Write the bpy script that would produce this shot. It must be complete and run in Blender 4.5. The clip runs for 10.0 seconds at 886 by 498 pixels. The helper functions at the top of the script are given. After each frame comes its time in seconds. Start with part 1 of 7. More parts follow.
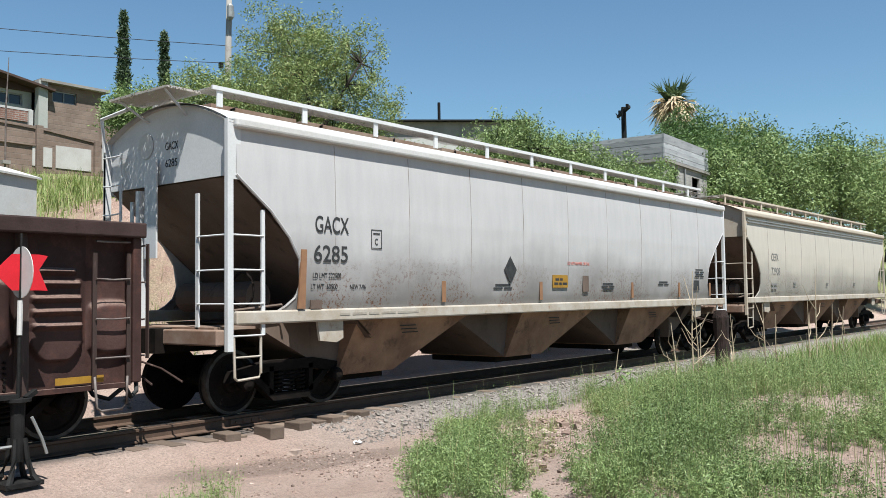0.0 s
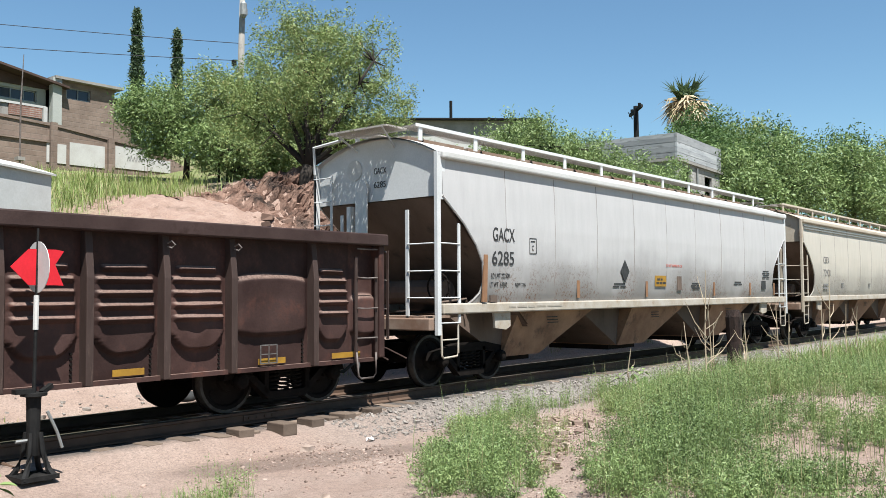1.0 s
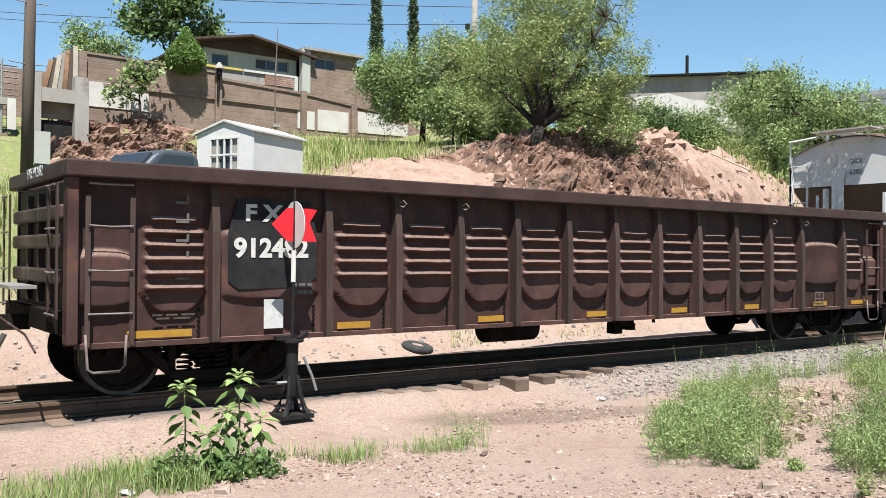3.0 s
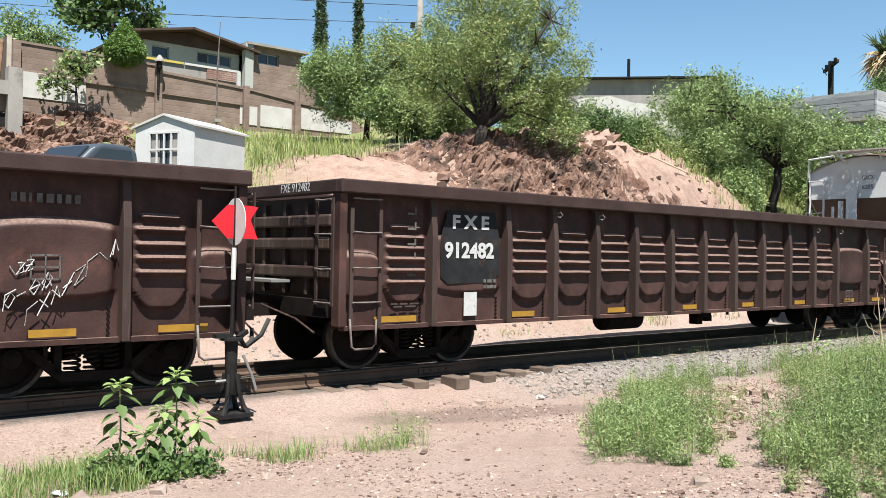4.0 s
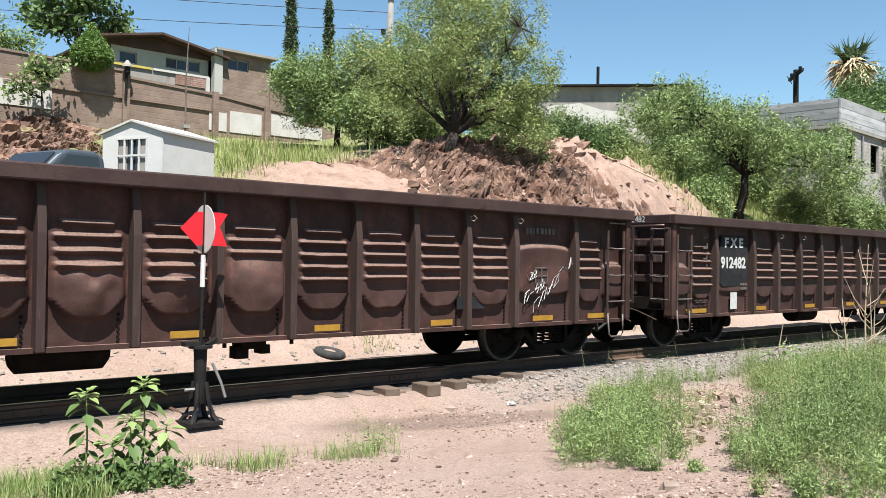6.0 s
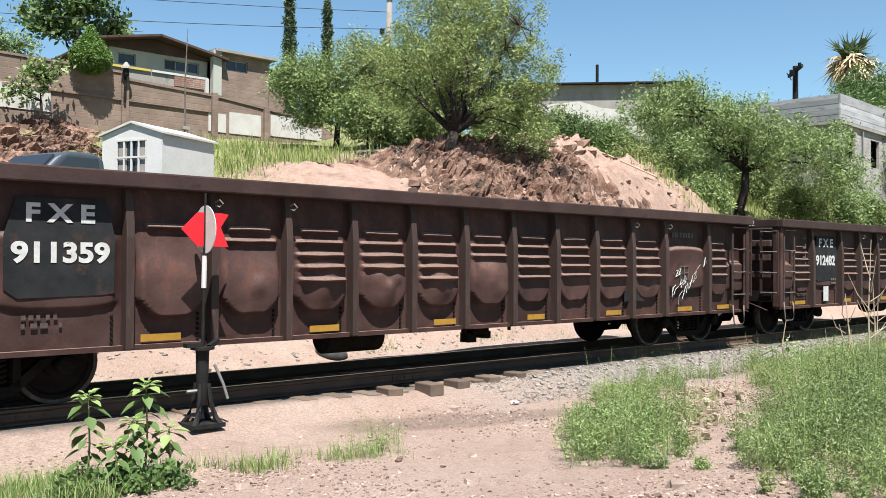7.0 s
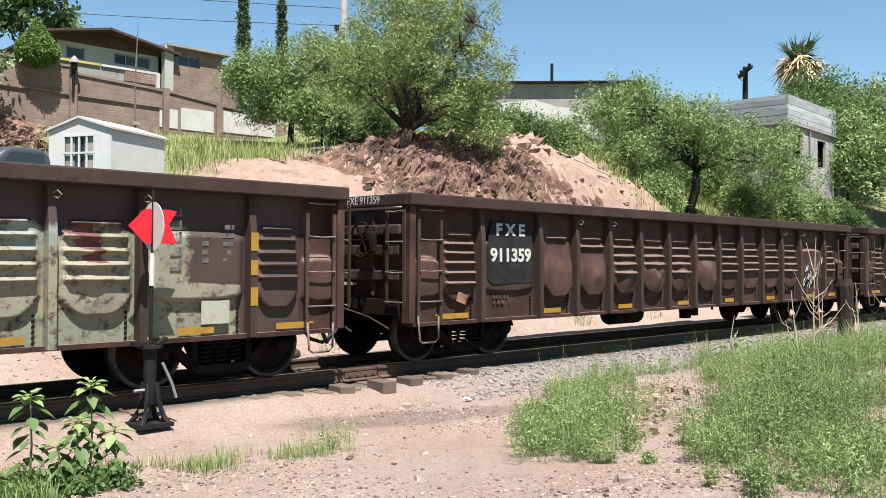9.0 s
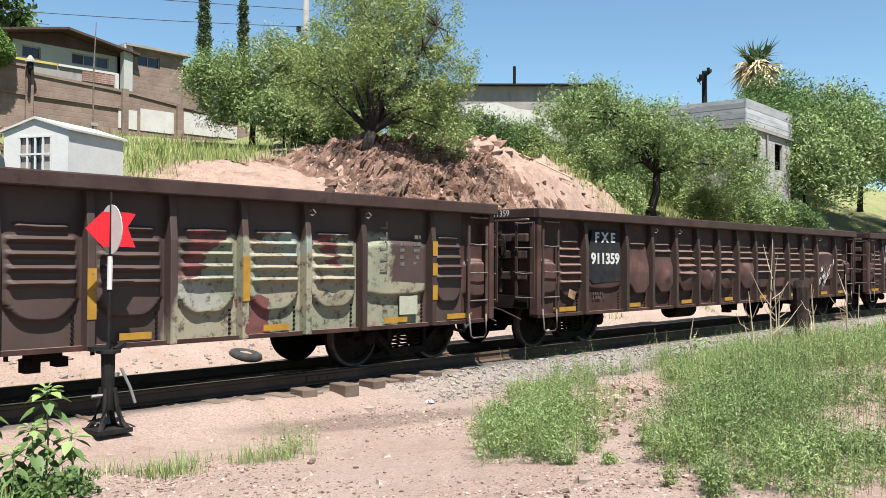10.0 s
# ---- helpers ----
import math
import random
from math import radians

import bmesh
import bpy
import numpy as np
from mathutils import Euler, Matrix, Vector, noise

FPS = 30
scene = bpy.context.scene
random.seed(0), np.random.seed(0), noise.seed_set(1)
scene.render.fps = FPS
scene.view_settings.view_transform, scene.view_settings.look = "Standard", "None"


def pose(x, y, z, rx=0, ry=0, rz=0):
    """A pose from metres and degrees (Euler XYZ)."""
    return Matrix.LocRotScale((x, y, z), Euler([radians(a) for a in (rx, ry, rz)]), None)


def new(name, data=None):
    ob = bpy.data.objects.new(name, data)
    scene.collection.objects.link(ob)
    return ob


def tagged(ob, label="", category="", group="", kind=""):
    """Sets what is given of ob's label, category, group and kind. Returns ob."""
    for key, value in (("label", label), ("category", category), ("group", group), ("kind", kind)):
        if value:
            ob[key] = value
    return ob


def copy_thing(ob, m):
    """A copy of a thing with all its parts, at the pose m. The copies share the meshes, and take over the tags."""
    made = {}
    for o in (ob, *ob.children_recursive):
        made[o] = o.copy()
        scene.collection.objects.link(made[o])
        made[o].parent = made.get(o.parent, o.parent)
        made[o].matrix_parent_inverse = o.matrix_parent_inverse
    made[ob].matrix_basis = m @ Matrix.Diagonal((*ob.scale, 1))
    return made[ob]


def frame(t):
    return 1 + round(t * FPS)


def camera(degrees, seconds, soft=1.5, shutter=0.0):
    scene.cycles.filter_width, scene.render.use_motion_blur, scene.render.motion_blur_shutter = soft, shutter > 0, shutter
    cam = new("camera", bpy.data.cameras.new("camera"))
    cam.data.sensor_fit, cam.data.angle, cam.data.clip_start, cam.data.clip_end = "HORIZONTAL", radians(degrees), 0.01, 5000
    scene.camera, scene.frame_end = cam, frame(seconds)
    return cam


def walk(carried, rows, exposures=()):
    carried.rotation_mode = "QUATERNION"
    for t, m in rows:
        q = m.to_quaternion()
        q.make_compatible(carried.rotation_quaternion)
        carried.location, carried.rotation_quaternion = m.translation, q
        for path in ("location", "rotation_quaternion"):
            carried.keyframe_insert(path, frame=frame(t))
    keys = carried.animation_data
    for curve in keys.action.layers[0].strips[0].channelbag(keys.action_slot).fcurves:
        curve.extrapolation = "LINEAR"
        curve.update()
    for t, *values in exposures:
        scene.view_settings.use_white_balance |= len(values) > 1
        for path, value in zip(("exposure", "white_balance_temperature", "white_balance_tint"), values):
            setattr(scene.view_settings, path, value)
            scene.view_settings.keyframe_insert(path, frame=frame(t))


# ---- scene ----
cam = camera(53.0, 10.0, soft=0.7)
# seconds, place in metres, turn in degrees
PATH = [
    (0.0, 0.088, -11.594, 1.736, 92.97, 0.741, -51.283),
    (0.5, 0.086, -11.574, 1.724, 92.942, 0.573, -51.547),
    (1.0, 0.063, -11.562, 1.719, 92.888, 0.424, -50.618),
    (1.5, -0.069, -11.582, 1.717, 92.243, -0.001, -43.357),
    (2.0, -0.026, -11.516, 1.687, 90.891, 0.148, -34.543),
    (2.2, -0.05, -11.531, 1.69, 90.566, 0.19, -33.9),
    (3.3, -0.021, -11.597, 1.704, 90.309, -0.758, -37.394),
    (3.5, -0.039, -11.607, 1.709, 90.246, -0.898, -38.34),
    (4.0, -0.033, -11.615, 1.706, 90.323, -1.0, -39.622),
    (4.5, -0.014, -11.624, 1.707, 90.395, -0.98, -40.907),
    (5.0, -0.023, -11.634, 1.713, 90.424, -0.985, -41.485),
    (5.5, -0.035, -11.637, 1.713, 90.661, -1.058, -41.505),
    (7.0, -0.019, -11.564, 1.699, 90.748, -0.383, -41.476),
    (7.5, -0.001, -11.569, 1.697, 90.786, -0.29, -41.495),
    (8.0, 0.01, -11.584, 1.697, 90.712, -0.273, -41.911),
    (8.5, 0.013, -11.596, 1.696, 90.603, -0.329, -43.26),
    (9.0, 0.025, -11.597, 1.693, 90.619, -0.353, -44.286),
    (9.5, 0.035, -11.598, 1.698, 90.68, -0.294, -45.512),
    (10.0, 0.028, -11.617, 1.704, 90.751, -0.234, -46.637),
]
walk(cam, [(row[0], pose(*row[1:])) for row in PATH],
     [(0.0, 1.10, 6250, 9), (0.6, 1.20, 6250, 9), (1.0, 1.30, 6300, 9), (1.6, 1.38, 6450, 10), (2.2, 1.50, 6500, 11), (10.0, 1.47, 6500, 11)])

# ---- world, sun ----
SUN_TO = Vector((-0.197, -0.4025, 0.8944))
world = bpy.data.worlds.new("sky")
scene.world = world
world.use_nodes = True
wn = world.node_tree.nodes
sky = wn.new("ShaderNodeTexSky")
sky.sky_type = "NISHITA"
sky.sun_disc = False
sky.sun_elevation = radians(63.4)
sky.sun_rotation = radians(206.1)
sky.air_density, sky.dust_density, sky.ozone_density = 1.0, 0.1, 0.6
wn["Background"].inputs["Strength"].default_value = 0.054
tone = wn.new("ShaderNodeMixRGB")
tone.blend_type = "MULTIPLY"
tone.inputs[0].default_value, tone.inputs[2].default_value = 1.0, (0.80, 0.99, 1.03, 1)
world.node_tree.links.new(sky.outputs["Color"], tone.inputs[1])
world.node_tree.links.new(tone.outputs[0], wn["Background"].inputs["Color"])
sun = new("sun", bpy.data.lights.new("sun", "SUN"))
sun.data.energy, sun.data.angle, sun.data.color = 5.0, radians(0.53), (1.0, 0.98, 0.92)
sun.rotation_mode = "QUATERNION"
sun.rotation_quaternion = SUN_TO.to_track_quat("Z", "Y")



# ---- node materials ----
def nodes(name):
    m = bpy.data.materials.new(name)
    m.use_nodes = True
    nt = m.node_tree
    return m, nt, nt.nodes["Principled BSDF"]


def node(nt, kind, **values):
    n = nt.nodes.new("ShaderNode" + kind)
    for key, value in values.items():
        n.inputs[key.replace("_", " ")].default_value = value
    return n


def wire(nt, a, out, b, inp):
    nt.links.new(a.outputs[out], b.inputs[inp])


def mix(nt, fac, a, b, blend="MIX"):
    n = nt.nodes.new("ShaderNodeMix")
    n.data_type, n.blend_type = "RGBA", blend
    for sock, val in ((n.inputs[0], fac), (n.inputs[6], a), (n.inputs[7], b)):
        if isinstance(val, (int, float)):
            sock.default_value = val
        elif isinstance(val, tuple):
            sock.default_value = (*val, 1)
        else:
            nt.links.new(val, sock)
    return n.outputs[2]


def ramp(nt, value, lo, hi):
    n = nt.nodes.new("ShaderNodeMapRange")
    nt.links.new(value, n.inputs[0])
    n.inputs[1].default_value, n.inputs[2].default_value = lo, hi
    return n.outputs[0]


def maths(nt, op, a, b=0.0):
    n = nt.nodes.new("ShaderNodeMath")
    n.operation = op
    for sock, val in ((n.inputs[0], a), (n.inputs[1], b)):
        if isinstance(val, (int, float)):
            sock.default_value = val
        else:
            nt.links.new(val, sock)
    return n.outputs[0]


def coords(nt, stretch=(1, 1, 1)):
    tc = nt.nodes.new("ShaderNodeTexCoord")
    mp = nt.nodes.new("ShaderNodeMapping")
    mp.inputs["Scale"].default_value = stretch
    nt.links.new(tc.outputs["Object"], mp.inputs["Vector"])
    return mp.outputs["Vector"], tc.outputs["Object"]


def noise_at(nt, vec, scale, detail=5, rough=0.6):
    n = node(nt, "TexNoise", Scale=scale, Detail=detail, Roughness=rough)
    nt.links.new(vec, n.inputs["Vector"])
    return n.outputs["Fac"]


def surface(name, c1, c2, scale=1.5, fine=40, rough=0.85, bump=0.25, metal=0.0, stain=None, stain_at=(0.58, 0.7),
            stain_scale=3.0, stretch=(1, 1, 1), vary=0.0, dist=0.02, lit_dust=None, spec=0.25):
    """Two-scale weathered surface: c1 to c2 in large patches, fine grain, optional stains of their own colour."""
    m, nt, bsdf = nodes(name)
    vec, _ = coords(nt, stretch)
    big = ramp(nt, noise_at(nt, vec, scale), 0.35, 0.65)
    small = noise_at(nt, vec, fine, 4, 0.7)
    col = mix(nt, big, c1, c2)
    col = mix(nt, 0.35, col, mix(nt, small, (0.25, 0.25, 0.25), (0.75, 0.75, 0.75)), "OVERLAY")
    if stain:
        col = mix(nt, ramp(nt, noise_at(nt, vec, stain_scale, 8, 0.7), *stain_at), col, stain)
    if vary:
        oi = nt.nodes.new("ShaderNodeObjectInfo")
        col = mix(nt, vary, col, mix(nt, oi.outputs["Random"], (0.2, 0.2, 0.2), (0.8, 0.8, 0.8)), "OVERLAY")
    # Up-facing faces go lighter: settled dust plus sunlit-top brightness put into the colour.
    if lit_dust:
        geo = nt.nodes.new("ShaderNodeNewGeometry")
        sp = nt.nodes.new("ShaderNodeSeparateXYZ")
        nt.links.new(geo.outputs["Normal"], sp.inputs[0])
        col = mix(nt, maths(nt, "MULTIPLY", ramp(nt, sp.outputs[2], 0.25, 0.7), ramp(nt, small, 0.2, 0.6)), col, lit_dust)
    nt.links.new(col, bsdf.inputs["Base Color"])
    bsdf.inputs["Roughness"].default_value, bsdf.inputs["Metallic"].default_value = rough, metal
    bsdf.inputs["Specular IOR Level"].default_value = spec
    if bump:
        b = node(nt, "Bump", Strength=bump, Distance=dist)
        nt.links.new(small, b.inputs["Height"])
        wire(nt, b, "Normal", bsdf, "Normal")
    return m


def leafy(name, c1, c2, dry=None, dry_at=0.85, trans=0.35):
    m, nt, bsdf = nodes(name)
    geo = nt.nodes.new("ShaderNodeNewGeometry")
    col = mix(nt, geo.outputs["Random Per Island"], c1, c2)
    if dry:
        col = mix(nt, ramp(nt, geo.outputs["Random Per Island"], dry_at, dry_at + 0.02), col, dry)
    vec, _ = coords(nt)
    col = mix(nt, 0.65, col, mix(nt, noise_at(nt, vec, 0.9), (0.25, 0.25, 0.25), (0.75, 0.75, 0.75)), "OVERLAY")
    nt.links.new(col, bsdf.inputs["Base Color"])
    bsdf.inputs["Roughness"].default_value = 0.6
    tr = nt.nodes.new("ShaderNodeBsdfTranslucent")
    nt.links.new(col, tr.inputs["Color"])
    ms = nt.nodes.new("ShaderNodeMixShader")
    ms.inputs[0].default_value = trans
    wire(nt, bsdf, "BSDF", ms, 1)
    wire(nt, tr, "BSDF", ms, 2)
    nt.links.new(ms.outputs[0], nt.nodes["Material Output"].inputs["Surface"])
    return m


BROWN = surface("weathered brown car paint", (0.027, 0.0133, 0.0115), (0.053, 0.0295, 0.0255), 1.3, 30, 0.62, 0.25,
                stain=(0.080, 0.032, 0.023), stain_at=(0.53, 0.74), stain_scale=2.6, stretch=(1, 1, 0.85), vary=0.45, lit_dust=(0.15, 0.10, 0.082), spec=0.16)
BROWN_CHORD = surface("sun-faded brown steel", (0.027, 0.0155, 0.014), (0.042, 0.026, 0.023), 2.0, 25, 0.6, 0.2,
                      stain=(0.024, 0.013, 0.011), stain_scale=4, spec=0.16)
POST = surface("rubbed grey-brown steel", (0.027, 0.016, 0.0135), (0.046, 0.031, 0.027), 2.5, 30, 0.55, 0.2,
               stain=(0.11, 0.075, 0.062), stain_at=(0.54, 0.70), stain_scale=6, stretch=(1, 1, 0.15), vary=0.3, spec=0.16)
BLACK = surface("black patch paint", (0.009, 0.010, 0.011), (0.019, 0.0195, 0.021), 3, 40, 0.8, 0.1, spec=0.12,
                stain=(0.035, 0.023, 0.019), stain_at=(0.56, 0.66), stain_scale=2.5)
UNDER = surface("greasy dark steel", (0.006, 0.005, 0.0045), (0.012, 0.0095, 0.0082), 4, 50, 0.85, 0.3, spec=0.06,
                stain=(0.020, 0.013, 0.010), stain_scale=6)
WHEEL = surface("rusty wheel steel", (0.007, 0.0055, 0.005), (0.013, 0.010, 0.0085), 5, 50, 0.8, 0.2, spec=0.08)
TREAD = surface("worn wheel rim", (0.075, 0.068, 0.062), (0.035, 0.031, 0.028), 9, 60, 0.5, 0.05, metal=0.5)
IRON = surface("bare grab iron", (0.145, 0.125, 0.115), (0.07, 0.05, 0.043), 6, 50, 0.6, 0.1)
YELLOW = surface("faded yellow reflective tape", (0.264, 0.145, 0.018), (0.211, 0.110, 0.016), 6, 60, 0.6, 0.05,
                 stain=(0.106, 0.070, 0.044), stain_at=(0.62, 0.72), stain_scale=7)
LETTER = surface("worn white lettering", (0.405, 0.405, 0.396), (0.317, 0.317, 0.308), 8, 60, 0.8, 0.0,
                 stain=(0.106, 0.088, 0.079), stain_at=(0.60, 0.68), stain_scale=14)
FAINT = surface("faded grey-brown stencil", (0.060, 0.048, 0.043), (0.035, 0.024, 0.020), 10, 60, 0.9, 0.0)
CHALK = surface("dull white stencil", (0.106, 0.099, 0.092), (0.053, 0.047, 0.044), 10, 60, 0.9, 0.0)
INK = surface("black lettering", (0.02, 0.02, 0.021), (0.035, 0.035, 0.035), 8, 60, 0.7, 0.0)
REDINK = surface("faded red lettering", (0.35, 0.10, 0.08), (0.45, 0.2, 0.17), 8, 60, 0.8, 0.0)
CREAM = surface("cream step paint", (0.352, 0.317, 0.273), (0.282, 0.238, 0.185), 3, 40, 0.7, 0.1,
                stain=(0.220, 0.123, 0.079), stain_at=(0.6, 0.72), stain_scale=6)


def hopper_paint(name, light, dark, rust, low=(1.60, 2.75)):
    """Light car paint: road dirt over the lower side, rust freckles, faint vertical streaks."""
    m, nt, bsdf = nodes(name)
    vec, raw = coords(nt, (1, 1, 0.18))
    sep = nt.nodes.new("ShaderNodeSeparateXYZ")
    nt.links.new(raw, sep.inputs[0])
    big = noise_at(nt, raw, 0.7)
    streak = noise_at(nt, vec, 5, 4)
    fine = noise_at(nt, raw, 30, 4)
    col = mix(nt, ramp(nt, streak, 0.35, 0.7), light, tuple(0.9 * c for c in light))
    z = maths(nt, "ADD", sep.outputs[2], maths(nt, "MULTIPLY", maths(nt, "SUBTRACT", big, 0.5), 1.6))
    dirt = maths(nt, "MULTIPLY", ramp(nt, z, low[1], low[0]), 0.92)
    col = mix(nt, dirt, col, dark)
    spots = maths(nt, "MULTIPLY", ramp(nt, noise_at(nt, raw, 16, 6, 0.75), 0.53, 0.58), ramp(nt, noise_at(nt, raw, 0.9, 2), 0.44, 0.54))
    spots = maths(nt, "MULTIPLY", spots, ramp(nt, sep.outputs[2], 2.45, 1.75))
    col = mix(nt, spots, col, rust)
    col = mix(nt, 0.12, col, mix(nt, fine, (0.3, 0.3, 0.3), (0.7, 0.7, 0.7)), "OVERLAY")
    nt.links.new(col, bsdf.inputs["Base Color"])
    bsdf.inputs["Roughness"].default_value = 0.5
    b = node(nt, "Bump", Strength=0.08, Distance=0.02)
    nt.links.new(noise_at(nt, raw, 2.5), b.inputs["Height"])
    wire(nt, b, "Normal", bsdf, "Normal")
    return m


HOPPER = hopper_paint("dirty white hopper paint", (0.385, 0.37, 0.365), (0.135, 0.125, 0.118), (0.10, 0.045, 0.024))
HOPPER_ROOF = surface("white roof paint", (0.440, 0.431, 0.418), (0.396, 0.383, 0.361), 1.5, 30, 0.5, 0.05,
                      stain=(0.440, 0.334, 0.246), stain_at=(0.66, 0.8))
HOPPER_END = surface("grey-white end paint", (0.480, 0.480, 0.475), (0.420, 0.420, 0.415), 1.2, 30, 0.55, 0.05,
                     stain=(0.264, 0.211, 0.176), stain_at=(0.66, 0.8))
# Brown steel with the shade of the hopper's undersides painted into the colour.
SLOPE = surface("shade-brown slope sheet", (0.080, 0.055, 0.042), (0.115, 0.084, 0.067), 1.2, 30, 0.8, 0.1,
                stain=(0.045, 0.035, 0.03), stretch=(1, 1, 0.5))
POCKET = surface("dusty tan hopper pocket", (0.27, 0.160, 0.098), (0.150, 0.083, 0.051), 1.2, 30, 0.85, 0.1,
                 stain=(0.06, 0.038, 0.028), stain_at=(0.54, 0.70), stain_scale=2.5)
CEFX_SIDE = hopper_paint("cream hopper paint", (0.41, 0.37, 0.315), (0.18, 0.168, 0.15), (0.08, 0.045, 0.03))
CEFX_ROOF = surface("rust-stained cream roof", (0.396, 0.352, 0.290), (0.343, 0.286, 0.220), 1.2, 30, 0.6, 0.05,
                    stain=(0.238, 0.141, 0.079), stain_at=(0.58, 0.75), stretch=(0.4, 1, 1))


def ground_material():
    """Pink dirt with gravel, grey ballast beside the track, rock on the cut bank and weedy green slopes."""
    m, nt, bsdf = nodes("pink dirt ground")
    vec, raw = coords(nt)
    sep = nt.nodes.new("ShaderNodeSeparateXYZ")
    nt.links.new(raw, sep.inputs[0])
    x, y, z = sep.outputs
    big, mid, fine = noise_at(nt, raw, 0.45), noise_at(nt, raw, 3.5, 6), noise_at(nt, raw, 28, 6, 0.75)
    vor = node(nt, "TexVoronoi", Scale=17.0)
    nt.links.new(raw, vor.inputs["Vector"])
    wob = maths(nt, "MULTIPLY", maths(nt, "SUBTRACT", big, 0.5), 3.0)
    wob2 = maths(nt, "MULTIPLY", maths(nt, "SUBTRACT", mid, 0.5), 1.2)
    dirt = mix(nt, ramp(nt, big, 0.35, 0.65), (0.300, 0.208, 0.166), (0.352, 0.262, 0.216))
    dirt = mix(nt, maths(nt, "MULTIPLY", ramp(nt, mid, 0.53, 0.68), 0.32), dirt, (0.154, 0.100, 0.075))
    sx, sy = maths(nt, "MULTIPLY", maths(nt, "SUBTRACT", x, 8.0), 0.55), maths(nt, "MULTIPLY", maths(nt, "ADD", maths(nt, "ADD", y, 3.0), maths(nt, "MULTIPLY", maths(nt, "SUBTRACT", x, 8.0), 0.35)), 1.9)
    spot = maths(nt, "ADD", maths(nt, "ADD", maths(nt, "MULTIPLY", sx, sx), maths(nt, "MULTIPLY", sy, sy)), maths(nt, "MULTIPLY", wob2, 1.6))
    dirt = mix(nt, maths(nt, "MULTIPLY", ramp(nt, spot, 1.4, 0.5), 0.6), dirt, (0.119, 0.083, 0.065))
    stones = mix(nt, vor.outputs["Color"], (0.146, 0.100, 0.077), (0.339, 0.262, 0.219))
    grit = ramp(nt, noise_at(nt, raw, 60, 3, 0.6), 0.57, 0.64)
    dirt = mix(nt, maths(nt, "MULTIPLY", grit, 0.55), dirt, (0.100, 0.065, 0.051))
    dirt = mix(nt, maths(nt, "MULTIPLY", ramp(nt, vor.outputs["Distance"], 0.30, 0.16), 0.5), dirt, stones)
    ballast = mix(nt, ramp(nt, fine, 0.35, 0.65), (0.131, 0.115, 0.102), (0.285, 0.254, 0.227))
    near_track = ramp(nt, maths(nt, "ADD", maths(nt, "ABSOLUTE", y), wob2), 3.4, 2.2)
    along = ramp(nt, maths(nt, "ADD", x, wob), 8.0, 13.0)
    col = mix(nt, maths(nt, "MULTIPLY", near_track, along), dirt, ballast)
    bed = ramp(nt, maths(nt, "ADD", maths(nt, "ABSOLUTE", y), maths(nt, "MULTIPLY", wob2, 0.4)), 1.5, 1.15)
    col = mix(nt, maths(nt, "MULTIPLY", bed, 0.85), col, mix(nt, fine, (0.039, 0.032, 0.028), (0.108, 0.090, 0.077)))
    # bank of the cut: redder rock
    bank = maths(nt, "MULTIPLY", ramp(nt, y, 4.8, 6.2), ramp(nt, maths(nt, "ADD", x, wob), 9.0, 11.0))
    rock = mix(nt, ramp(nt, mid, 0.35, 0.65), (0.262, 0.168, 0.128), (0.335, 0.232, 0.184))
    rock = mix(nt, maths(nt, "MULTIPLY", ramp(nt, noise_at(nt, vec, 1.8, 8, 0.7), 0.55, 0.64), 0.5), rock, (0.10, 0.058, 0.044))
    col = mix(nt, bank, col, rock)
    # weeds and grass cover on the upper slopes and far fields
    veg = mix(nt, ramp(nt, mid, 0.3, 0.7), (0.10, 0.13, 0.035), (0.19, 0.205, 0.075))
    high = ramp(nt, maths(nt, "ADD", y, wob), 10.5, 12.0)
    right = maths(nt, "MULTIPLY", ramp(nt, maths(nt, "ADD", x, wob), 29.0, 31.5), ramp(nt, y, 4.0, 6.0))
    shed = maths(nt, "MULTIPLY", ramp(nt, maths(nt, "ADD", x, wob), 12.5, 10.0), ramp(nt, y, 5.0, 6.5))
    far = ramp(nt, y, -30.0, -60.0)
    grow = maths(nt, "MAXIMUM", maths(nt, "MAXIMUM", high, right), maths(nt, "MAXIMUM", shed, far))
    grow = maths(nt, "MULTIPLY", grow, ramp(nt, maths(nt, "ADD", mid, maths(nt, "MULTIPLY", big, 0.6)), 0.55, 0.8))
    col = mix(nt, grow, col, veg)
    col = mix(nt, 0.7, col, mix(nt, ramp(nt, fine, 0.3, 0.7), (0.25, 0.25, 0.25), (0.75, 0.75, 0.75)), "OVERLAY")
    nt.links.new(col, bsdf.inputs["Base Color"])
    bsdf.inputs["Roughness"].default_value = 0.95
    b = node(nt, "Bump", Strength=0.8, Distance=0.03)
    nt.links.new(maths(nt, "ADD", maths(nt, "ADD", fine, mid), maths(nt, "MULTIPLY", ramp(nt, noise_at(nt, raw, 75, 4, 0.7), 0.45, 0.65), 0.5)), b.inputs["Height"])
    wire(nt, b, "Normal", bsdf, "Normal")
    return m


GROUND = ground_material()
ROCK = surface("reddish brown rock", (0.10, 0.055, 0.040), (0.235, 0.150, 0.115), 1.6, 16, 0.95, 0.9, stain=(0.040, 0.029, 0.024), stain_at=(0.52, 0.64), stain_scale=1.0, dist=0.06, spec=0.1)
STONE = surface("pale loose stone", (0.20, 0.148, 0.118), (0.31, 0.245, 0.205), 4, 40, 0.95, 0.4, vary=0.6)
RAIL = surface("rusty rail", (0.06, 0.038, 0.026), (0.085, 0.052, 0.036), 3, 40, 0.7, 0.2)
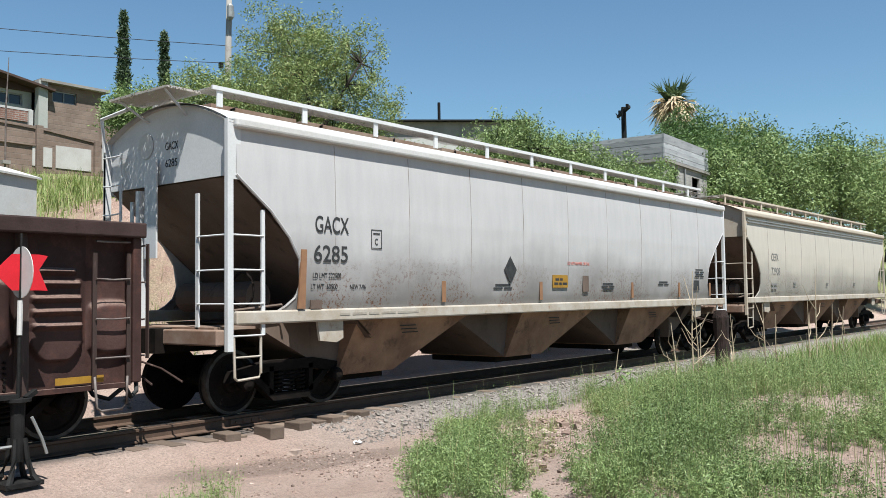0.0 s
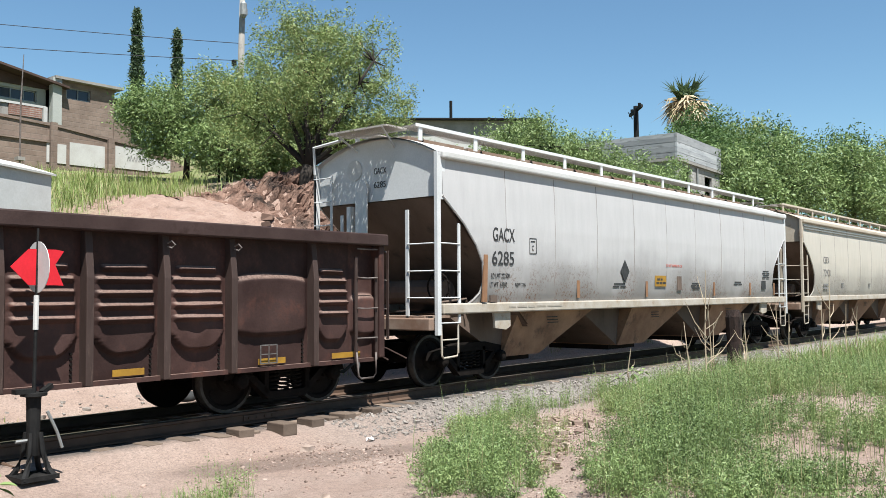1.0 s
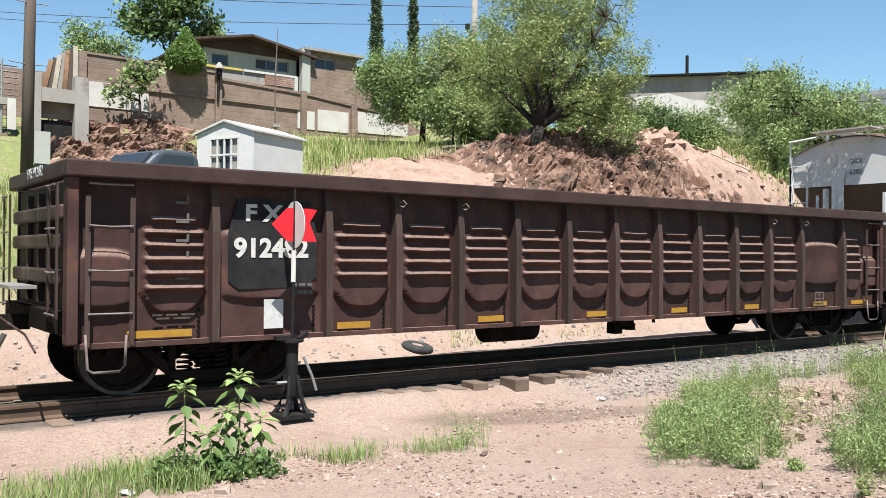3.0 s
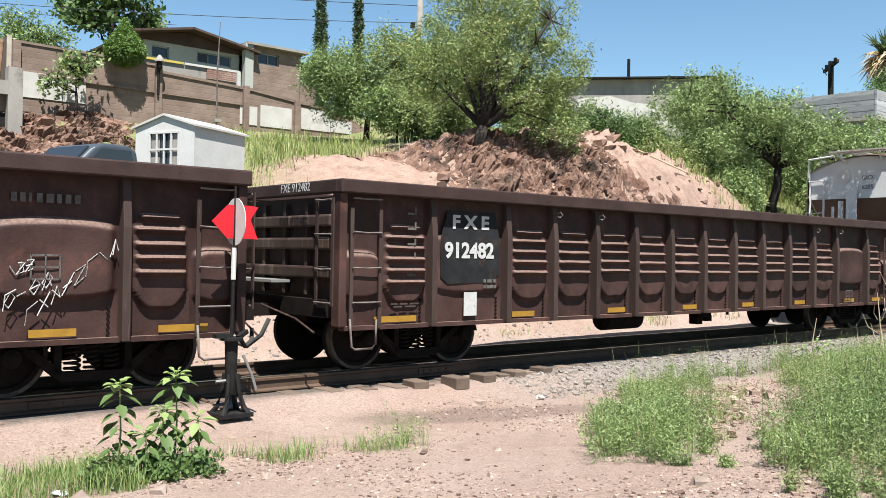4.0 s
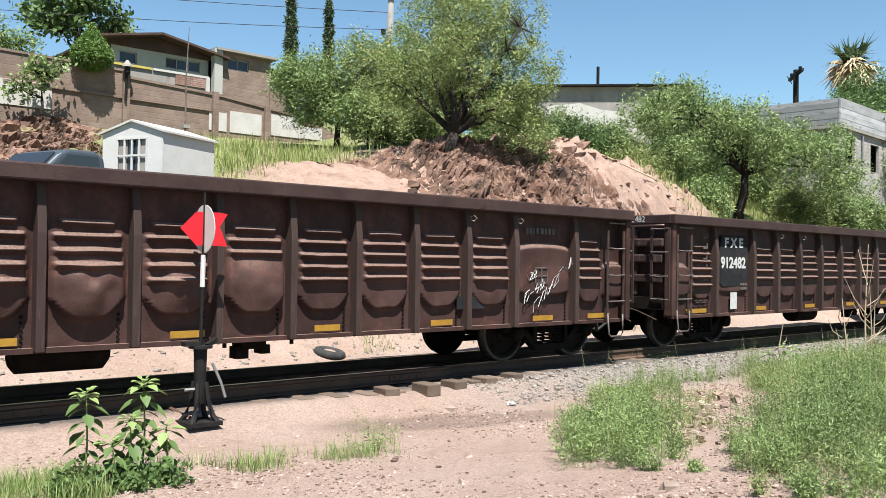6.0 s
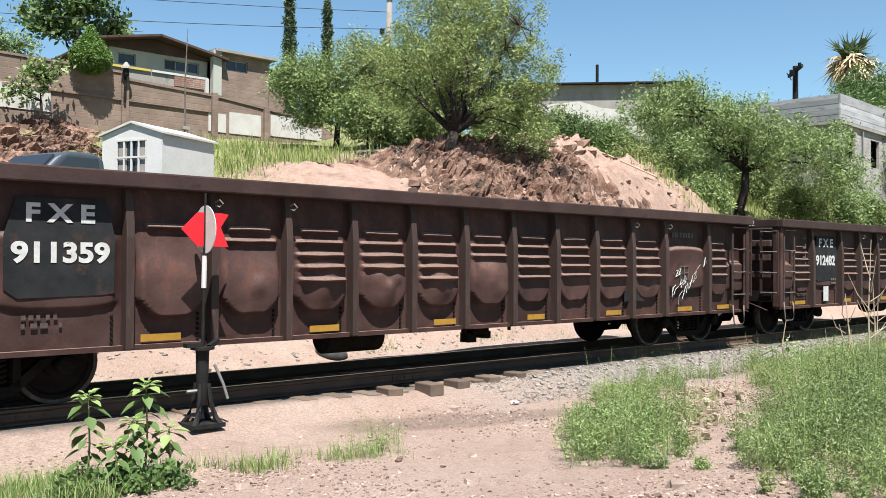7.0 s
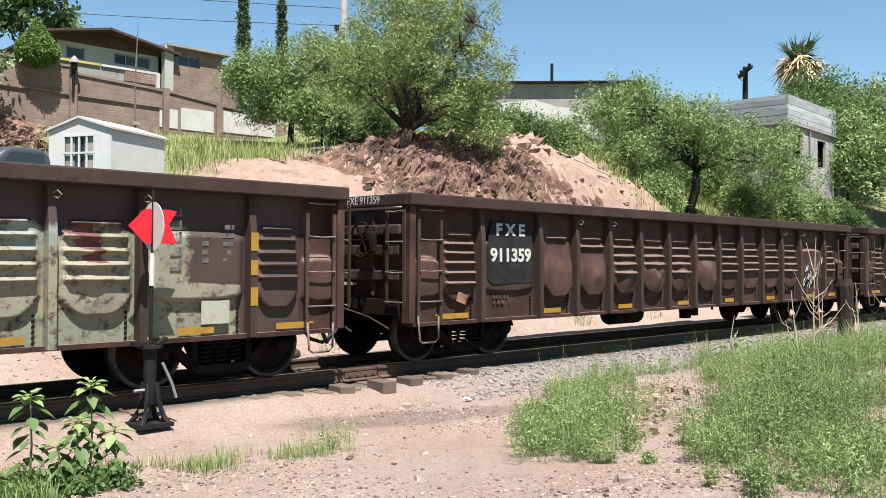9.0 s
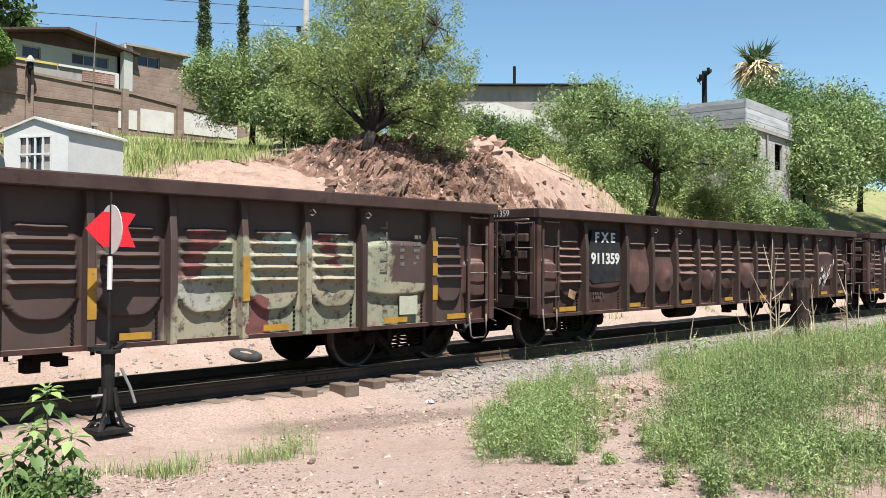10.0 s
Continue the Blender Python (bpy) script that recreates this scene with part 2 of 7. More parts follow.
RAILHEAD = surface("polished rail head", (0.45, 0.43, 0.41), (0.35, 0.33, 0.31), 3, 40, 0.3, 0.02, metal=1.0)
TIE = surface("weathered tie wood", (0.085, 0.060, 0.045), (0.145, 0.108, 0.083), 2, 40, 0.95, 0.5, stretch=(1, 0.2, 1), vary=0.5)
WOODPOLE = surface("grey-brown pole wood", (0.05, 0.038, 0.031), (0.085, 0.066, 0.054), 3, 50, 0.95, 0.4, stretch=(1, 1, 0.1))
CONCRETE = surface("grey cast concrete", (0.194, 0.180, 0.163), (0.246, 0.229, 0.211), 1.5, 25, 0.95, 0.25, stain=(0.114, 0.097, 0.084), stain_scale=1.8, stretch=(1, 1, 0.5))
PLASTER = surface("pale grey-green plaster", (0.264, 0.273, 0.251), (0.308, 0.308, 0.286), 1.2, 25, 0.9, 0.15, stain=(0.299, 0.273, 0.238), stain_at=(0.62, 0.8))
WHITEPAINT = surface("white painted plaster", (0.405, 0.396, 0.378), (0.352, 0.339, 0.317), 2, 25, 0.85, 0.1, stain=(0.422, 0.370, 0.317), stain_at=(0.66, 0.8))
SHEDWHITE = surface("white shed paint", (0.440, 0.436, 0.427), (0.396, 0.387, 0.374), 2, 25, 0.6, 0.03)
ROOFBROWN = surface("dark brown fascia boards", (0.045, 0.028, 0.022), (0.065, 0.04, 0.032), 2, 30, 0.85, 0.2)
GLASS_DARK, _nt, _b = nodes("dark window glass")
_b.inputs["Base Color"].default_value, _b.inputs["Roughness"].default_value = (0.02, 0.024, 0.03, 1), 0.08
BARK = surface("dark tree bark", (0.016, 0.012, 0.010), (0.033, 0.026, 0.021), 4, 30, 0.95, 0.5, stretch=(1, 1, 0.3))
MESQUITE = leafy("mesquite leaves", (0.095, 0.145, 0.036), (0.245, 0.295, 0.10), (0.25, 0.225, 0.085), 0.93, trans=0.25)
FEATHER = leafy("feathery green leaves", (0.095, 0.155, 0.044), (0.225, 0.29, 0.105), trans=0.25)
BROAD = leafy("broad dark green leaves", (0.042, 0.085, 0.022), (0.11, 0.175, 0.048))
CYPRESS = leafy("cypress needles", (0.025, 0.05, 0.022), (0.055, 0.085, 0.035), trans=0.15)
CONIFER = leafy("bright green thuja scales", (0.060, 0.125, 0.018), (0.115, 0.19, 0.034), trans=0.2)
PALM = leafy("palm fronds", (0.05, 0.085, 0.035), (0.09, 0.12, 0.05))
PALMDRY = leafy("dry palm skirt", (0.36, 0.27, 0.16), (0.5, 0.4, 0.26), trans=0.2)
GRASS = leafy("fresh grass blades", (0.12, 0.19, 0.045), (0.215, 0.275, 0.095), (0.34, 0.285, 0.15), 0.88)
WEED = leafy("green weed leaves", (0.095, 0.155, 0.042), (0.225, 0.29, 0.105), trans=0.2)
FRESH = leafy("light green feathery leaves", (0.15, 0.205, 0.065), (0.27, 0.32, 0.125), (0.33, 0.28, 0.15), 0.90)
OLIVE = leafy("dark olive weed leaves", (0.055, 0.092, 0.026), (0.165, 0.225, 0.075), trans=0.2)
YELGRASS = leafy("yellow-green bank grass", (0.15, 0.21, 0.05), (0.27, 0.30, 0.10), (0.37, 0.31, 0.16), 0.85)
STRAW = surface("dry pale stalk", (0.352, 0.290, 0.207), (0.290, 0.229, 0.158), 9, 40, 0.9, 0.1)
SIGNRED = surface("red target paint", (0.48, 0.015, 0.025), (0.42, 0.013, 0.02), 4, 40, 0.45, 0.02)
SIGNWHITE = surface("white target paint", (0.458, 0.440, 0.422), (0.405, 0.392, 0.374), 5, 40, 0.5, 0.02)
CASTIRON = surface("black cast iron", (0.008, 0.0078, 0.0078), (0.017, 0.016, 0.0155), 5, 50, 0.6, 0.3, spec=0.12, stain=(0.09, 0.065, 0.05), stain_at=(0.62, 0.75))
CARPAINT = surface("grey-blue vehicle paint", (0.062, 0.073, 0.087), (0.080, 0.093, 0.108), 1, 30, 0.3, 0.0, metal=0.4)
RUBBER = surface("black rubber", (0.02, 0.02, 0.02), (0.035, 0.035, 0.035), 6, 40, 0.8, 0.2)
CABLE = surface("dark cable", (0.03, 0.03, 0.035), (0.04, 0.04, 0.045), 6, 40, 0.8, 0.0)
GALV = surface("galvanised steel", (0.28, 0.28, 0.27), (0.22, 0.22, 0.215), 5, 40, 0.5, 0.1, metal=0.5)
YELLOWPAINT = surface("yellow wall paint", (0.40, 0.32, 0.07), (0.34, 0.27, 0.08), 3, 30, 0.9, 0.1)
BLUEBAG = surface("blue plastic wrapper", (0.06, 0.17, 0.5), (0.08, 0.22, 0.55), 6, 40, 0.4, 0.1)
PLASTICWHITE = surface("white plastic scrap", (0.7, 0.7, 0.7), (0.6, 0.6, 0.6), 6, 40, 0.4, 0.1)


def block_material(name, c1, c2, mortar, w=0.4, h=0.2):
    m, nt, bsdf = nodes(name)
    vec, raw = coords(nt)
    sep = nt.nodes.new("ShaderNodeSeparateXYZ")
    nt.links.new(raw, sep.inputs[0])
    comb = nt.nodes.new("ShaderNodeCombineXYZ")
    nt.links.new(maths(nt, "ADD", sep.outputs[0], sep.outputs[1]), comb.inputs[0])
    nt.links.new(sep.outputs[2], comb.inputs[1])
    br = node(nt, "TexBrick", Scale=1.0, Mortar_Size=0.014, Brick_Width=w, Row_Height=h)
    br.inputs["Color1"].default_value, br.inputs["Color2"].default_value = (*c1, 1), (*c2, 1)
    br.inputs["Mortar"].default_value = (*mortar, 1)
    nt.links.new(comb.outputs[0], br.inputs["Vector"])
    col = mix(nt, maths(nt, "MULTIPLY", ramp(nt, noise_at(nt, raw, 0.9, 7, 0.7), 0.42, 0.66), 0.75), br.outputs["Color"], tuple(0.62 * c for c in c1))
    col = mix(nt, 0.4, col, mix(nt, noise_at(nt, raw, 18), (0.25, 0.25, 0.25), (0.75, 0.75, 0.75)), "OVERLAY")
    nt.links.new(col, bsdf.inputs["Base Color"])
    bsdf.inputs["Roughness"].default_value = 0.95
    b = node(nt, "Bump", Strength=0.6, Distance=0.02)
    nt.links.new(maths(nt, "SUBTRACT", 1.0, br.outputs["Fac"]), b.inputs["Height"])
    wire(nt, b, "Normal", bsdf, "Normal")
    return m


BLOCKWALL = block_material("brown block masonry", (0.160, 0.112, 0.087), (0.195, 0.142, 0.114), (0.172, 0.133, 0.108))
GREYBLOCK = block_material("grey block masonry", (0.26, 0.245, 0.225), (0.31, 0.295, 0.275), (0.22, 0.2, 0.185))
REDBRICK = block_material("red brick", (0.19, 0.088, 0.062), (0.235, 0.12, 0.088), (0.26, 0.23, 0.2), 0.24, 0.08)


def graffiti_material():
    """Patchy spray paint over brown: pale green, cream, red and light blue fields with ragged edges."""
    m, nt, bsdf = nodes("spray-painted brown steel")
    geo = nt.nodes.new("ShaderNodeTexCoord")
    raw = geo.outputs["Object"]
    sep = nt.nodes.new("ShaderNodeSeparateXYZ")
    nt.links.new(raw, sep.inputs[0])
    x, y, z = sep.outputs
    warp = node(nt, "TexNoise", Scale=2.2, Detail=3.0)
    nt.links.new(raw, warp.inputs["Vector"])
    mp = nt.nodes.new("ShaderNodeMixRGB")
    mp.blend_type = "ADD"
    mp.inputs[0].default_value = 0.5
    nt.links.new(raw, mp.inputs[1])
    wire(nt, warp, "Color", mp, 2)
    vor = node(nt, "TexVoronoi", Scale=1.5)
    nt.links.new(mp.outputs[0], vor.inputs["Vector"])
    pick = nt.nodes.new("ShaderNodeSeparateColor")
    wire(nt, vor, "Color", pick, 0)
    r = pick.outputs[0]
    col = mix(nt, ramp(nt, r, 0.13, 0.15), (0.100, 0.030, 0.028), (0.150, 0.155, 0.105))
    col = mix(nt, ramp(nt, r, 0.55, 0.57), col, (0.185, 0.165, 0.115))
    col = mix(nt, ramp(nt, r, 0.76, 0.78), col, (0.23, 0.215, 0.18))
    col = mix(nt, ramp(nt, r, 0.95, 0.96), col, (0.165, 0.18, 0.155))
    wear = noise_at(nt, raw, 7, 7, 0.75)
    edge = maths(nt, "ADD", z, maths(nt, "MULTIPLY", maths(nt, "SUBTRACT", noise_at(nt, raw, 1.3), 0.5), 1.1))
    top = ramp(nt, edge, 2.12, 2.04)
    left = ramp(nt, maths(nt, "ADD", x, maths(nt, "MULTIPLY", edge, -0.3)), 10.3, 10.4)
    upper = maths(nt, "MULTIPLY", ramp(nt, z, 1.33, 1.38), 0.75)
    right = ramp(nt, maths(nt, "ADD", maths(nt, "ADD", x, upper), maths(nt, "MULTIPLY", wear, 0.5)), 15.5, 15.4)
    mask = maths(nt, "MULTIPLY", maths(nt, "MULTIPLY", top, left), maths(nt, "MULTIPLY", right, ramp(nt, wear, 0.64, 0.52)))
    base = mix(nt, ramp(nt, noise_at(nt, raw, 1.1), 0.35, 0.65), (0.026, 0.0130, 0.0105), (0.041, 0.0225, 0.0180))
    col = mix(nt, mask, base, col)
    col = mix(nt, 0.35, col, mix(nt, noise_at(nt, raw, 30), (0.25, 0.25, 0.25), (0.75, 0.75, 0.75)), "OVERLAY")
    nt.links.new(col, bsdf.inputs["Base Color"])
    bsdf.inputs["Roughness"].default_value = 0.7
    return m


GRAFFITI = graffiti_material()


# ---- mesh building ----
class Acc:
    """Collects vertices and faces for one mesh."""

    def __init__(self):
        self.v, self.f, self.n = [], [], 0

    def add(self, verts, faces):
        self.v.append(np.asarray(verts, float).reshape(-1, 3))
        self.f.extend([tuple(int(i) + self.n for i in q) for q in faces])
        self.n += len(self.v[-1])
        return self

    def box(self, c, s, turn=None, taper=1.0):
        cx, cy, cz = c
        hx, hy, hz = s[0] / 2, s[1] / 2, s[2] / 2
        v = np.array([(-hx, -hy, -hz), (hx, -hy, -hz), (hx, hy, -hz), (-hx, hy, -hz),
                      (-hx * taper, -hy * taper, hz), (hx * taper, -hy * taper, hz), (hx * taper, hy * taper, hz), (-hx * taper, hy * taper, hz)])
        if turn is not None:
            v = v @ np.array(turn.to_3x3()).T
        return self.add(v + np.array(c), [(3, 2, 1, 0), (4, 5, 6, 7), (0, 1, 5, 4), (1, 2, 6, 5), (2, 3, 7, 6), (3, 0, 4, 7)])

    def tube(self, pts, radii, n=6):
        pts = np.asarray(pts, float)
        radii = np.broadcast_to(np.asarray(radii, float), (len(pts),))
        d = np.gradient(pts, axis=0) if len(pts) > 2 else np.repeat([pts[1] - pts[0]], 2, 0)
        d = d / (np.linalg.norm(d, axis=1)[:, None] + 1e-9)
        ref = np.where(np.abs(d[:, 2:3]) > 0.9, [[1.0, 0, 0]], [[0, 0, 1.0]])
        a = np.cross(d, ref)
        a /= np.linalg.norm(a, axis=1)[:, None] + 1e-9
        b = np.cross(d, a)
        ang = np.arange(n) * 2 * np.pi / n
        v = pts[:, None] + radii[:, None, None] * (np.cos(ang)[None, :, None] * a[:, None] + np.sin(ang)[None, :, None] * b[:, None])
        f = [(i * n + j, i * n + (j + 1) % n, (i + 1) * n + (j + 1) % n, (i + 1) * n + j) for i in range(len(pts) - 1) for j in range(n)]
        f += [tuple(range(n))[::-1], tuple((len(pts) - 1) * n + j for j in range(n))]
        return self.add(v.reshape(-1, 3), f)

    def prism(self, poly, axis, a, b):
        """Extrude a flat outline (pairs) along an axis from a to b."""
        n = len(poly)
        order = {"y": lambda p, t: (p[0], t, p[1]), "x": lambda p, t: (t, p[0], p[1]), "z": lambda p, t: (p[0], p[1], t)}[axis]
        v = [order(p, a) for p in poly] + [order(p, b) for p in poly]
        f = [tuple(range(n)), tuple(range(2 * n - 1, n - 1, -1))] + [(i, n + i, n + (i + 1) % n, (i + 1) % n) for i in range(n)]
        return self.add(v, f)

    def grid(self, pts):
        """pts: array rows x columns x 3."""
        r, c = pts.shape[:2]
        return self.add(pts.reshape(-1, 3), [(i * c + j, i * c + j + 1, (i + 1) * c + j + 1, (i + 1) * c + j) for i in range(r - 1) for j in range(c - 1)])

    def disc(self, c, r, t, axis="y", n=28, hub=None, caps=True):
        """A turned disc: hub is a list of (radius, half thickness)."""
        prof = hub or [(r, t / 2)]
        ring = []
        for rr, ht in prof:
            ring.append((rr, -ht))
        back = [(rr, ht) for rr, ht in reversed(prof)]
        ring += back
        ang = np.arange(n) * 2 * np.pi / n
        v = []
        for rr, h in ring:
            for q in ang:
                p = {"y": (rr * np.cos(q), h, rr * np.sin(q)), "x": (h, rr * np.cos(q), rr * np.sin(q)), "z": (rr * np.cos(q), rr * np.sin(q), h)}[axis]
                v.append((p[0] + c[0], p[1] + c[1], p[2] + c[2]))
        k = len(ring)
        f = [(i * n + j, i * n + (j + 1) % n, (i + 1) * n + (j + 1) % n, (i + 1) * n + j) for i in range(k - 1) for j in range(n)]
        if caps:
            f += [tuple(range(n))[::-1], tuple((k - 1) * n + j for j in range(n))]
        return self.add(v, f)

    def mesh(self, name, material, smooth=False):
        me = bpy.data.meshes.new(name)
        me.from_pydata(np.concatenate(self.v).tolist(), [], self.f)
        me.materials.append(material)
        bm = bmesh.new()
        bm.from_mesh(me)
        bmesh.ops.recalc_face_normals(bm, faces=bm.faces) if len(bm.faces) < 20000 else None
        bm.to_mesh(me)
        bm.free()
        if smooth:
            me.polygons.foreach_set("use_smooth", [True] * len(me.polygons))
        return me


def fast_mesh(name, verts, quads, material, smooth=False):
    """A large mesh of quads straight from arrays."""
    me = bpy.data.meshes.new(name)
    verts, quads = np.asarray(verts, np.float32), np.asarray(quads, np.int32)
    me.vertices.add(len(verts))
    me.vertices.foreach_set("co", verts.ravel())
    k = quads.shape[1]
    me.loops.add(quads.size)
    me.loops.foreach_set("vertex_index", quads.ravel())
    me.polygons.add(len(quads))
    me.polygons.foreach_set("loop_start", np.arange(0, quads.size, k, dtype=np.int32))
    me.polygons.foreach_set("loop_total", np.full(len(quads), k, np.int32))
    me.materials.append(material)
    me.update(calc_edges=True)
    me.polygons.foreach_set("use_smooth", [smooth] * len(me.polygons))
    return me


def part(name, shape, material, parent, label="", smooth=False, at=None):
    """One mesh object under a thing or a part. shape: an Acc or a mesh."""
    me = shape.mesh(name, material, smooth) if isinstance(shape, Acc) else shape
    ob = new(name, me)
    ob.parent = parent
    if at is not None:
        ob.location = at
    return tagged(ob, label)


def thing(name, label, category, group="", m=None, kind=""):
    ob = new(name)
    if m is not None:
        ob.matrix_basis = m
    return tagged(ob, label, category, group, kind)


def solo(name, shape, material, label, category, group="", kind="", smooth=False, at=None):
    me = shape.mesh(name, material, smooth) if isinstance(shape, Acc) else shape
    ob = new(name, me)
    if at is not None:
        ob.location = at
    return tagged(ob, label, category, group, kind)


def bevelled(acc, name, material, width, segments=2):
    me = acc.mesh(name, material)
    bm = bmesh.new()
    bm.from_mesh(me)
    bmesh.ops.bevel(bm, geom=bm.edges[:], offset=width, segments=segments, affect="EDGES", profile=0.5)
    bm.to_mesh(me)
    bm.free()
    return me


def lettering(name, text, size, width, material, parent, place, turn=(90, 0, 0), label="", bold=0.0):
    """Raised flat letters, squeezed to a width."""
    cu = bpy.data.curves.new(name, "FONT")
    cu.body, cu.size, cu.extrude, cu.align_x = text, size, 0.002, "LEFT"
    cu.offset = bold * size
    tmp = bpy.data.objects.new(name, cu)
    me = bpy.data.meshes.new_from_object(tmp)
    bpy.data.objects.remove(tmp)
    co = np.array([v.co[:] for v in me.vertices])
    if len(co):
        lo, hi = co.min(0), co.max(0)
        co[:, 0] = (co[:, 0] - lo[0]) * width / max(hi[0] - lo[0], 1e-6)
        co[:, 1] = (co[:, 1] - lo[1]) * size / max(hi[1] - lo[1], 1e-6)
        me.vertices.foreach_set("co", co.ravel())
    me.materials.clear()
    me.materials.append(material)
    ob = new(name, me)
    ob.parent = parent
    ob.matrix_basis = pose(*place, *turn)
    return tagged(ob, label)


def at(heading, dist, z=0.0):
    """A place seen from the roadside at a compass heading (0 = across the track) and a distance."""
    return Vector((dist * math.sin(radians(heading)), -11.6 + dist * math.cos(radians(heading)), z))


# ---- ground ----
SX = np.array([-60, 0, 6, 10, 14, 19, 24, 29, 32, 50, 95], float)
SY = np.array([3, 5, 7, 9, 14, 20, 34], float)
BANK = np.array([
    [-.35, .2, 1.6, 2.4, 3.8, 6.0, 8.5],
    [-.35, .2, 1.7, 2.4, 3.2, 5.6, 8.5],
    [-.35, .2, 1.8, 2.5, 3.3, 6.0, 8.4],
    [-.30, .5, 2.2, 2.9, 4.0, 6.3, 8.4],
    [-.25, 1.0, 3.5, 4.3, 4.9, 6.4, 8.4],
    [-.20, 1.3, 4.3, 5.2, 5.6, 6.5, 8.4],
    [-.20, 1.3, 4.7, 5.8, 6.3, 7.2, 9.5],
    [-.20, 1.1, 4.0, 5.2, 6.2, 7.5, 10.],
    [-.35, .3, 3.0, 4.2, 6.0, 8.0, 10.],
    [-.35, .3, 2.4, 3.8, 6.0, 8.5, 11.],
    [-.35, .5, 3.0, 5.0, 7.0, 9.5, 13.]])


def bank(x, y):
    x, y = np.clip(x, SX[0], SX[-1]), np.clip(y, SY[0], SY[-1])
    i, j = np.clip(np.searchsorted(SX, x) - 1, 0, len(SX) - 2), np.clip(np.searchsorted(SY, y) - 1, 0, len(SY) - 2)
    u, v = (x - SX[i]) / (SX[i + 1] - SX[i]), (y - SY[j]) / (SY[j + 1] - SY[j])
    u, v = u * u * (3 - 2 * u), v
    return (BANK[i, j] * (1 - u) + BANK[i + 1, j] * u) * (1 - v) + (BANK[i, j + 1] * (1 - u) + BANK[i + 1, j + 1] * u) * v


def lattice(x, y, s, seed):
    """Smooth value noise in the plane."""
    x, y = np.asarray(x, float) * s + seed * 17.3, np.asarray(y, float) * s + seed * 5.1
    i, j = np.floor(x), np.floor(y)
    u, v = x - i, y - j
    u, v = u * u * (3 - 2 * u), v * v * (3 - 2 * v)

    def h(a, b):
        t = np.sin(a * 127.1 + b * 311.7 + seed) * 43758.5453
        return t - np.floor(t)
    return (h(i, j) * (1 - u) + h(i + 1, j) * u) * (1 - v) + (h(i, j + 1) * (1 - u) + h(i + 1, j + 1) * u) * v - 0.5


def sm(a, b, t):
    t = np.clip((t - a) / (b - a), 0, 1)
    return t * t * (3 - 2 * t)


def ground_z(x, y):
    x, y = np.asarray(x, float), np.asarray(y, float)
    near = -0.40 + 0.36 * sm(-3.0, -9.5, y)
    near = near + 0.42 * np.exp(-((x - 13.5) / 5.0) ** 2 - ((y + 7.6) / 2.4) ** 2) + 0.35 * sm(20, 45, x) * sm(-3.5, -8, y)
    bed = -0.195 - 0.03 * sm(7, 8, x) * sm(11, 10, x)
    edge = sm(-2.40, -1.38, y)
    low = near * (1 - edge) + bed * edge
    far = sm(1.6, 2.6, y)
    low = low * (1 - far) + bank(x, np.full_like(y, 3.0)) * far
    z = np.where(y > 3, bank(x, y), low)
    rough = sm(4.8, 6.5, y) * (0.25 * sm(9, 13, x) + 0.75 * sm(14, 17.5, x)) * sm(34, 30, x) * sm(13, 10, y)
    n1 = lattice(x, y, 0.9, 1) + 0.6 * lattice(x, y * 1.6, 2.1, 2) + 0.4 * lattice(x, y, 4.7, 3)
    ridge = 0.5 - np.abs(lattice(x + 0.6 * y, y - 0.3 * x, 1.4, 4)) * 2
    z = z + rough * (0.55 * n1 + 0.35 * ridge)
    z = z + 0.05 * lattice(x, y, 0.6, 5) * (1 - edge * (1 - far)) + 0.03 * lattice(x, y, 2.7, 6) * (1 - 0.6 * edge * (1 - far))
    z = z + 0.25 * lattice(x, y, 0.35, 7) * sm(9, 14, y)
    return z


def build_ground():
    xs = np.concatenate([-np.geomspace(12.3, 900, 26)[::-1], np.arange(-12, 46, 0.19), np.geomspace(46.3, 1200, 34)])
    ys = np.concatenate([-np.geomspace(13.2, 900, 26)[::-1], np.arange(-13, 15, 0.16), np.geomspace(15.3, 1200, 40)])
    gx, gy = np.meshgrid(xs, ys)
    gz = ground_z(gx, gy)
    r, c = gx.shape
    idx = np.arange(r * c).reshape(r, c)
    quads = np.stack([idx[:-1, :-1], idx[:-1, 1:], idx[1:, 1:], idx[1:, :-1]], -1).reshape(-1, 4)
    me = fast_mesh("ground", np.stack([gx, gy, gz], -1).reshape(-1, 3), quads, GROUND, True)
    return tagged(new("ground", me), "pink dirt and gravel ground rising into a rocky cut bank", "ground", kind="structure")


build_ground()


# ---- railway cars ----
GAUGE = 0.75
CAR_L = 16.85
CHORD_Y, POST_Y, BASE_Y = -1.60, -1.49, -1.345
POSTS = [1.68, 3.20] + [3.20 + 1.065 * k for k in range(1, 11)] + [15.37]


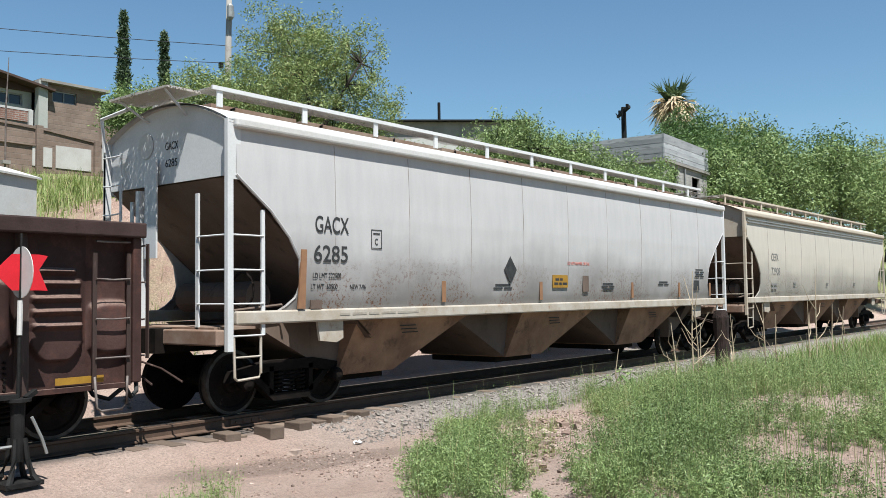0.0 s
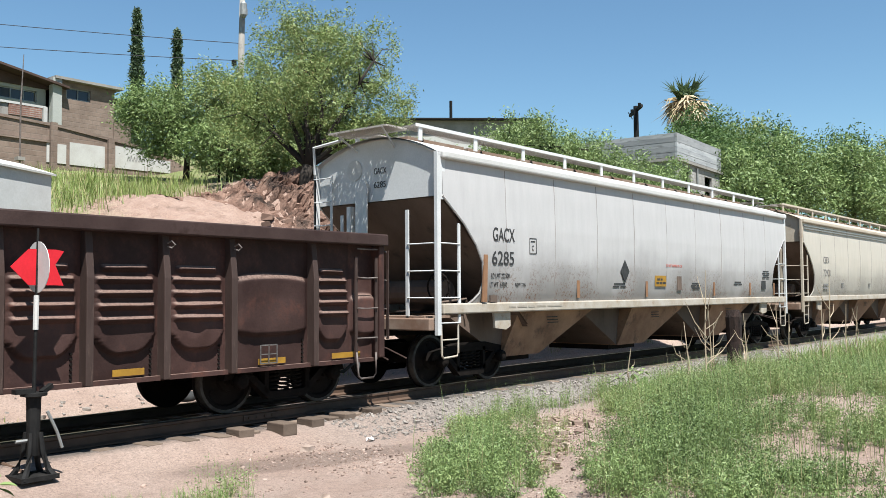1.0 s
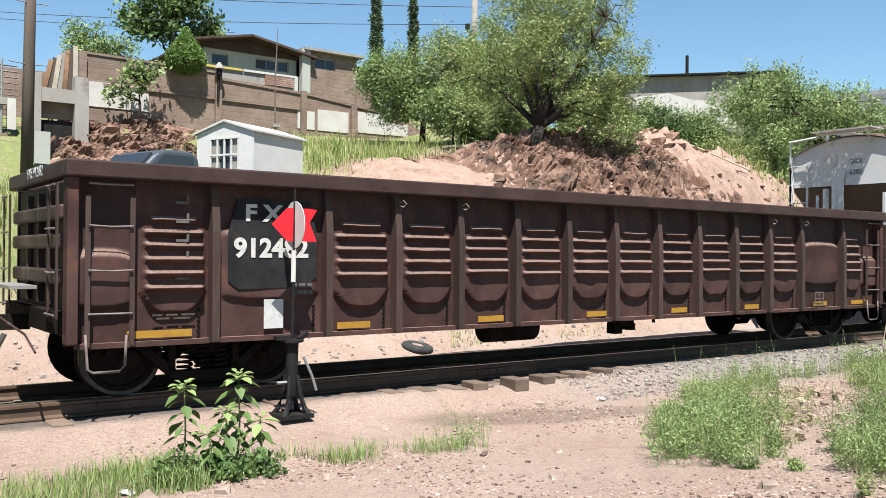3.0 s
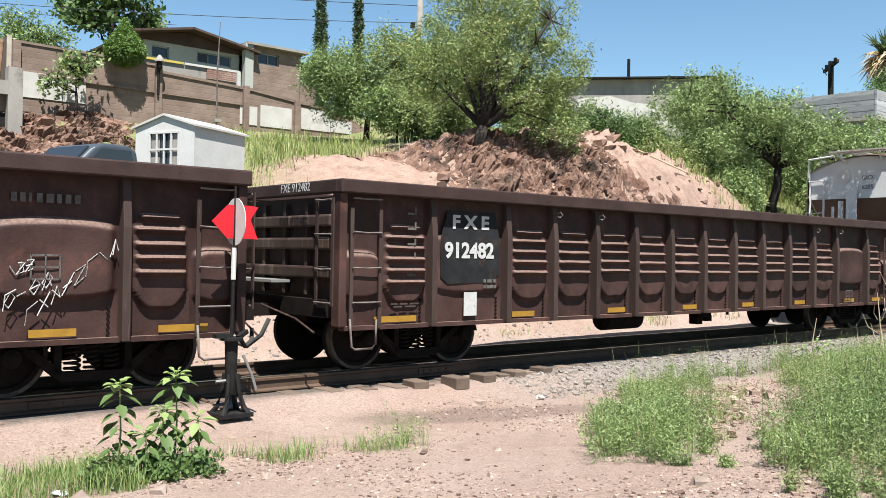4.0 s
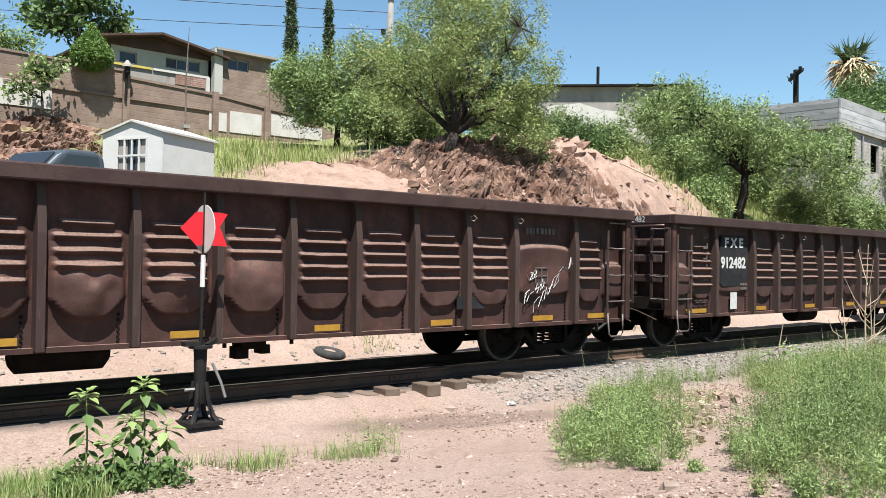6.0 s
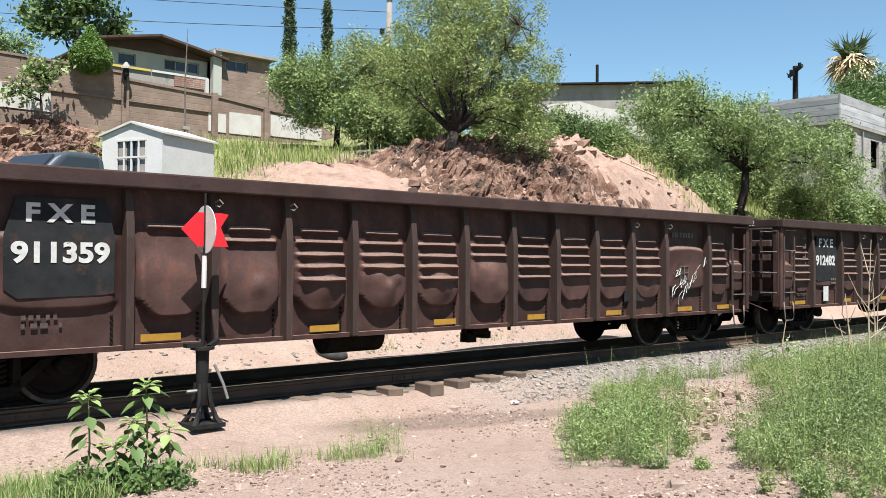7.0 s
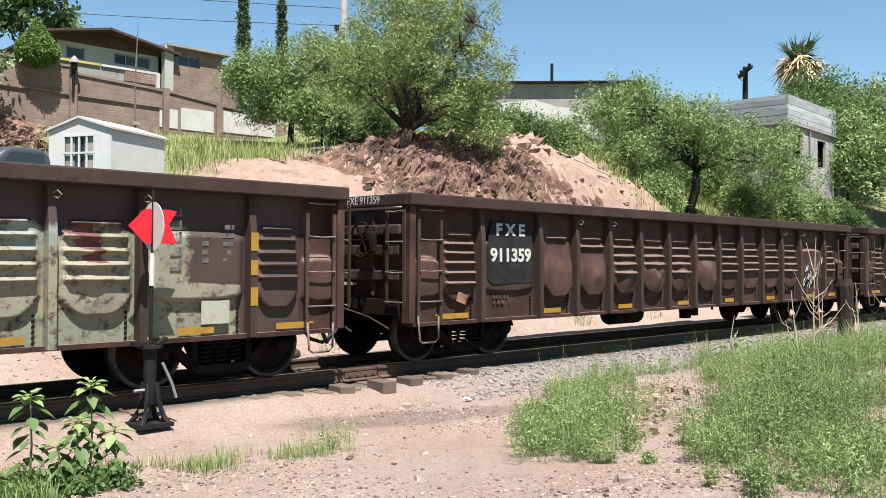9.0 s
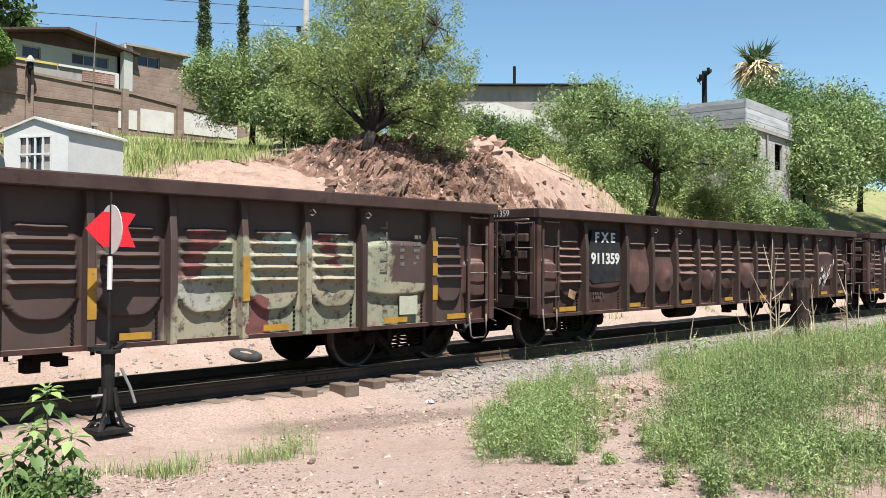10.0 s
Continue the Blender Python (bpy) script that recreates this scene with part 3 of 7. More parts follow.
def wheelset(parent, x, r):
    ws = thing_part("wheelset", parent, (x, 0, r))
    prof = [(0.09, 0.10), (0.15, 0.09), (0.17, 0.035), (r - 0.12, 0.02), (r - 0.10, 0.055), (r - 0.012, 0.065), (r, 0.05)]
    for s in (-1, 1):
        a = Acc().disc((0, s * GAUGE, 0), r, 0.13, "y", 32, prof)
        # flange on the inner side
        a.disc((0, s * (GAUGE - 0.06), 0), r + 0.025, 0.03, "y", 32)
        # plate holes that show the turn
        for q in range(3):
            w = 2 * math.pi * q / 3
            a.disc((0.6 * r * math.cos(w), s * (GAUGE + 0.03), 0.6 * r * math.sin(w)), 0.035, 0.02, "y", 8)
        wheel = part("wheel", a, WHEEL, ws)
        part("rim", Acc().disc((0, s * (GAUGE + 0.0), 0), r + 0.003, 0.10, "y", 32, [(r - 0.05, 0.068), (r - 0.005, 0.068), (r + 0.004, 0.05)], False), TREAD if s < 0 else WHEEL, ws, "bright worn steel rim")
    part("axle", Acc().tube([(0, -0.98, 0), (0, 0.98, 0)], 0.075, 10), UNDER, ws)
    return ws


def thing_part(name, parent, place):
    """A carrier for a part that turns on its thing."""
    me = Acc().disc((0, 0, 0), 0.08, 0.4, "y", 10).mesh(name, UNDER)
    ob = new(name, me)
    ob.parent = parent
    ob.location = place
    return ob


def truck(parent, xc, r, base=1.82):
    """Cast side bogie with springs and bearing adapters, and its two wheelsets."""
    ends = (xc - base / 2, xc + base / 2)
    for s in (-1, 1):
        a = Acc()
        y0, y1 = s * 0.95, s * 1.10
        top = [(ends[0] - 0.28, r + 0.02), (ends[0] - 0.22, r + 0.18), (xc - 0.45, r + 0.30), (xc + 0.45, r + 0.30), (ends[1] + 0.22, r + 0.18), (ends[1] + 0.28, r + 0.02),
               (ends[1] - 0.02, r + 0.06), (xc + 0.42, r + 0.14), (xc - 0.42, r + 0.14), (ends[0] + 0.02, r + 0.06)]
        a.prism(top, "y", y0, y1)
        bottom = [(ends[0] + 0.1, r + 0.08), (ends[0] + 0.25, r + 0.08), (xc - 0.32, r - 0.20), (xc + 0.32, r - 0.20), (ends[1] - 0.25, r + 0.08), (ends[1] - 0.1, r + 0.08),
                  (xc + 0.36, r - 0.31), (xc - 0.36, r - 0.31)]
        a.prism(bottom, "y", y0, y1)
        for dx in (-0.40, 0.40):
            a.box((xc + dx, s * 1.02, r + 0.0), (0.08, 0.16, 0.42))
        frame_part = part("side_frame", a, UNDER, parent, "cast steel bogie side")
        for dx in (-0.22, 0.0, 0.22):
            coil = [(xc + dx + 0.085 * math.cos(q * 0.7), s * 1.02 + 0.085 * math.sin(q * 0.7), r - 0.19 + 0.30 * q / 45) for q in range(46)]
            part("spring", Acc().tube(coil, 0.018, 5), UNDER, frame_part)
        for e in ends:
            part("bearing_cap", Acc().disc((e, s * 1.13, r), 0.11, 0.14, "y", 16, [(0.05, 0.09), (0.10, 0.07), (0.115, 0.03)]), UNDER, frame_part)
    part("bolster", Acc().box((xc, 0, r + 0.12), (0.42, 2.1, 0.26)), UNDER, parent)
    return [wheelset(parent, e, r) for e in ends]


def coupler(parent, x, way):
    a = Acc()
    a.box((x + way * 0.20, 0, 0.86), (0.55, 0.16, 0.18))
    a.prism([(x + way * 0.42, -0.16), (x + way * 0.66, -0.20), (x + way * 0.70, -0.02), (x + way * 0.58, 0.02), (x + way * 0.60, 0.17), (x + way * 0.42, 0.15)], "z", 0.72, 1.0)
    part("coupler", a, UNDER, parent, "dark knuckle coupler")
    hose = [(x + way * 0.25, -0.35, 0.75), (x + way * 0.36, -0.33, 0.52), (x + way * 0.52, -0.22, 0.36), (x + way * 0.68, -0.1, 0.42), (x + way * 0.74, 0.0, 0.58)]
    part("air_hose", Acc().tube(hose, 0.032, 8), RUBBER, parent, "black rubber brake hose", smooth=True)
    part("uncoupling_lever", Acc().tube([(x + way * 0.12, -1.35, 0.62), (x + way * 0.14, -0.9, 0.78), (x + way * 0.3, -0.2, 0.95)], 0.014, 6), POST, parent)


def rib_panel(w, ribs, dent=0.0, seed=0, bulge=0.075):
    """Pressed side panel: a bulged field with proud horizontal ribs that ends in a round-cornered lip below."""
    zs = np.concatenate([np.linspace(0.66, 1.0, 12), np.linspace(1.01, 2.2, 120), np.linspace(2.22, 2.54, 6)])
    us = np.linspace(-0.5, 0.5, 30)
    U, Z = np.meshgrid(us, zs)
    X = U * w
    e = 0.5 - np.abs(U)
    side = sm(0.03, 0.12, e)
    foot = 0.98 + 0.22 * np.clip((np.abs(U) - 0.12) / 0.3, 0, 1) ** 2.2 + 0.02 * lattice(X, Z * 0, 6, seed)
    field = side * sm(foot - 0.0, foot + 0.05, Z) * (0.15 + 0.85 * sm(2.1, 1.45, Z))
    d = bulge * field
    wav = 0.012 * lattice(X, Z, 3.0, seed + 2)
    for k, zr in enumerate(ribs):
        half = 0.30 * w if k == 0 else 0.37 * w
        zz = zr + 0.012 * lattice(X, Z * 0 + k, 3.5, seed + k)
        across = sm(half + 0.03, half - 0.02, np.abs(X))
        prof = np.where(Z > zz, np.clip(1 - (Z - zz) / 0.038, 0, 1) ** 0.8, np.clip(1 - (zz - Z) / 0.055, 0, 1) ** 0.8)
        d = np.maximum(d, d + 0.085 * prof * across * (0.8 if k == 0 else 1))
    if dent:
        d = d + dent * np.exp(-(X / (0.3 * w)) ** 2 - ((Z - 1.35) / 0.3) ** 2) * (1 + lattice(X, Z, 5, seed + 9))
    Y = BASE_Y - d - wav * side
    front = np.stack([X, Y, Z], -1)
    a = Acc().grid(front)
    a.box((0, BASE_Y + 0.025, 1.60), (w, 0.03, 1.88))
    return a


def plain_panel(w, bulge, zlo, zhi, seed=0):
    """Flat pressed panel with one big bulged pillow."""
    zs, us = np.linspace(0.66, 2.54, 74), np.linspace(-0.5, 0.5, 34)
    U, Z = np.meshgrid(us, zs)
    X = U * w
    corner = np.abs(U) ** 3 * 0.7
    lo, hi = zlo + corner, zhi - corner
    side = sm(0.02, 0.10, 0.5 - np.abs(U))
    d = bulge * side * sm(lo, lo + 0.05, Z) * sm(hi, hi - 0.10, Z) * (1 + 0.35 * lattice(X, Z, 2.2, seed)) + 0.008 * lattice(X, Z, 4, seed + 1)
    a = Acc().grid(np.stack([X, BASE_Y - d, Z], -1))
    a.box((0, BASE_Y + 0.025, 1.60), (w, 0.03, 1.88))
    return a


RIBS = (2.08, 1.93, 1.78, 1.62, 1.46, 1.29)
RIBS_SHORT = (2.08, 1.93, 1.76, 1.60, 1.43)


def ladder(parent, x0, x1, y, zlo, zhi, rungs, name="ladder", axis="x", label="bent iron ladder", material=None):
    """Two stiles and round rungs; axis x runs along the car, axis y across it."""
    lad = Acc()
    for q in (x0, x1):
        c = (q, y, (zlo + zhi) / 2) if axis == "x" else (y, q, (zlo + zhi) / 2)
        lad.box(c, (0.055, 0.02, zhi - zlo) if axis == "x" else (0.02, 0.055, zhi - zlo))
    ob = part(name, lad, material or POST, parent, label)
    for z in rungs:
        sag = 0.012 * math.sin(z * 37)
        a, b = ((x0, y - 0.03, z), (x1, y - 0.03, z)) if axis == "x" else ((y - 0.03, x0, z), (y - 0.03, x1, z))
        mid = tuple((p + q) / 2 for p, q in zip(a, b))
        part("rung", Acc().tube([a, (mid[0], mid[1], mid[2] - abs(sag)), b], 0.013, 6), material or IRON, ob)
    return ob


def build_gondola():
    car = thing("gondola_car", "rust-brown steel gondola car rolling on the track", "railway car", "freight train")
    rib_meshes = [rib_panel(0.985, RIBS[:5] if k % 4 == 1 else RIBS_SHORT, seed=k * 3, dent=(0.05 if k == 2 else 0)).mesh("rib_panel", BROWN, True) for k in range(5)]
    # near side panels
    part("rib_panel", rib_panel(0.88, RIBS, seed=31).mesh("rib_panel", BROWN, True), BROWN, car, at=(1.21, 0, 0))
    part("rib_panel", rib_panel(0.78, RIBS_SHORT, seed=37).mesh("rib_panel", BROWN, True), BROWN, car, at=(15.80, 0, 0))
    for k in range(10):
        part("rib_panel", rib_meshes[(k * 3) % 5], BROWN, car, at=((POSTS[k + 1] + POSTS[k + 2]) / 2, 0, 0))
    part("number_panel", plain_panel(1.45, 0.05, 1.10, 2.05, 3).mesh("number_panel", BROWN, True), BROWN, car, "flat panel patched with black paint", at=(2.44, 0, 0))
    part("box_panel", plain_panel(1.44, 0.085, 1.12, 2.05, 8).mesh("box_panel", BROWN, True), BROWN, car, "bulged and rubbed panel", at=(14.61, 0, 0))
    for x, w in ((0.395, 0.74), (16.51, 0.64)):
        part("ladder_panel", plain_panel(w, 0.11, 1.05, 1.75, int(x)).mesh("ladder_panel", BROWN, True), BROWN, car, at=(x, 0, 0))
    # posts, tapered to the top, with a side flange each
    post = Acc()
    post.prism([(-1.33, 0.64), (POST_Y - 0.02, 0.64), (POST_Y - 0.02, 1.95), (POST_Y + 0.04, 2.44), (-1.43, 2.54), (-1.33, 2.54)], "x", -0.05, 0.05)
    post_mesh = bevelled(post, "post", POST, 0.012)
    rivets = Acc()
    for q in range(6):
        rivets.disc((0, BASE_Y - 0.012, 0.72 + 0.062 * q), 0.017, 0.03, "y", 8)
    rivet_mesh = rivets.mesh("rivet_strip", UNDER)
    hook = Acc().tube([(0.0, POST_Y - 0.0, 2.40), (0.02, POST_Y - 0.06, 2.43), (0.06, POST_Y - 0.08, 2.38), (0.03, POST_Y - 0.05, 2.34), (0.0, POST_Y, 2.36)], 0.012, 6).mesh("tie_hook", IRON)
    for k, x in enumerate(POSTS):
        part("post", post_mesh, POST, car, at=(x, 0, 0))
        tagged(part("rivet_strip", rivet_mesh, UNDER, car, at=(x - 0.16, 0, 0)), kind="stuff")
        if k in (2, 3, 10, 11):
            part("tie_hook", hook, IRON, car, at=(x, 0, 0))
    for x in (0.06, CAR_L - 0.06):
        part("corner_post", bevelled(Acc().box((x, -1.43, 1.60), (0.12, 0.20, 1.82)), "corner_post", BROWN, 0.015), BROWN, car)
    # top chord round the body, side sills, far side, ends, floor
    part("top_chord", bevelled(Acc().box((CAR_L / 2, CHORD_Y + 0.10, 2.605), (CAR_L + 0.06, 0.20, 0.19)), "top_chord", BROWN_CHORD, 0.02), BROWN_CHORD, car, "sun-faded top rail")
    part("top_chord", bevelled(Acc().box((CAR_L / 2, -CHORD_Y - 0.10, 2.605), (CAR_L + 0.06, 0.20, 0.19)), "top_chord", BROWN_CHORD, 0.02), BROWN_CHORD, car)
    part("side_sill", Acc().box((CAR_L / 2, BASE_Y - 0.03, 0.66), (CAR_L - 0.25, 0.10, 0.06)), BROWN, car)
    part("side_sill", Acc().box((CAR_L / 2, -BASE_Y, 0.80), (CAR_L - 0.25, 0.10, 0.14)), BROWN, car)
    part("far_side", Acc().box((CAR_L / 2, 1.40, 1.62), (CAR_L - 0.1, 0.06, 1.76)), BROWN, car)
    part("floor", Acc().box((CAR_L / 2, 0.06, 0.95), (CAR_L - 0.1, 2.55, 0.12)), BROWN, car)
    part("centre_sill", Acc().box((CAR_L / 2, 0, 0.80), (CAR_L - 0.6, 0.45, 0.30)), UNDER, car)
    for x, way in ((0.0, -1), (CAR_L, 1)):
        part("end_wall", Acc().box((x - way * 0.10, 0, 1.70), (0.06, 2.72, 1.55)), BROWN, car)
        part("end_chord", bevelled(Acc().box((x - way * 0.04, 0, 2.605), (0.16, 2.98, 0.185)), "end_chord", BROWN_CHORD, 0.02), BROWN_CHORD, car)
        for z in (2.14, 1.82, 1.42):
            part("end_beam", bevelled(Acc().box((x - way * 0.03, 0.0, z), (0.12, 2.60, 0.17)), "end_beam", POST, 0.03), POST, car)
        for y in (-0.62, 0.0, 0.62):
            part("end_stay", Acc().box((x - way * 0.045, y, 1.75), (0.06, 0.07, 1.30)), POST, car)
        part("end_sill", Acc().box((x + way * 0.02, 0, 0.93), (0.16, 2.7, 0.24)), UNDER, car)
        part("brake_platform", Acc().box((x + way * 0.20, 0.35, 1.28), (0.30, 1.3, 0.04)), GALV, car, "grey steel crossover step")
        coupler(car, x + way * 0.15, way)
        for y in (-1.30, 1.30):
            ladder(car, y - 0.20, y + 0.20, x + way * 0.10, 0.98, 2.44, (1.02, 1.48, 1.95, 2.42), "end_ladder", "y")
    ladder(car, 0.22, 0.70, POST_Y + 0.0, 0.66, 2.32, (1.02, 1.50, 1.99, 2.45))
    ladder(car, CAR_L - 0.62, CAR_L - 0.16, POST_Y + 0.0, 0.66, 2.32, (1.02, 1.50, 1.99, 2.45))
    for x in (0.20, CAR_L - 0.62):
        part("sill_step", Acc().tube([(x, -1.50, 0.80), (x + 0.02, -1.52, 0.42), (x + 0.08, -1.52, 0.38), (x + 0.36, -1.52, 0.38), (x + 0.42, -1.52, 0.44), (x + 0.44, -1.50, 0.78)], 0.016, 6), IRON, car, "bent iron stirrup step", smooth=True)
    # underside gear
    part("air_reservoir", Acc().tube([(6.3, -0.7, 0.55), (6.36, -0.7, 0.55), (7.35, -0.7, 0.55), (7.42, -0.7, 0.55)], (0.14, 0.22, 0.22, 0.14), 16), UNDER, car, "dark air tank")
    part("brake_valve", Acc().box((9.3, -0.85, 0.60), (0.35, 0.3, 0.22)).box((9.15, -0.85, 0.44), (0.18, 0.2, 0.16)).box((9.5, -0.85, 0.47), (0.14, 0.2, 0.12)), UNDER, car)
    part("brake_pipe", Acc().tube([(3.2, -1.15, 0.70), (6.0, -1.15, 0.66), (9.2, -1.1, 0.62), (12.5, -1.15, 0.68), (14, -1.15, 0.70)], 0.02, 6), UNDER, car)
    for x in (8.75, 9.75):
        part("pipe_hanger", Acc().box((x, -1.2, 0.64), (0.04, 0.04, 0.18)), UNDER, car)
    # yellow markers along the sill
    for x, w in ((1.05, 0.75), (3.62, 0.5), (5.95, 0.48), (8.15, 0.45), (10.2, 0.42), (12.3, 0.44), (14.6, 0.5), (16.10, 0.62)):
        part("reflector", Acc().box((x, BASE_Y - 0.050, 0.765), (w, 0.006, 0.085)), YELLOW, car, "worn yellow reflector strip")
    for xc in (1.70, CAR_L - 1.70):
        truck(car, xc, 0.48)
    return car


def bars(parent, rows, x, y, z, h, material, name="stencil"):
    """Unreadable small writing as short bars."""
    for k, spans in enumerate(rows):
        for s, e in spans:
            part(name, Acc().box((x + (s + e) / 2, y, z - k * h * 1.8), (e - s, 0.004, h)), material, parent)


GON1 = build_gondola()
GON2 = copy_thing(GON1, pose(0, 0, 0))
GON3 = copy_thing(GON1, pose(0, 0, 0))


def child(car, name, k=0):
    found = [o for o in car.children if o.name.split(".")[0] == name]
    return sorted(found, key=lambda o: o.location.x)[k]


def decorate_gondolas():
    yn = BASE_Y - 0.07
    # first car
    for car, number, style in ((GON1, "912482", 0.80), (GON2, "911359", 0.98)):
        # Lower part is black repaint; the top paints in the chord's shadow.
        part("black_patch", Acc().prism([(1.86, 1.95), (1.98, 2.36), (2.95, 2.36), (3.05, 1.95), (3.05, 1.40 - 0.1 * (style > 0.9)), (2.9, 1.28), (2.0, 1.26), (1.86, 1.36)], "y", yn + 0.012, yn + 0.006), BLACK, car, "black repaint patch with chord shade painted at its top")
        lettering("letters", "F X E", 0.21, 0.74, LETTER, car, (2.08, yn, 2.09), label="white painted reporting letters", bold=0.035)
        lettering("number", number, 0.25 if style < 0.9 else 0.24, 1.0 if style < 0.9 else 1.06, LETTER, car, (1.93, yn, 1.64), label="white painted car number", bold=0.035)
        lettering("end_number", "FXE " + number, 0.12, 0.80, LETTER, car, (-0.135, -0.15, 2.55), (90, 0, -90))
    bars(GON1, [((0, 0.05), (0.08, 0.17), (0.2, 0.26)), ((0, 0.06), (0.07, 0.13), (0.14, 0.2), (0.21, 0.27))], 2.72, yn + 0.0, 1.30, 0.05, CHALK)
    part("white_patch", Acc().box((2.46, yn + 0.006, 0.95), (0.26, 0.006, 0.36)), LETTER, GON1, "white paint square")
    bars(GON1, [((0.0, 0.12), (0.16, 0.3), (0.34, 0.5)), ((0.05, 0.2), (0.25, 0.45))], 0.95, yn + 0.002, 0.98, 0.022, FAINT)
    # slanted company lettering as plain bars
    for car, x, z in ((GON1, 1.30, 1.40), (GON3, 14.30, 1.55)):
        for q in range(5):
            zc = z + 0.22 * q * (0.75 if car is GON3 else 1)
            part("side_mark", Acc().prism([(x - 0.09, zc - 0.015), (x + 0.065, zc - 0.015), (x + 0.065, zc + 0.10), (x + 0.035, zc + 0.10), (x + 0.035, zc + 0.015), (x - 0.09, zc + 0.015)], "y", -1.444, -1.440), CHALK, car, "worn white upright lettering")
    # panel box frames near the far end
    for car in (GON1, GON2):
        a = Acc()
        for c, s in (((14.5, yn - 0.03, 1.62), (0.30, 0.006, 0.018)), ((14.5, yn - 0.03, 1.36), (0.30, 0.006, 0.018)), ((14.35, yn - 0.03, 1.49), (0.018, 0.006, 0.27)),
                     ((14.65, yn - 0.03, 1.49), (0.018, 0.006, 0.27)), ((14.5, yn - 0.03, 1.49), (0.30, 0.006, 0.014)), ((14.5, yn - 0.03, 1.49), (0.014, 0.006, 0.27))):
            a.box((c[0], c[1], c[2] - (0.62 if car is GON1 else 0)), s)
        part("stencil_box", a, CHALK, car, "chalk-white stencil box")
    bars(GON2, [((0, 0.06), (0.09, 0.15), (0.18, 0.21), (0.26, 0.32), (0.36, 0.44), (0.47, 0.52), (0.56, 0.62), (0.66, 0.72))], 14.15, yn + 0.02, 2.24, 0.10, CHALK, "side_mark")
    # scrawled tag: slanting pen strokes without legible letters
    r = np.random.default_rng(3)
    shapes = [[(0, 0), (0, 1), (0.7, 1)], [(0, 0.5), (0.6, 0.5)], [(0, 0), (0.7, 1)], [(0, 1), (0.7, 0)], [(0.1, 0), (0.35, 1), (0.7, 0)], [(0, 1), (0.7, 0.9), (0, 0), (0.7, 0.05)], [(0.35, 0), (0.0, 0.5), (0.35, 1), (0.7, 0.5), (0.35, 0)], [(0.3, 0), (0.35, 1)]]
    tag = Acc()
    for row, (x0, z0, n, size, slope) in enumerate(((14.08, 1.02, 4, 0.17, 0.5), (14.30, 0.86, 8, 0.17, 0.75), (14.12, 1.38, 3, 0.12, 0.3))):
        for q in range(n):
            for st in (shapes[r.integers(8)], shapes[r.integers(8)]):
                pts = [(x0 + (q * 0.82 + a_) * size * 0.9 + 0.12 * b_ * size, yn - 0.03, z0 + b_ * size + slope * (q * 0.82 + a_) * size) for a_, b_ in st]
                tag.tube(pts, 0.007, 4)
    part("scrawl", tag, LETTER, GON2, "thin white scrawled spray lines")
    bars(GON2, [((0, 0.05), (0.08, 0.13), (0.16, 0.2), (0.26, 0.3), (0.34, 0.38)), ((0, 0.04), (0.1, 0.17), (0.2, 0.28), (0.4, 0.43))], 2.05, yn + 0.04, 1.05, 0.05, FAINT)
    part("paint_scuff", Acc().box((12.9, yn + 0.004, 1.06), (0.62, 0.006, 0.20)), BLACK, GON2, "dark scuffed panel")
    # beaten panels, most of their ribs flattened
    beaten = {1: rib_panel(0.985, RIBS[:1], seed=51, bulge=0.13), 2: rib_panel(0.985, RIBS[:2], seed=53, dent=0.05, bulge=0.12), 3: rib_panel(0.985, RIBS_SHORT, seed=55, dent=0.09, bulge=0.11),
              4: rib_panel(0.985, RIBS_SHORT[:4], seed=57, dent=0.11, bulge=0.10), 5: rib_panel(0.985, RIBS_SHORT, seed=59, dent=0.09), 6: rib_panel(0.985, RIBS[:3], seed=61, dent=0.07, bulge=0.13)}
    row = [child(GON2, "rib_panel", k) for k in range(12)]
    for k, a in beaten.items():
        row[k].data = a.mesh("rib_panel", BROWN, True)
        tagged(row[k], "side panel with its ribs beaten flat")
    # hand brake on the car's end
    hb = part("hand_brake", bevelled(Acc().box((-0.16, -0.72, 1.95), (0.16, 0.26, 0.34)), "hand_brake", UNDER, 0.03), UNDER, GON2, "hand brake housing")
    ring = [(-0.30, -0.72 + 0.27 * math.cos(2 * math.pi * k / 20), 1.98 + 0.27 * math.sin(2 * math.pi * k / 20)) for k in range(21)]
    part("brake_wheel", Acc().tube(ring, 0.016, 6), UNDER, hb, "spoked brake wheel")
    for k in range(3):
        c_, s_ = 0.26 * math.cos(k * 1.047), 0.26 * math.sin(k * 1.047)
        part("spoke", Acc().tube([(-0.30, -0.72 - c_, 1.98 - s_), (-0.27, -0.72, 1.98), (-0.30, -0.72 + c_, 1.98 + s_)], 0.012, 5), UNDER, hb)
    part("placard", Acc().box((1.22, yn - 0.03, 1.05), (0.22, 0.01, 0.16), pose(0, 0, 0, 0, 18, 0)), POCKET, GON2, "peeling tan card")
    # third car: sprayed panels
    for ob in GON3.children:
        base = ob.name.split(".")[0]
        if base in ("rib_panel", "box_panel") and ob.location.x > 5.5:
            moved = ob.data.copy()
            moved.transform(Matrix.Translation(ob.location))
            moved.materials[0] = GRAFFITI
            ob.data, ob.location = moved, (0, 0, 0)
            tagged(ob, "panel with worn pale spray paint")
        elif base == "post" and 7.5 < ob.location.x < 13.5:
            ob.data = ob.data.copy()
            ob.data.transform(Matrix.Translation(ob.location))
            ob.data.materials[0] = GRAFFITI
            ob.location = (0, 0, 0)
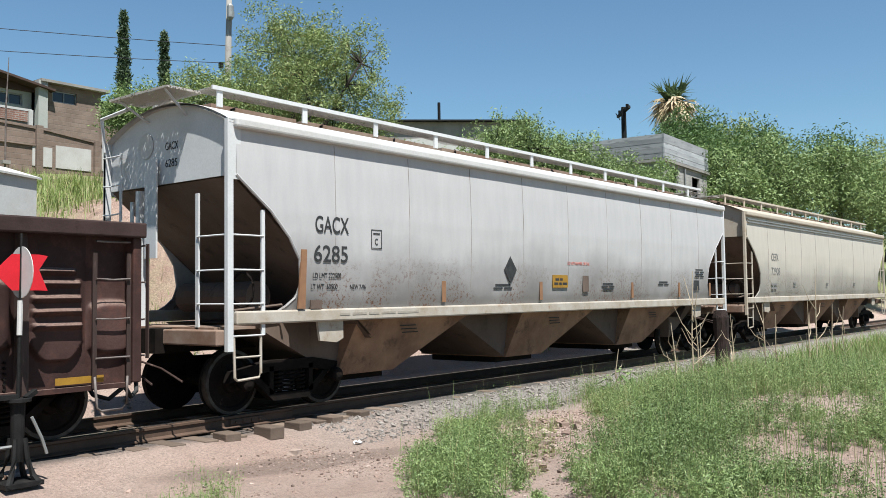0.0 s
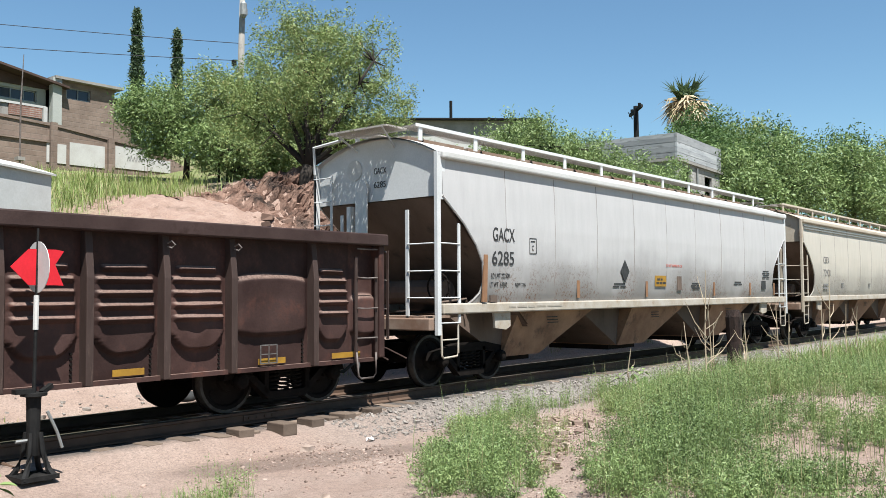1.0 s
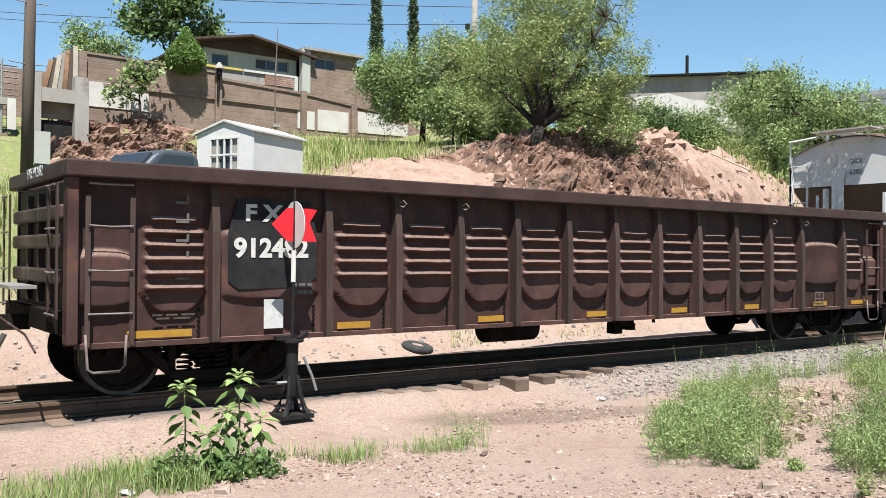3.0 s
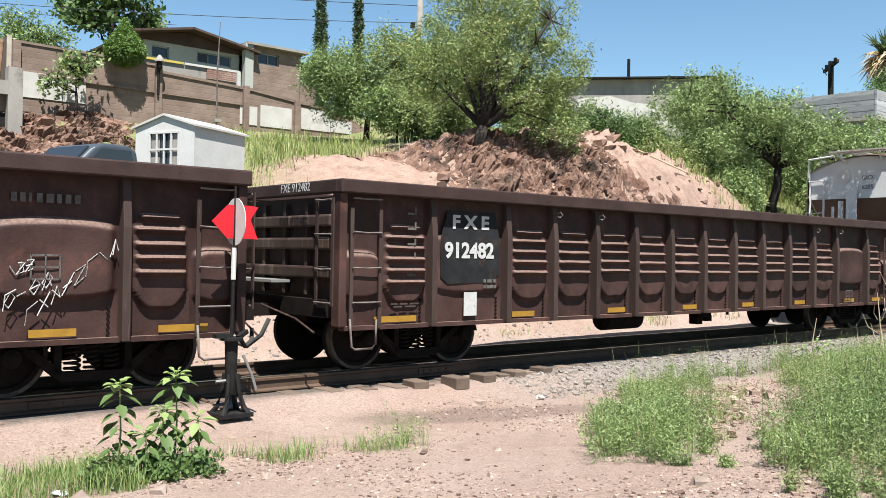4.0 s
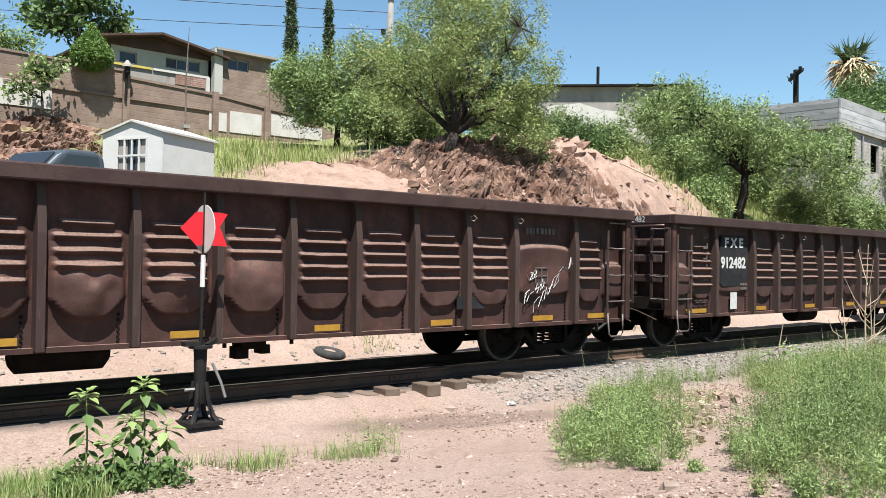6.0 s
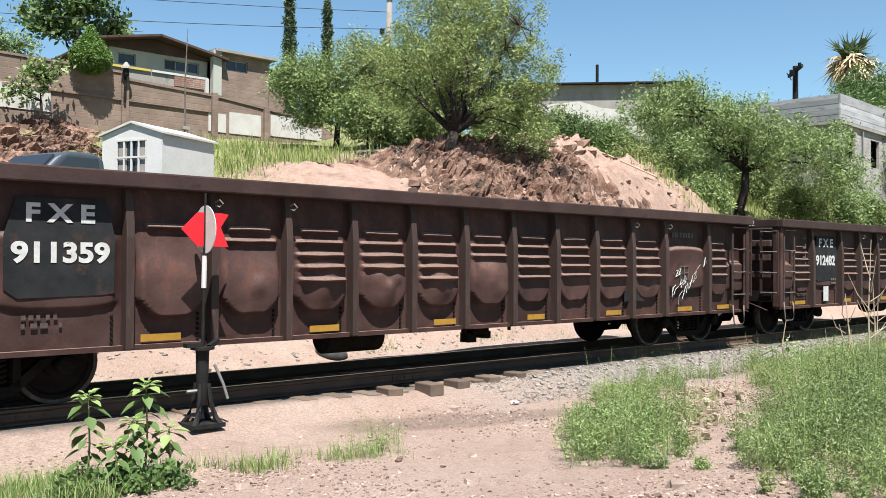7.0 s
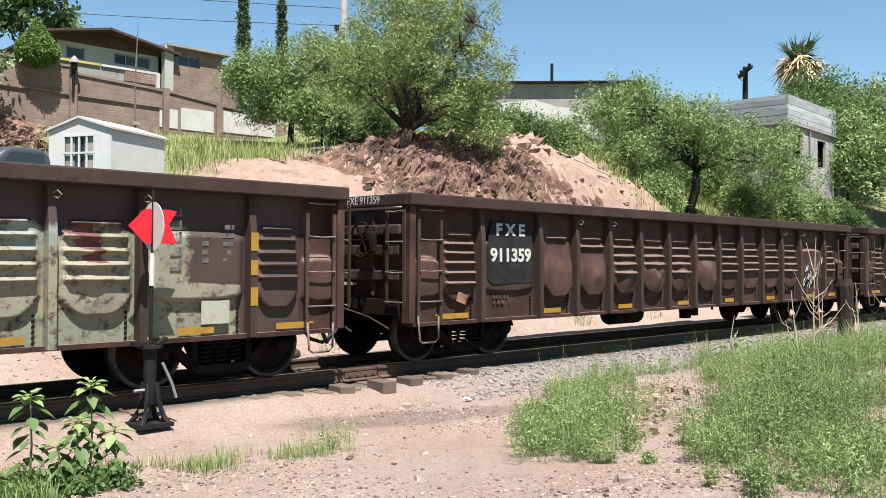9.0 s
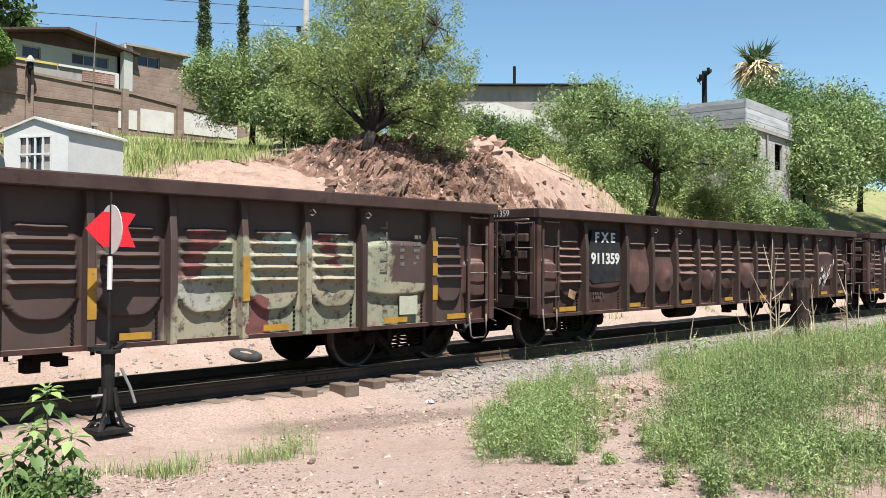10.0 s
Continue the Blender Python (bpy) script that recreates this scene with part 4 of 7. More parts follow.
    for x, z0, z1 in ((15.37, 1.78, 2.02), (15.37, 1.46, 1.66), (15.37, 1.06, 1.30), (11.72, 1.15, 1.75), (9.59, 1.0, 1.6)):
        part("reflector", Acc().box((x, POST_Y - 0.026, (z0 + z1) / 2), (0.11, 0.006, z1 - z0)), YELLOW, GON3, "upright yellow reflector strip")
    bars(GON3, [((0.32, 0.4), (0.42, 0.46)), ((0, 0.05), (0.08, 0.11), (0.3, 0.34), (0.36, 0.46)), ((0, 0.09), (0.3, 0.44)), ((0, 0.08), (0.36, 0.42)), ((0, 0.09), (0.3, 0.46))], 14.65, yn - 0.02, 2.08, 0.06, CHALK)
    for x0, z0, x1, z1, c in ((14.66, 0.84, 15.06, 1.14, "w"),):
        part("paint_block", Acc().box(((x0 + x1) / 2, yn + (0.004 if c == "w" else -0.01), (z0 + z1) / 2), (x1 - x0, 0.006, z1 - z0)), PALEGREEN, GON3, "pale spray-paint block")
    curl = Acc()
    for x in (4.4, 5.5, 6.9):
        curl.tube([(x, yn - 0.02, 1.05), (x + 0.12, yn - 0.02, 0.86), (x + 0.2, yn - 0.02, 0.8)], 0.012, 4).tube([(x + 0.35, yn - 0.02, 1.1), (x + 0.26, yn - 0.02, 0.92), (x + 0.2, yn - 0.02, 0.8)], 0.012, 4)
    part("scrawl", curl, CHALK, GON3, "thin pale spray curls")


PALEGREEN = surface("pale green spray paint", (0.23, 0.25, 0.19), (0.27, 0.27, 0.21), 3, 30, 0.7, 0.05, stain=(0.16, 0.10, 0.08), stain_at=(0.58, 0.7))
decorate_gondolas()


# ---- covered hopper cars ----
HOP_L = 18.15
EDGE_Z = np.array([1.53, 1.60, 1.72, 1.95, 2.30, 2.62, 2.99, 3.47, 4.16])
EDGE_X = np.array([0.92, 1.06, 1.22, 1.32, 1.28, 1.08, 0.72, 0.10, 0.10])


def side_y(z):
    return np.interp(z, [1.4, 1.7, 2.3, 3.0, 3.7, 4.2], [1.50, 1.555, 1.60, 1.615, 1.60, 1.575])


def roof_z(y):
    return 4.66 - 0.42 * (np.abs(y) / 1.6) ** 2


def build_hopper(label, side, roof, end, stripes):
    car = thing("hopper_car", label, "railway car", "freight train")
    zs = np.concatenate([np.linspace(1.53, 3.47, 40), np.linspace(3.5, 4.16, 8)])
    for s in (-1, 1):
        xl = np.interp(zs, EDGE_Z, EDGE_X)
        cols = np.linspace(0, 1, 40)
        X = xl[:, None] + (HOP_L - 2 * xl)[:, None] * cols[None, :]
        Z = np.repeat(zs[:, None], 40, 1)
        Y = s * side_y(Z) + s * 0.006 * lattice(X, Z, 0.8, 3)
        a = Acc().grid(np.stack([X, Y, Z], -1))
        a.grid(np.stack([X, Y - s * 0.03, Z], -1))
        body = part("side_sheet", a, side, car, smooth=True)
        rim = Acc().tube([(x, s * (side_y(z) - 0.012), z) for x, z in zip(EDGE_X[:-1], EDGE_Z[:-1])], 0.022, 6)
        rim.tube([(HOP_L - x, s * (side_y(z) - 0.012), z) for x, z in zip(EDGE_X[:-1], EDGE_Z[:-1])], 0.022, 6)
        part("sheet_edge", rim, side, car)
        if s < 0:
            for q in range(1, 10):
                x = 0.25 + 1.77 * q
                part("seam", Acc().tube([(x, -side_y(z) - 0.001, z) for z in np.linspace(1.58, 4.1, 8)], 0.006, 4), SEAM, body)
        part("side_sill", bevelled(Acc().box((HOP_L / 2 + 0.0, s * 1.53, 1.45), (HOP_L - 0.2, 0.16, 0.19)), "side_sill", CREAM, 0.025), CREAM, car, "cream-painted side sill")
        part("eave", bevelled(Acc().box((HOP_L / 2, s * 1.60, 4.20), (HOP_L - 0.1, 0.16, 0.16)), "eave", roof, 0.045, 3), roof, car, "rounded roof eave")
        if stripes:
            for z in (4.02, 3.93):
                part("side_rail", Acc().box((HOP_L / 2, s * 1.615, z), (HOP_L - 0.3, 0.04, 0.035)), GALV, car)
    ys = np.linspace(-1.60, 1.60, 17)
    pts = np.array([[(x, y, roof_z(y)) for y in ys] for x in np.linspace(-0.02, HOP_L + 0.02, 24)])
    a = Acc().grid(pts)
    a.grid(pts - np.array([0, 0, 0.04]))
    part("roof", a, roof, car, "weathered curved roof", smooth=True)
    for x, way in ((0.06, 1), (HOP_L - 0.06, -1)):
        outline = [(-1.58, 3.47)] + [(y, roof_z(y) - 0.02) for y in np.linspace(-1.58, 1.58, 15)] + [(1.58, 3.47)]
        part("end_sheet", Acc().prism(outline, "x", x, x + way * 0.04), end, car, "grey-white upper end sheet")
        sl = Acc()
        a0, a1 = np.array([x + way * 0.02, 3.50]), np.array([x + way * 2.9, 1.10])
        rows_ = []
        for q in np.linspace(0, 1, 8):
            px, pz = a0 + (a1 - a0) * q
            yy = side_y(max(pz, 1.5)) - 0.06
            rows_.append([(px, y, pz) for y in np.linspace(-yy, yy, 6)])
        g = np.array(rows_)
        sl.grid(g).grid(g - np.array([0, 0, 0.05]))
        part("slope_sheet", sl, SLOPE, car, "brown sloping end sheet, underside shade painted in")
        # corner posts, ladders and end platform
        for y in (-1.56, 1.56):
            part("corner_post", Acc().box((x - way * 0.06, y, 2.62), (0.10, 0.07, 3.26)), end, car)
            part("corner_gusset", Acc().prism([(x - way * 0.02, 3.40), (x + way * 0.12, 3.40), (x + way * 0.12, 4.20), (x - way * 0.02, 4.20)], "y", y - 0.03, y + 0.03), end, car)
            x0 = x - way * 0.06
            part("stile", Acc().box((x0 + way * 0.60, y, 2.10), (0.06, 0.03, 1.80)), end, car)
            for z in (1.20, 1.65, 2.13, 2.62):
                part("rung", Acc().tube([(x0, y * 1.01, z), (x0 + way * 0.60, y * 1.01, z)], 0.014, 6), end, car)
            for z in (2.62, 2.13, 1.65, 1.20):
                part("rung", Acc().tube([(x0 - way * 0.02, y, z), (x0 - way * 0.02, y * 0.55, z)], 0.014, 6), end, car)
            part("stile", Acc().box((x0, y * 0.54, 2.20), (0.03, 0.07, 2.1)), end, car)
            part("step", Acc().tube([(x0 + way * 0.08, y, 1.2), (x0 + way * 0.10, y, 0.62), (x0 + way * 0.14, y, 0.58), (x0 + way * 0.52, y, 0.60), (x0 + way * 0.56, y, 0.66), (x0 + way * 0.56, y, 1.2)], 0.02, 6)
                 .tube([(x0 + way * 0.1, y, 0.9), (x0 + way * 0.56, y, 0.9)], 0.016, 6), CREAM, car, "bent sill step")
            part("gusset_plate", Acc().prism([(x0 + way * 1.70, 1.37), (x0 + way * 2.25, 1.37), (x0 + way * 2.25, 1.08), (x0 + way * 2.1, 1.02), (x0 + way * 1.75, 1.06)], "y", y * 0.98, y * 0.95), CREAM, car)
        ladder(car, 1.10, 1.56, x - way * 0.10, 2.55, 4.05, (2.62, 3.08, 3.54, 4.0), "end_ladder", "y", "white painted end ladder", end)
        part("end_sill", bevelled(Acc().box((x - way * 0.12, 0, 1.18), (0.22, 3.0, 0.22)), "end_sill", HATCH, 0.02), HATCH, car, "rust-stained end sill")
        part("end_platform", Acc().box((x + way * 0.30, 0, 1.30), (0.75, 2.5, 0.04)), HATCH, car)
        part("brake_post", Acc().box((x - way * 0.05, 0.62, 2.30), (0.12, 0.10, 2.2)), end, car)
        part("brake_housing", Acc().disc((x - way * 0.14, 0.95, 2.2), 0.24, 0.06, "x", 20, [(0.06, 0.05), (0.22, 0.05), (0.24, 0.02)]), SLOPE, car) if way > 0 else None
        part("crossover_guard", Acc().box((x - way * 0.08, 0.30, 3.1), (0.03, 0.30, 1.5)), end, car)
        part("roof_platform", Acc().box((x - way * 0.22, 0, 4.76), (0.60, 1.5, 0.035)), GRATE, car, "open steel roof step")
        for y in (-0.6, 0.6):
            part("platform_brace", Acc().tube([(x - way * 0.45, y, 4.75), (x, y * 0.8, 4.45)], 0.022, 5), end, car)
        part("end_handrail", Acc().tube([(x - way * 0.12, 1.55, 4.1), (x - way * 0.2, 1.5, 4.62), (x - way * 0.2, 0.75, 4.68)], 0.03, 6), end, car)
        part("air_reservoir", Acc().tube([(x + way * 1.0, -0.9, 1.75), (x + way * 1.0, 0.9, 1.75)], 0.24, 14), SLOPE, car)
        part("brake_wheel", Acc().tube([(x + way * 0.62, -1.0 + 0.26 * math.cos(q * 0.4), 1.85 + 0.26 * math.sin(q * 0.4)) for q in range(17)], 0.018, 5), UNDER, car)
        part("pipe_run", Acc().tube([(x + way * 0.3, -1.2, 1.55), (x + way * 1.2, -1.2, 1.62), (x + way * 1.25, -1.2, 1.4)], 0.025, 6), SLOPE, car)
        coupler(car, x - way * 0.55, -way)
    part("centre_sill", Acc().box((HOP_L / 2, 0, 1.12), (HOP_L + 0.6, 0.5, 0.36)), UNDER, car)
    # hatches and running boards on the roof
    for s in (-1, 1):
        n = 11
        for q in range(n):
            x = 0.40 + 1.70 * q
            part("board_stand", Acc().box((x, s * 0.82, 4.72), (0.10, 0.03, 0.28)), end, car)
        part("running_board", Acc().box((HOP_L / 2 + 0.2, s * 0.62, 4.85), (HOP_L - 0.1, 0.42, 0.022)), GRATE, car, "steel grating walkway")
        part("board_edge", Acc().box((HOP_L / 2 + 0.2, s * 0.84, 4.855), (HOP_L - 0.1, 0.03, 0.06)), end, car)
    for q in range(9):
        x = 1.3 + 1.9 * q
        part("hatch", Acc().box((x + 0.2, 0, 4.70), (1.75, 0.62, 0.10)), HATCH, car, "long roof hatch lid")
        part("hatch_strap", Acc().tube([(x - 0.4, -0.45, 4.66), (x - 0.1, -0.2, 4.78), (x + 0.2, 0.2, 4.78)], 0.02, 5), UNDER, car)
    # discharge pockets
    for k in range(3):
        x0 = 2.70 + 4.82 * k
        a = Acc()
        tl, tr, br, bl = (x0, 1.36), (x0 + 2.95, 1.36), (x0 + 1.15, 0.45), (x0 - 0.22, 0.45)
        v = []
        for (px, pz), yy in ((tl, 1.42), (tr, 1.42), (br, 1.12), (bl, 1.12)):
            v += [(px, -yy, pz), (px, yy, pz)]
        a.add(v, [(0, 2, 4, 6), (1, 7, 5, 3), (0, 1, 3, 2), (2, 3, 5, 4), (4, 5, 7, 6), (6, 7, 1, 0)])
        pk = part("pocket", a, POCKET, car, "dusty tan discharge pocket")
        # Chute colour carries the shade of the sloping faces between pockets.
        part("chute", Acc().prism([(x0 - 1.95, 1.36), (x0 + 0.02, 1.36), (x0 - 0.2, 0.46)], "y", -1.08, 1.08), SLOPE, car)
        part("gate", Acc().box((x0 + 0.5, 0, 0.40), (1.35, 1.7, 0.14)), UNDER, car, "dark sliding outlet gate")
        a = Acc()
        for q in range(3):
            a.box((x0 + 1.25 + 0.05 * q, -1.405 + 0.02 * q, 1.22 - 0.06 * q), (0.42, 0.006, 0.018), pose(0, 0, 0, 18, 0, 0))
        part("stencil", a, INK, pk)
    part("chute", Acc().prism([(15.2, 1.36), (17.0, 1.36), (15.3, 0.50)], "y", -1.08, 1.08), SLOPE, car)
    for xc in (1.55, HOP_L - 1.55):
        truck(car, xc, 0.48)
    return car


SEAM = surface("dirt-dark weld seam", (0.15, 0.125, 0.11), (0.27, 0.255, 0.245), 3, 40, 0.8, 0.0)
HATCH = surface("rusty hatch steel", (0.15, 0.090, 0.062), (0.23, 0.175, 0.14), 2, 40, 0.8, 0.1)


def grate_material():
    """Expanded-metal grating with real openings between the strands."""
    m, nt, bsdf = nodes("expanded steel grating")
    vec, raw = coords(nt)
    ch = node(nt, "TexVoronoi", Scale=26.0)
    ch.feature = "DISTANCE_TO_EDGE"
    nt.links.new(raw, ch.inputs["Vector"])
    hole = ramp(nt, ch.outputs["Distance"], 0.16, 0.18)
    bsdf.inputs["Base Color"].default_value = (0.32, 0.29, 0.26, 1)
    bsdf.inputs["Roughness"].default_value = 0.7
    tr = nt.nodes.new("ShaderNodeBsdfTransparent")
    ms = nt.nodes.new("ShaderNodeMixShader")
    nt.links.new(hole, ms.inputs[0])
    wire(nt, bsdf, "BSDF", ms, 1)
    wire(nt, tr, "BSDF", ms, 2)
    nt.links.new(ms.outputs[0], nt.nodes["Material Output"].inputs["Surface"])
    return m


GRATE = grate_material()
HOP1 = build_hopper("dirty white covered hopper car with black lettering", HOPPER, HOPPER_ROOF, HOPPER_END, False)
HOP2 = build_hopper("cream covered hopper car with rust-stained roof", CEFX_SIDE, CEFX_ROOF, CEFX_ROOF, True)


def decorate_hoppers():
    y = -1.625

    def skin(z):
        return -float(side_y(z)) - 0.006
    lettering("letters", "GACX", 0.26, 0.72, INK, HOP1, (1.58, skin(2.9), 2.72), bold=0.006, label="black reporting letters")
    lettering("number", "6285", 0.26, 0.72, INK, HOP1, (1.56, skin(2.45), 2.27), bold=0.006, label="black car number")
    lettering("stencil", "LD LMT 222500", 0.085, 0.60, INK, HOP1, (1.55, skin(2.08), 2.02))
    lettering("stencil", "LT WT  63500", 0.085, 0.56, INK, HOP1, (1.52, skin(1.9), 1.85))
    lettering("stencil", "NEW 7-96", 0.075, 0.36, INK, HOP1, (2.36, skin(1.9), 1.85))
    a = Acc()
    for c, s in (((2.95, 0, 2.82), (0.25, 0.006, 0.012)), ((2.95, 0, 2.52), (0.25, 0.006, 0.012)), ((2.83, 0, 2.67), (0.012, 0.006, 0.30)), ((3.07, 0, 2.67), (0.012, 0.006, 0.30)), ((2.95, 0, 2.76), (0.16, 0.006, 0.02))):
        a.box((c[0], skin(2.7), c[2]), s)
    part("stencil_box", a, INK, HOP1, "thin black plate box")
    lettering("stencil", "C", 0.10, 0.07, INK, HOP1, (2.91, skin(2.65), 2.58))
    lettering("stencil", "DO NOT HAMMER ON CAR", 0.07, 0.95, REDINK, HOP1, (9.05, skin(2.4), 2.36), label="faded red warning line")
    part("diamond", Acc().prism([(6.62, 2.22), (6.84, 1.95), (7.06, 2.22), (6.84, 2.49)], "y", skin(2.45) - 0.001, skin(2.45) + 0.003), INK, HOP1, "black diamond placard")
    part("reflector", Acc().prism([(1.22, 1.56), (1.36, 1.56), (1.40, 2.45), (1.30, 2.45)], "y", y - 0.002, y + 0.03), RUSTTAPE, HOP1, "rust-brown upright strip")
    for x in (4.75, 8.0, 12.15, 14.9, 17.0):
        part("reflector", Acc().box((x, skin(1.95), 1.80), (0.11, 0.006, 0.38)), RUSTTAPE, HOP1, "faded orange-brown upright strip")
    part("sign_panel", Acc().box((8.75, skin(2.1), 2.00), (0.62, 0.008, 0.27)), YELLOW, HOP1, "yellow notice panel with faded black writing")
    bars(HOP1, [((0.05, 0.2), (0.24, 0.34)), ((0.0, 0.16), (0.2, 0.3), (0.34, 0.52))], 8.50, skin(2.1) - 0.006, 2.04, 0.05, INK)
    part("sign_panel", Acc().box((9.85, skin(2.08), 1.95), (0.26, 0.008, 0.36)), SLOPE, HOP1, "small brown placard")
    part("sign_panel", Acc().box((16.05, skin(2.0), 1.92), (0.36, 0.008, 0.27)), INK, HOP1, "black data panel")
    for x, z, n in ((6.3, 1.92, 2), (10.6, 1.95, 3), (13.6, 2.0, 2), (15.9, 2.35, 4)):
        bars(HOP1, [((0, 0.30), (0.36, 0.62)) if q % 2 else ((0.06, 0.56),) for q in range(n)], x, skin(z), z, 0.035, INK)
    bars(HOP1, [((0.0, 0.22), (0.28, 0.6), (0.66, 0.9), (0.96, 1.3), (1.36, 1.9))], 2.1, -1.614, 1.46, 0.035, CREAMDARK)
    part("defect_card_box", Acc().box((1.60, y + 0.03, 1.62), (0.22, 0.03, 0.13)), SLOPE, HOP1)
    for car, word, num, mat_ in ((HOP1, "GACX", "6285", INK), (HOP2, "CEFX", "72908", INK)):
        lettering("end_letters", word, 0.12, 0.32, mat_, car, (0.055, 0.04, 3.98), (90, 0, -90))
        lettering("end_number", num, 0.12, 0.30, mat_, car, (0.055, 0.04, 3.72), (90, 0, -90))
    part("end_emblem", Acc().disc((0.05, 0.55, 4.10), 0.20, 0.01, "x", 24), HOPPER_ROOF, HOP1, "small white round emblem")
    lettering("letters", "CEFX", 0.24, 0.70, CHALK2, HOP2, (2.30, skin(2.9), 2.75), label="faded grey reporting letters")
    lettering("number", "72908", 0.24, 0.86, CHALK2, HOP2, (2.30, skin(2.45), 2.28), label="faded grey car number")
    bars(HOP2, [((0, 0.2), (0.25, 0.55)), ((0.0, 0.25), (0.3, 0.5))], 2.3, y + 0.03, 1.95, 0.07, CHALK2)
    # patched cards on the long side
    for x in (4.6, 8.6, 12.6):
        bars(HOP2, [((0, 0.3),), ((0, 0.24),)], x, y + 0.03, 2.0, 0.05, CHALK2)


CREAMDARK = surface("faded sill lettering", (0.22, 0.19, 0.155), (0.28, 0.25, 0.21), 8, 60, 0.8, 0.0)
RUSTTAPE = surface("rust-brown tape", (0.22, 0.115, 0.06), (0.17, 0.09, 0.05), 5, 40, 0.7, 0.05)
CHALK2 = surface("faded grey lettering", (0.12, 0.118, 0.115), (0.17, 0.165, 0.16), 8, 60, 0.8, 0.0)
decorate_hoppers()


# ---- track ----
def build_track():
    x0, x1 = -70.0, 260.0
    prof = [(-0.068, -0.18), (0.068, -0.18), (0.068, -0.165), (0.012, -0.14), (0.012, -0.05), (0.036, -0.035), (0.036, -0.004), (-0.036, -0.004), (-0.036, -0.035), (-0.012, -0.05), (-0.012, -0.14), (-0.068, -0.165)]
    for s in (-1, 1):
        r = thing("rail", "worn steel rail spiked to wooden ties", "rail", "rails")
        part("rail_web", Acc().prism([(y + s * GAUGE, z) for y, z in prof], "x", x0, x1), RAIL, r)
        part("rail_head", Acc().box(((x0 + x1) / 2, s * GAUGE, -0.002), (x1 - x0, 0.05, 0.004)), RAILHEAD, r, "polished running surface")
    # turnout rail beside the switch stand
    r = thing("rail", "rusty switch rail lying beside the running rail", "rail", "rails")
    part("rail_web", Acc().prism([(y - 0.88, z) for y, z in prof], "x", 1.5, 9.6), RAIL, r)
    for x in (3.1, 8.7):
        bar = part("joint_bar", bevelled(Acc().box((x, -0.905, -0.095), (0.62, 0.025, 0.085)), "joint_bar", RAIL, 0.006), RAIL, r, "bolted rusty joint bar")
        for dx in (-0.22, -0.08, 0.08, 0.22):
            part("bolt", Acc().disc((x + dx, -0.925, -0.095), 0.018, 0.03, "y", 6), RAIL, bar)
    tie = bevelled(Acc().box((0, 0, -0.27), (0.23, 2.6, 0.18)), "railway_tie", TIE, 0.012)
    g = np.random.default_rng(5)
    n = 0
    for k in range(200):
        x = -30 + 0.53 * k
        ob = new("railway_tie", tie)
        long = 6.5 < x < 11.0
        ob.matrix_basis = pose(x + g.uniform(-0.03, 0.03), g.uniform(-0.05, 0.05) - (0.15 if long else 0), g.uniform(-0.025, 0.005), 0, g.uniform(-1, 1), g.uniform(-1.2, 1.2))
        tagged(ob, "weathered wooden railway tie bedded in ballast", "railway tie", "track ties")


build_track()


# ---- buildings and walls beyond the track ----
def pierced(acc, x0, x1, z0, z1, y0, y1, holes):
    """A wall along x from y0 to y1 thick, with rectangular openings (xa, xb, za, zb) cut through."""
    xs = sorted({x0, x1, *[h[0] for h in holes], *[h[1] for h in holes]})
    zs = sorted({z0, z1, *[h[2] for h in holes], *[h[3] for h in holes]})
    for a, b in zip(xs, xs[1:]):
        for c, d in zip(zs, zs[1:]):
            mx, mz = (a + b) / 2, (c + d) / 2
            if not any(h[0] < mx < h[1] and h[2] < mz < h[3] for h in holes):
                acc.box((mx, (y0 + y1) / 2, mz), (b - a, abs(y1 - y0), d - c))
    return acc


def window(parent, xa, xb, za, zb, y, bars_x=1, bars_z=0, material=None, name="window"):
    fr = material or GALV
    a = Acc()
    t = 0.05
    for c, s in (((xa + t / 2, za, zb), 0), ((xb - t / 2, za, zb), 0)):
        a.box((c[0], y, (za + zb) / 2), (t, 0.06, zb - za))
    a.box(((xa + xb) / 2, y, zb - t / 2), (xb - xa, 0.06, t)).box(((xa + xb) / 2, y, za + t / 2), (xb - xa, 0.06, t))
    for k in range(bars_x):
        a.box((xa + (xb - xa) * (k + 1) / (bars_x + 1), y, (za + zb) / 2), (0.035, 0.05, zb - za))
    for k in range(bars_z):
        a.box(((xa + xb) / 2, y - 0.003, za + (zb - za) * (k + 1) / (bars_z + 1)), (xb - xa, 0.05, 0.035))
    w = part(name, a, fr, parent, "framed window")
    part("pane", Acc().box(((xa + xb) / 2, y + 0.03, (za + zb) / 2), (xb - xa, 0.012, zb - za)), GLASS_DARK, w)
    return w


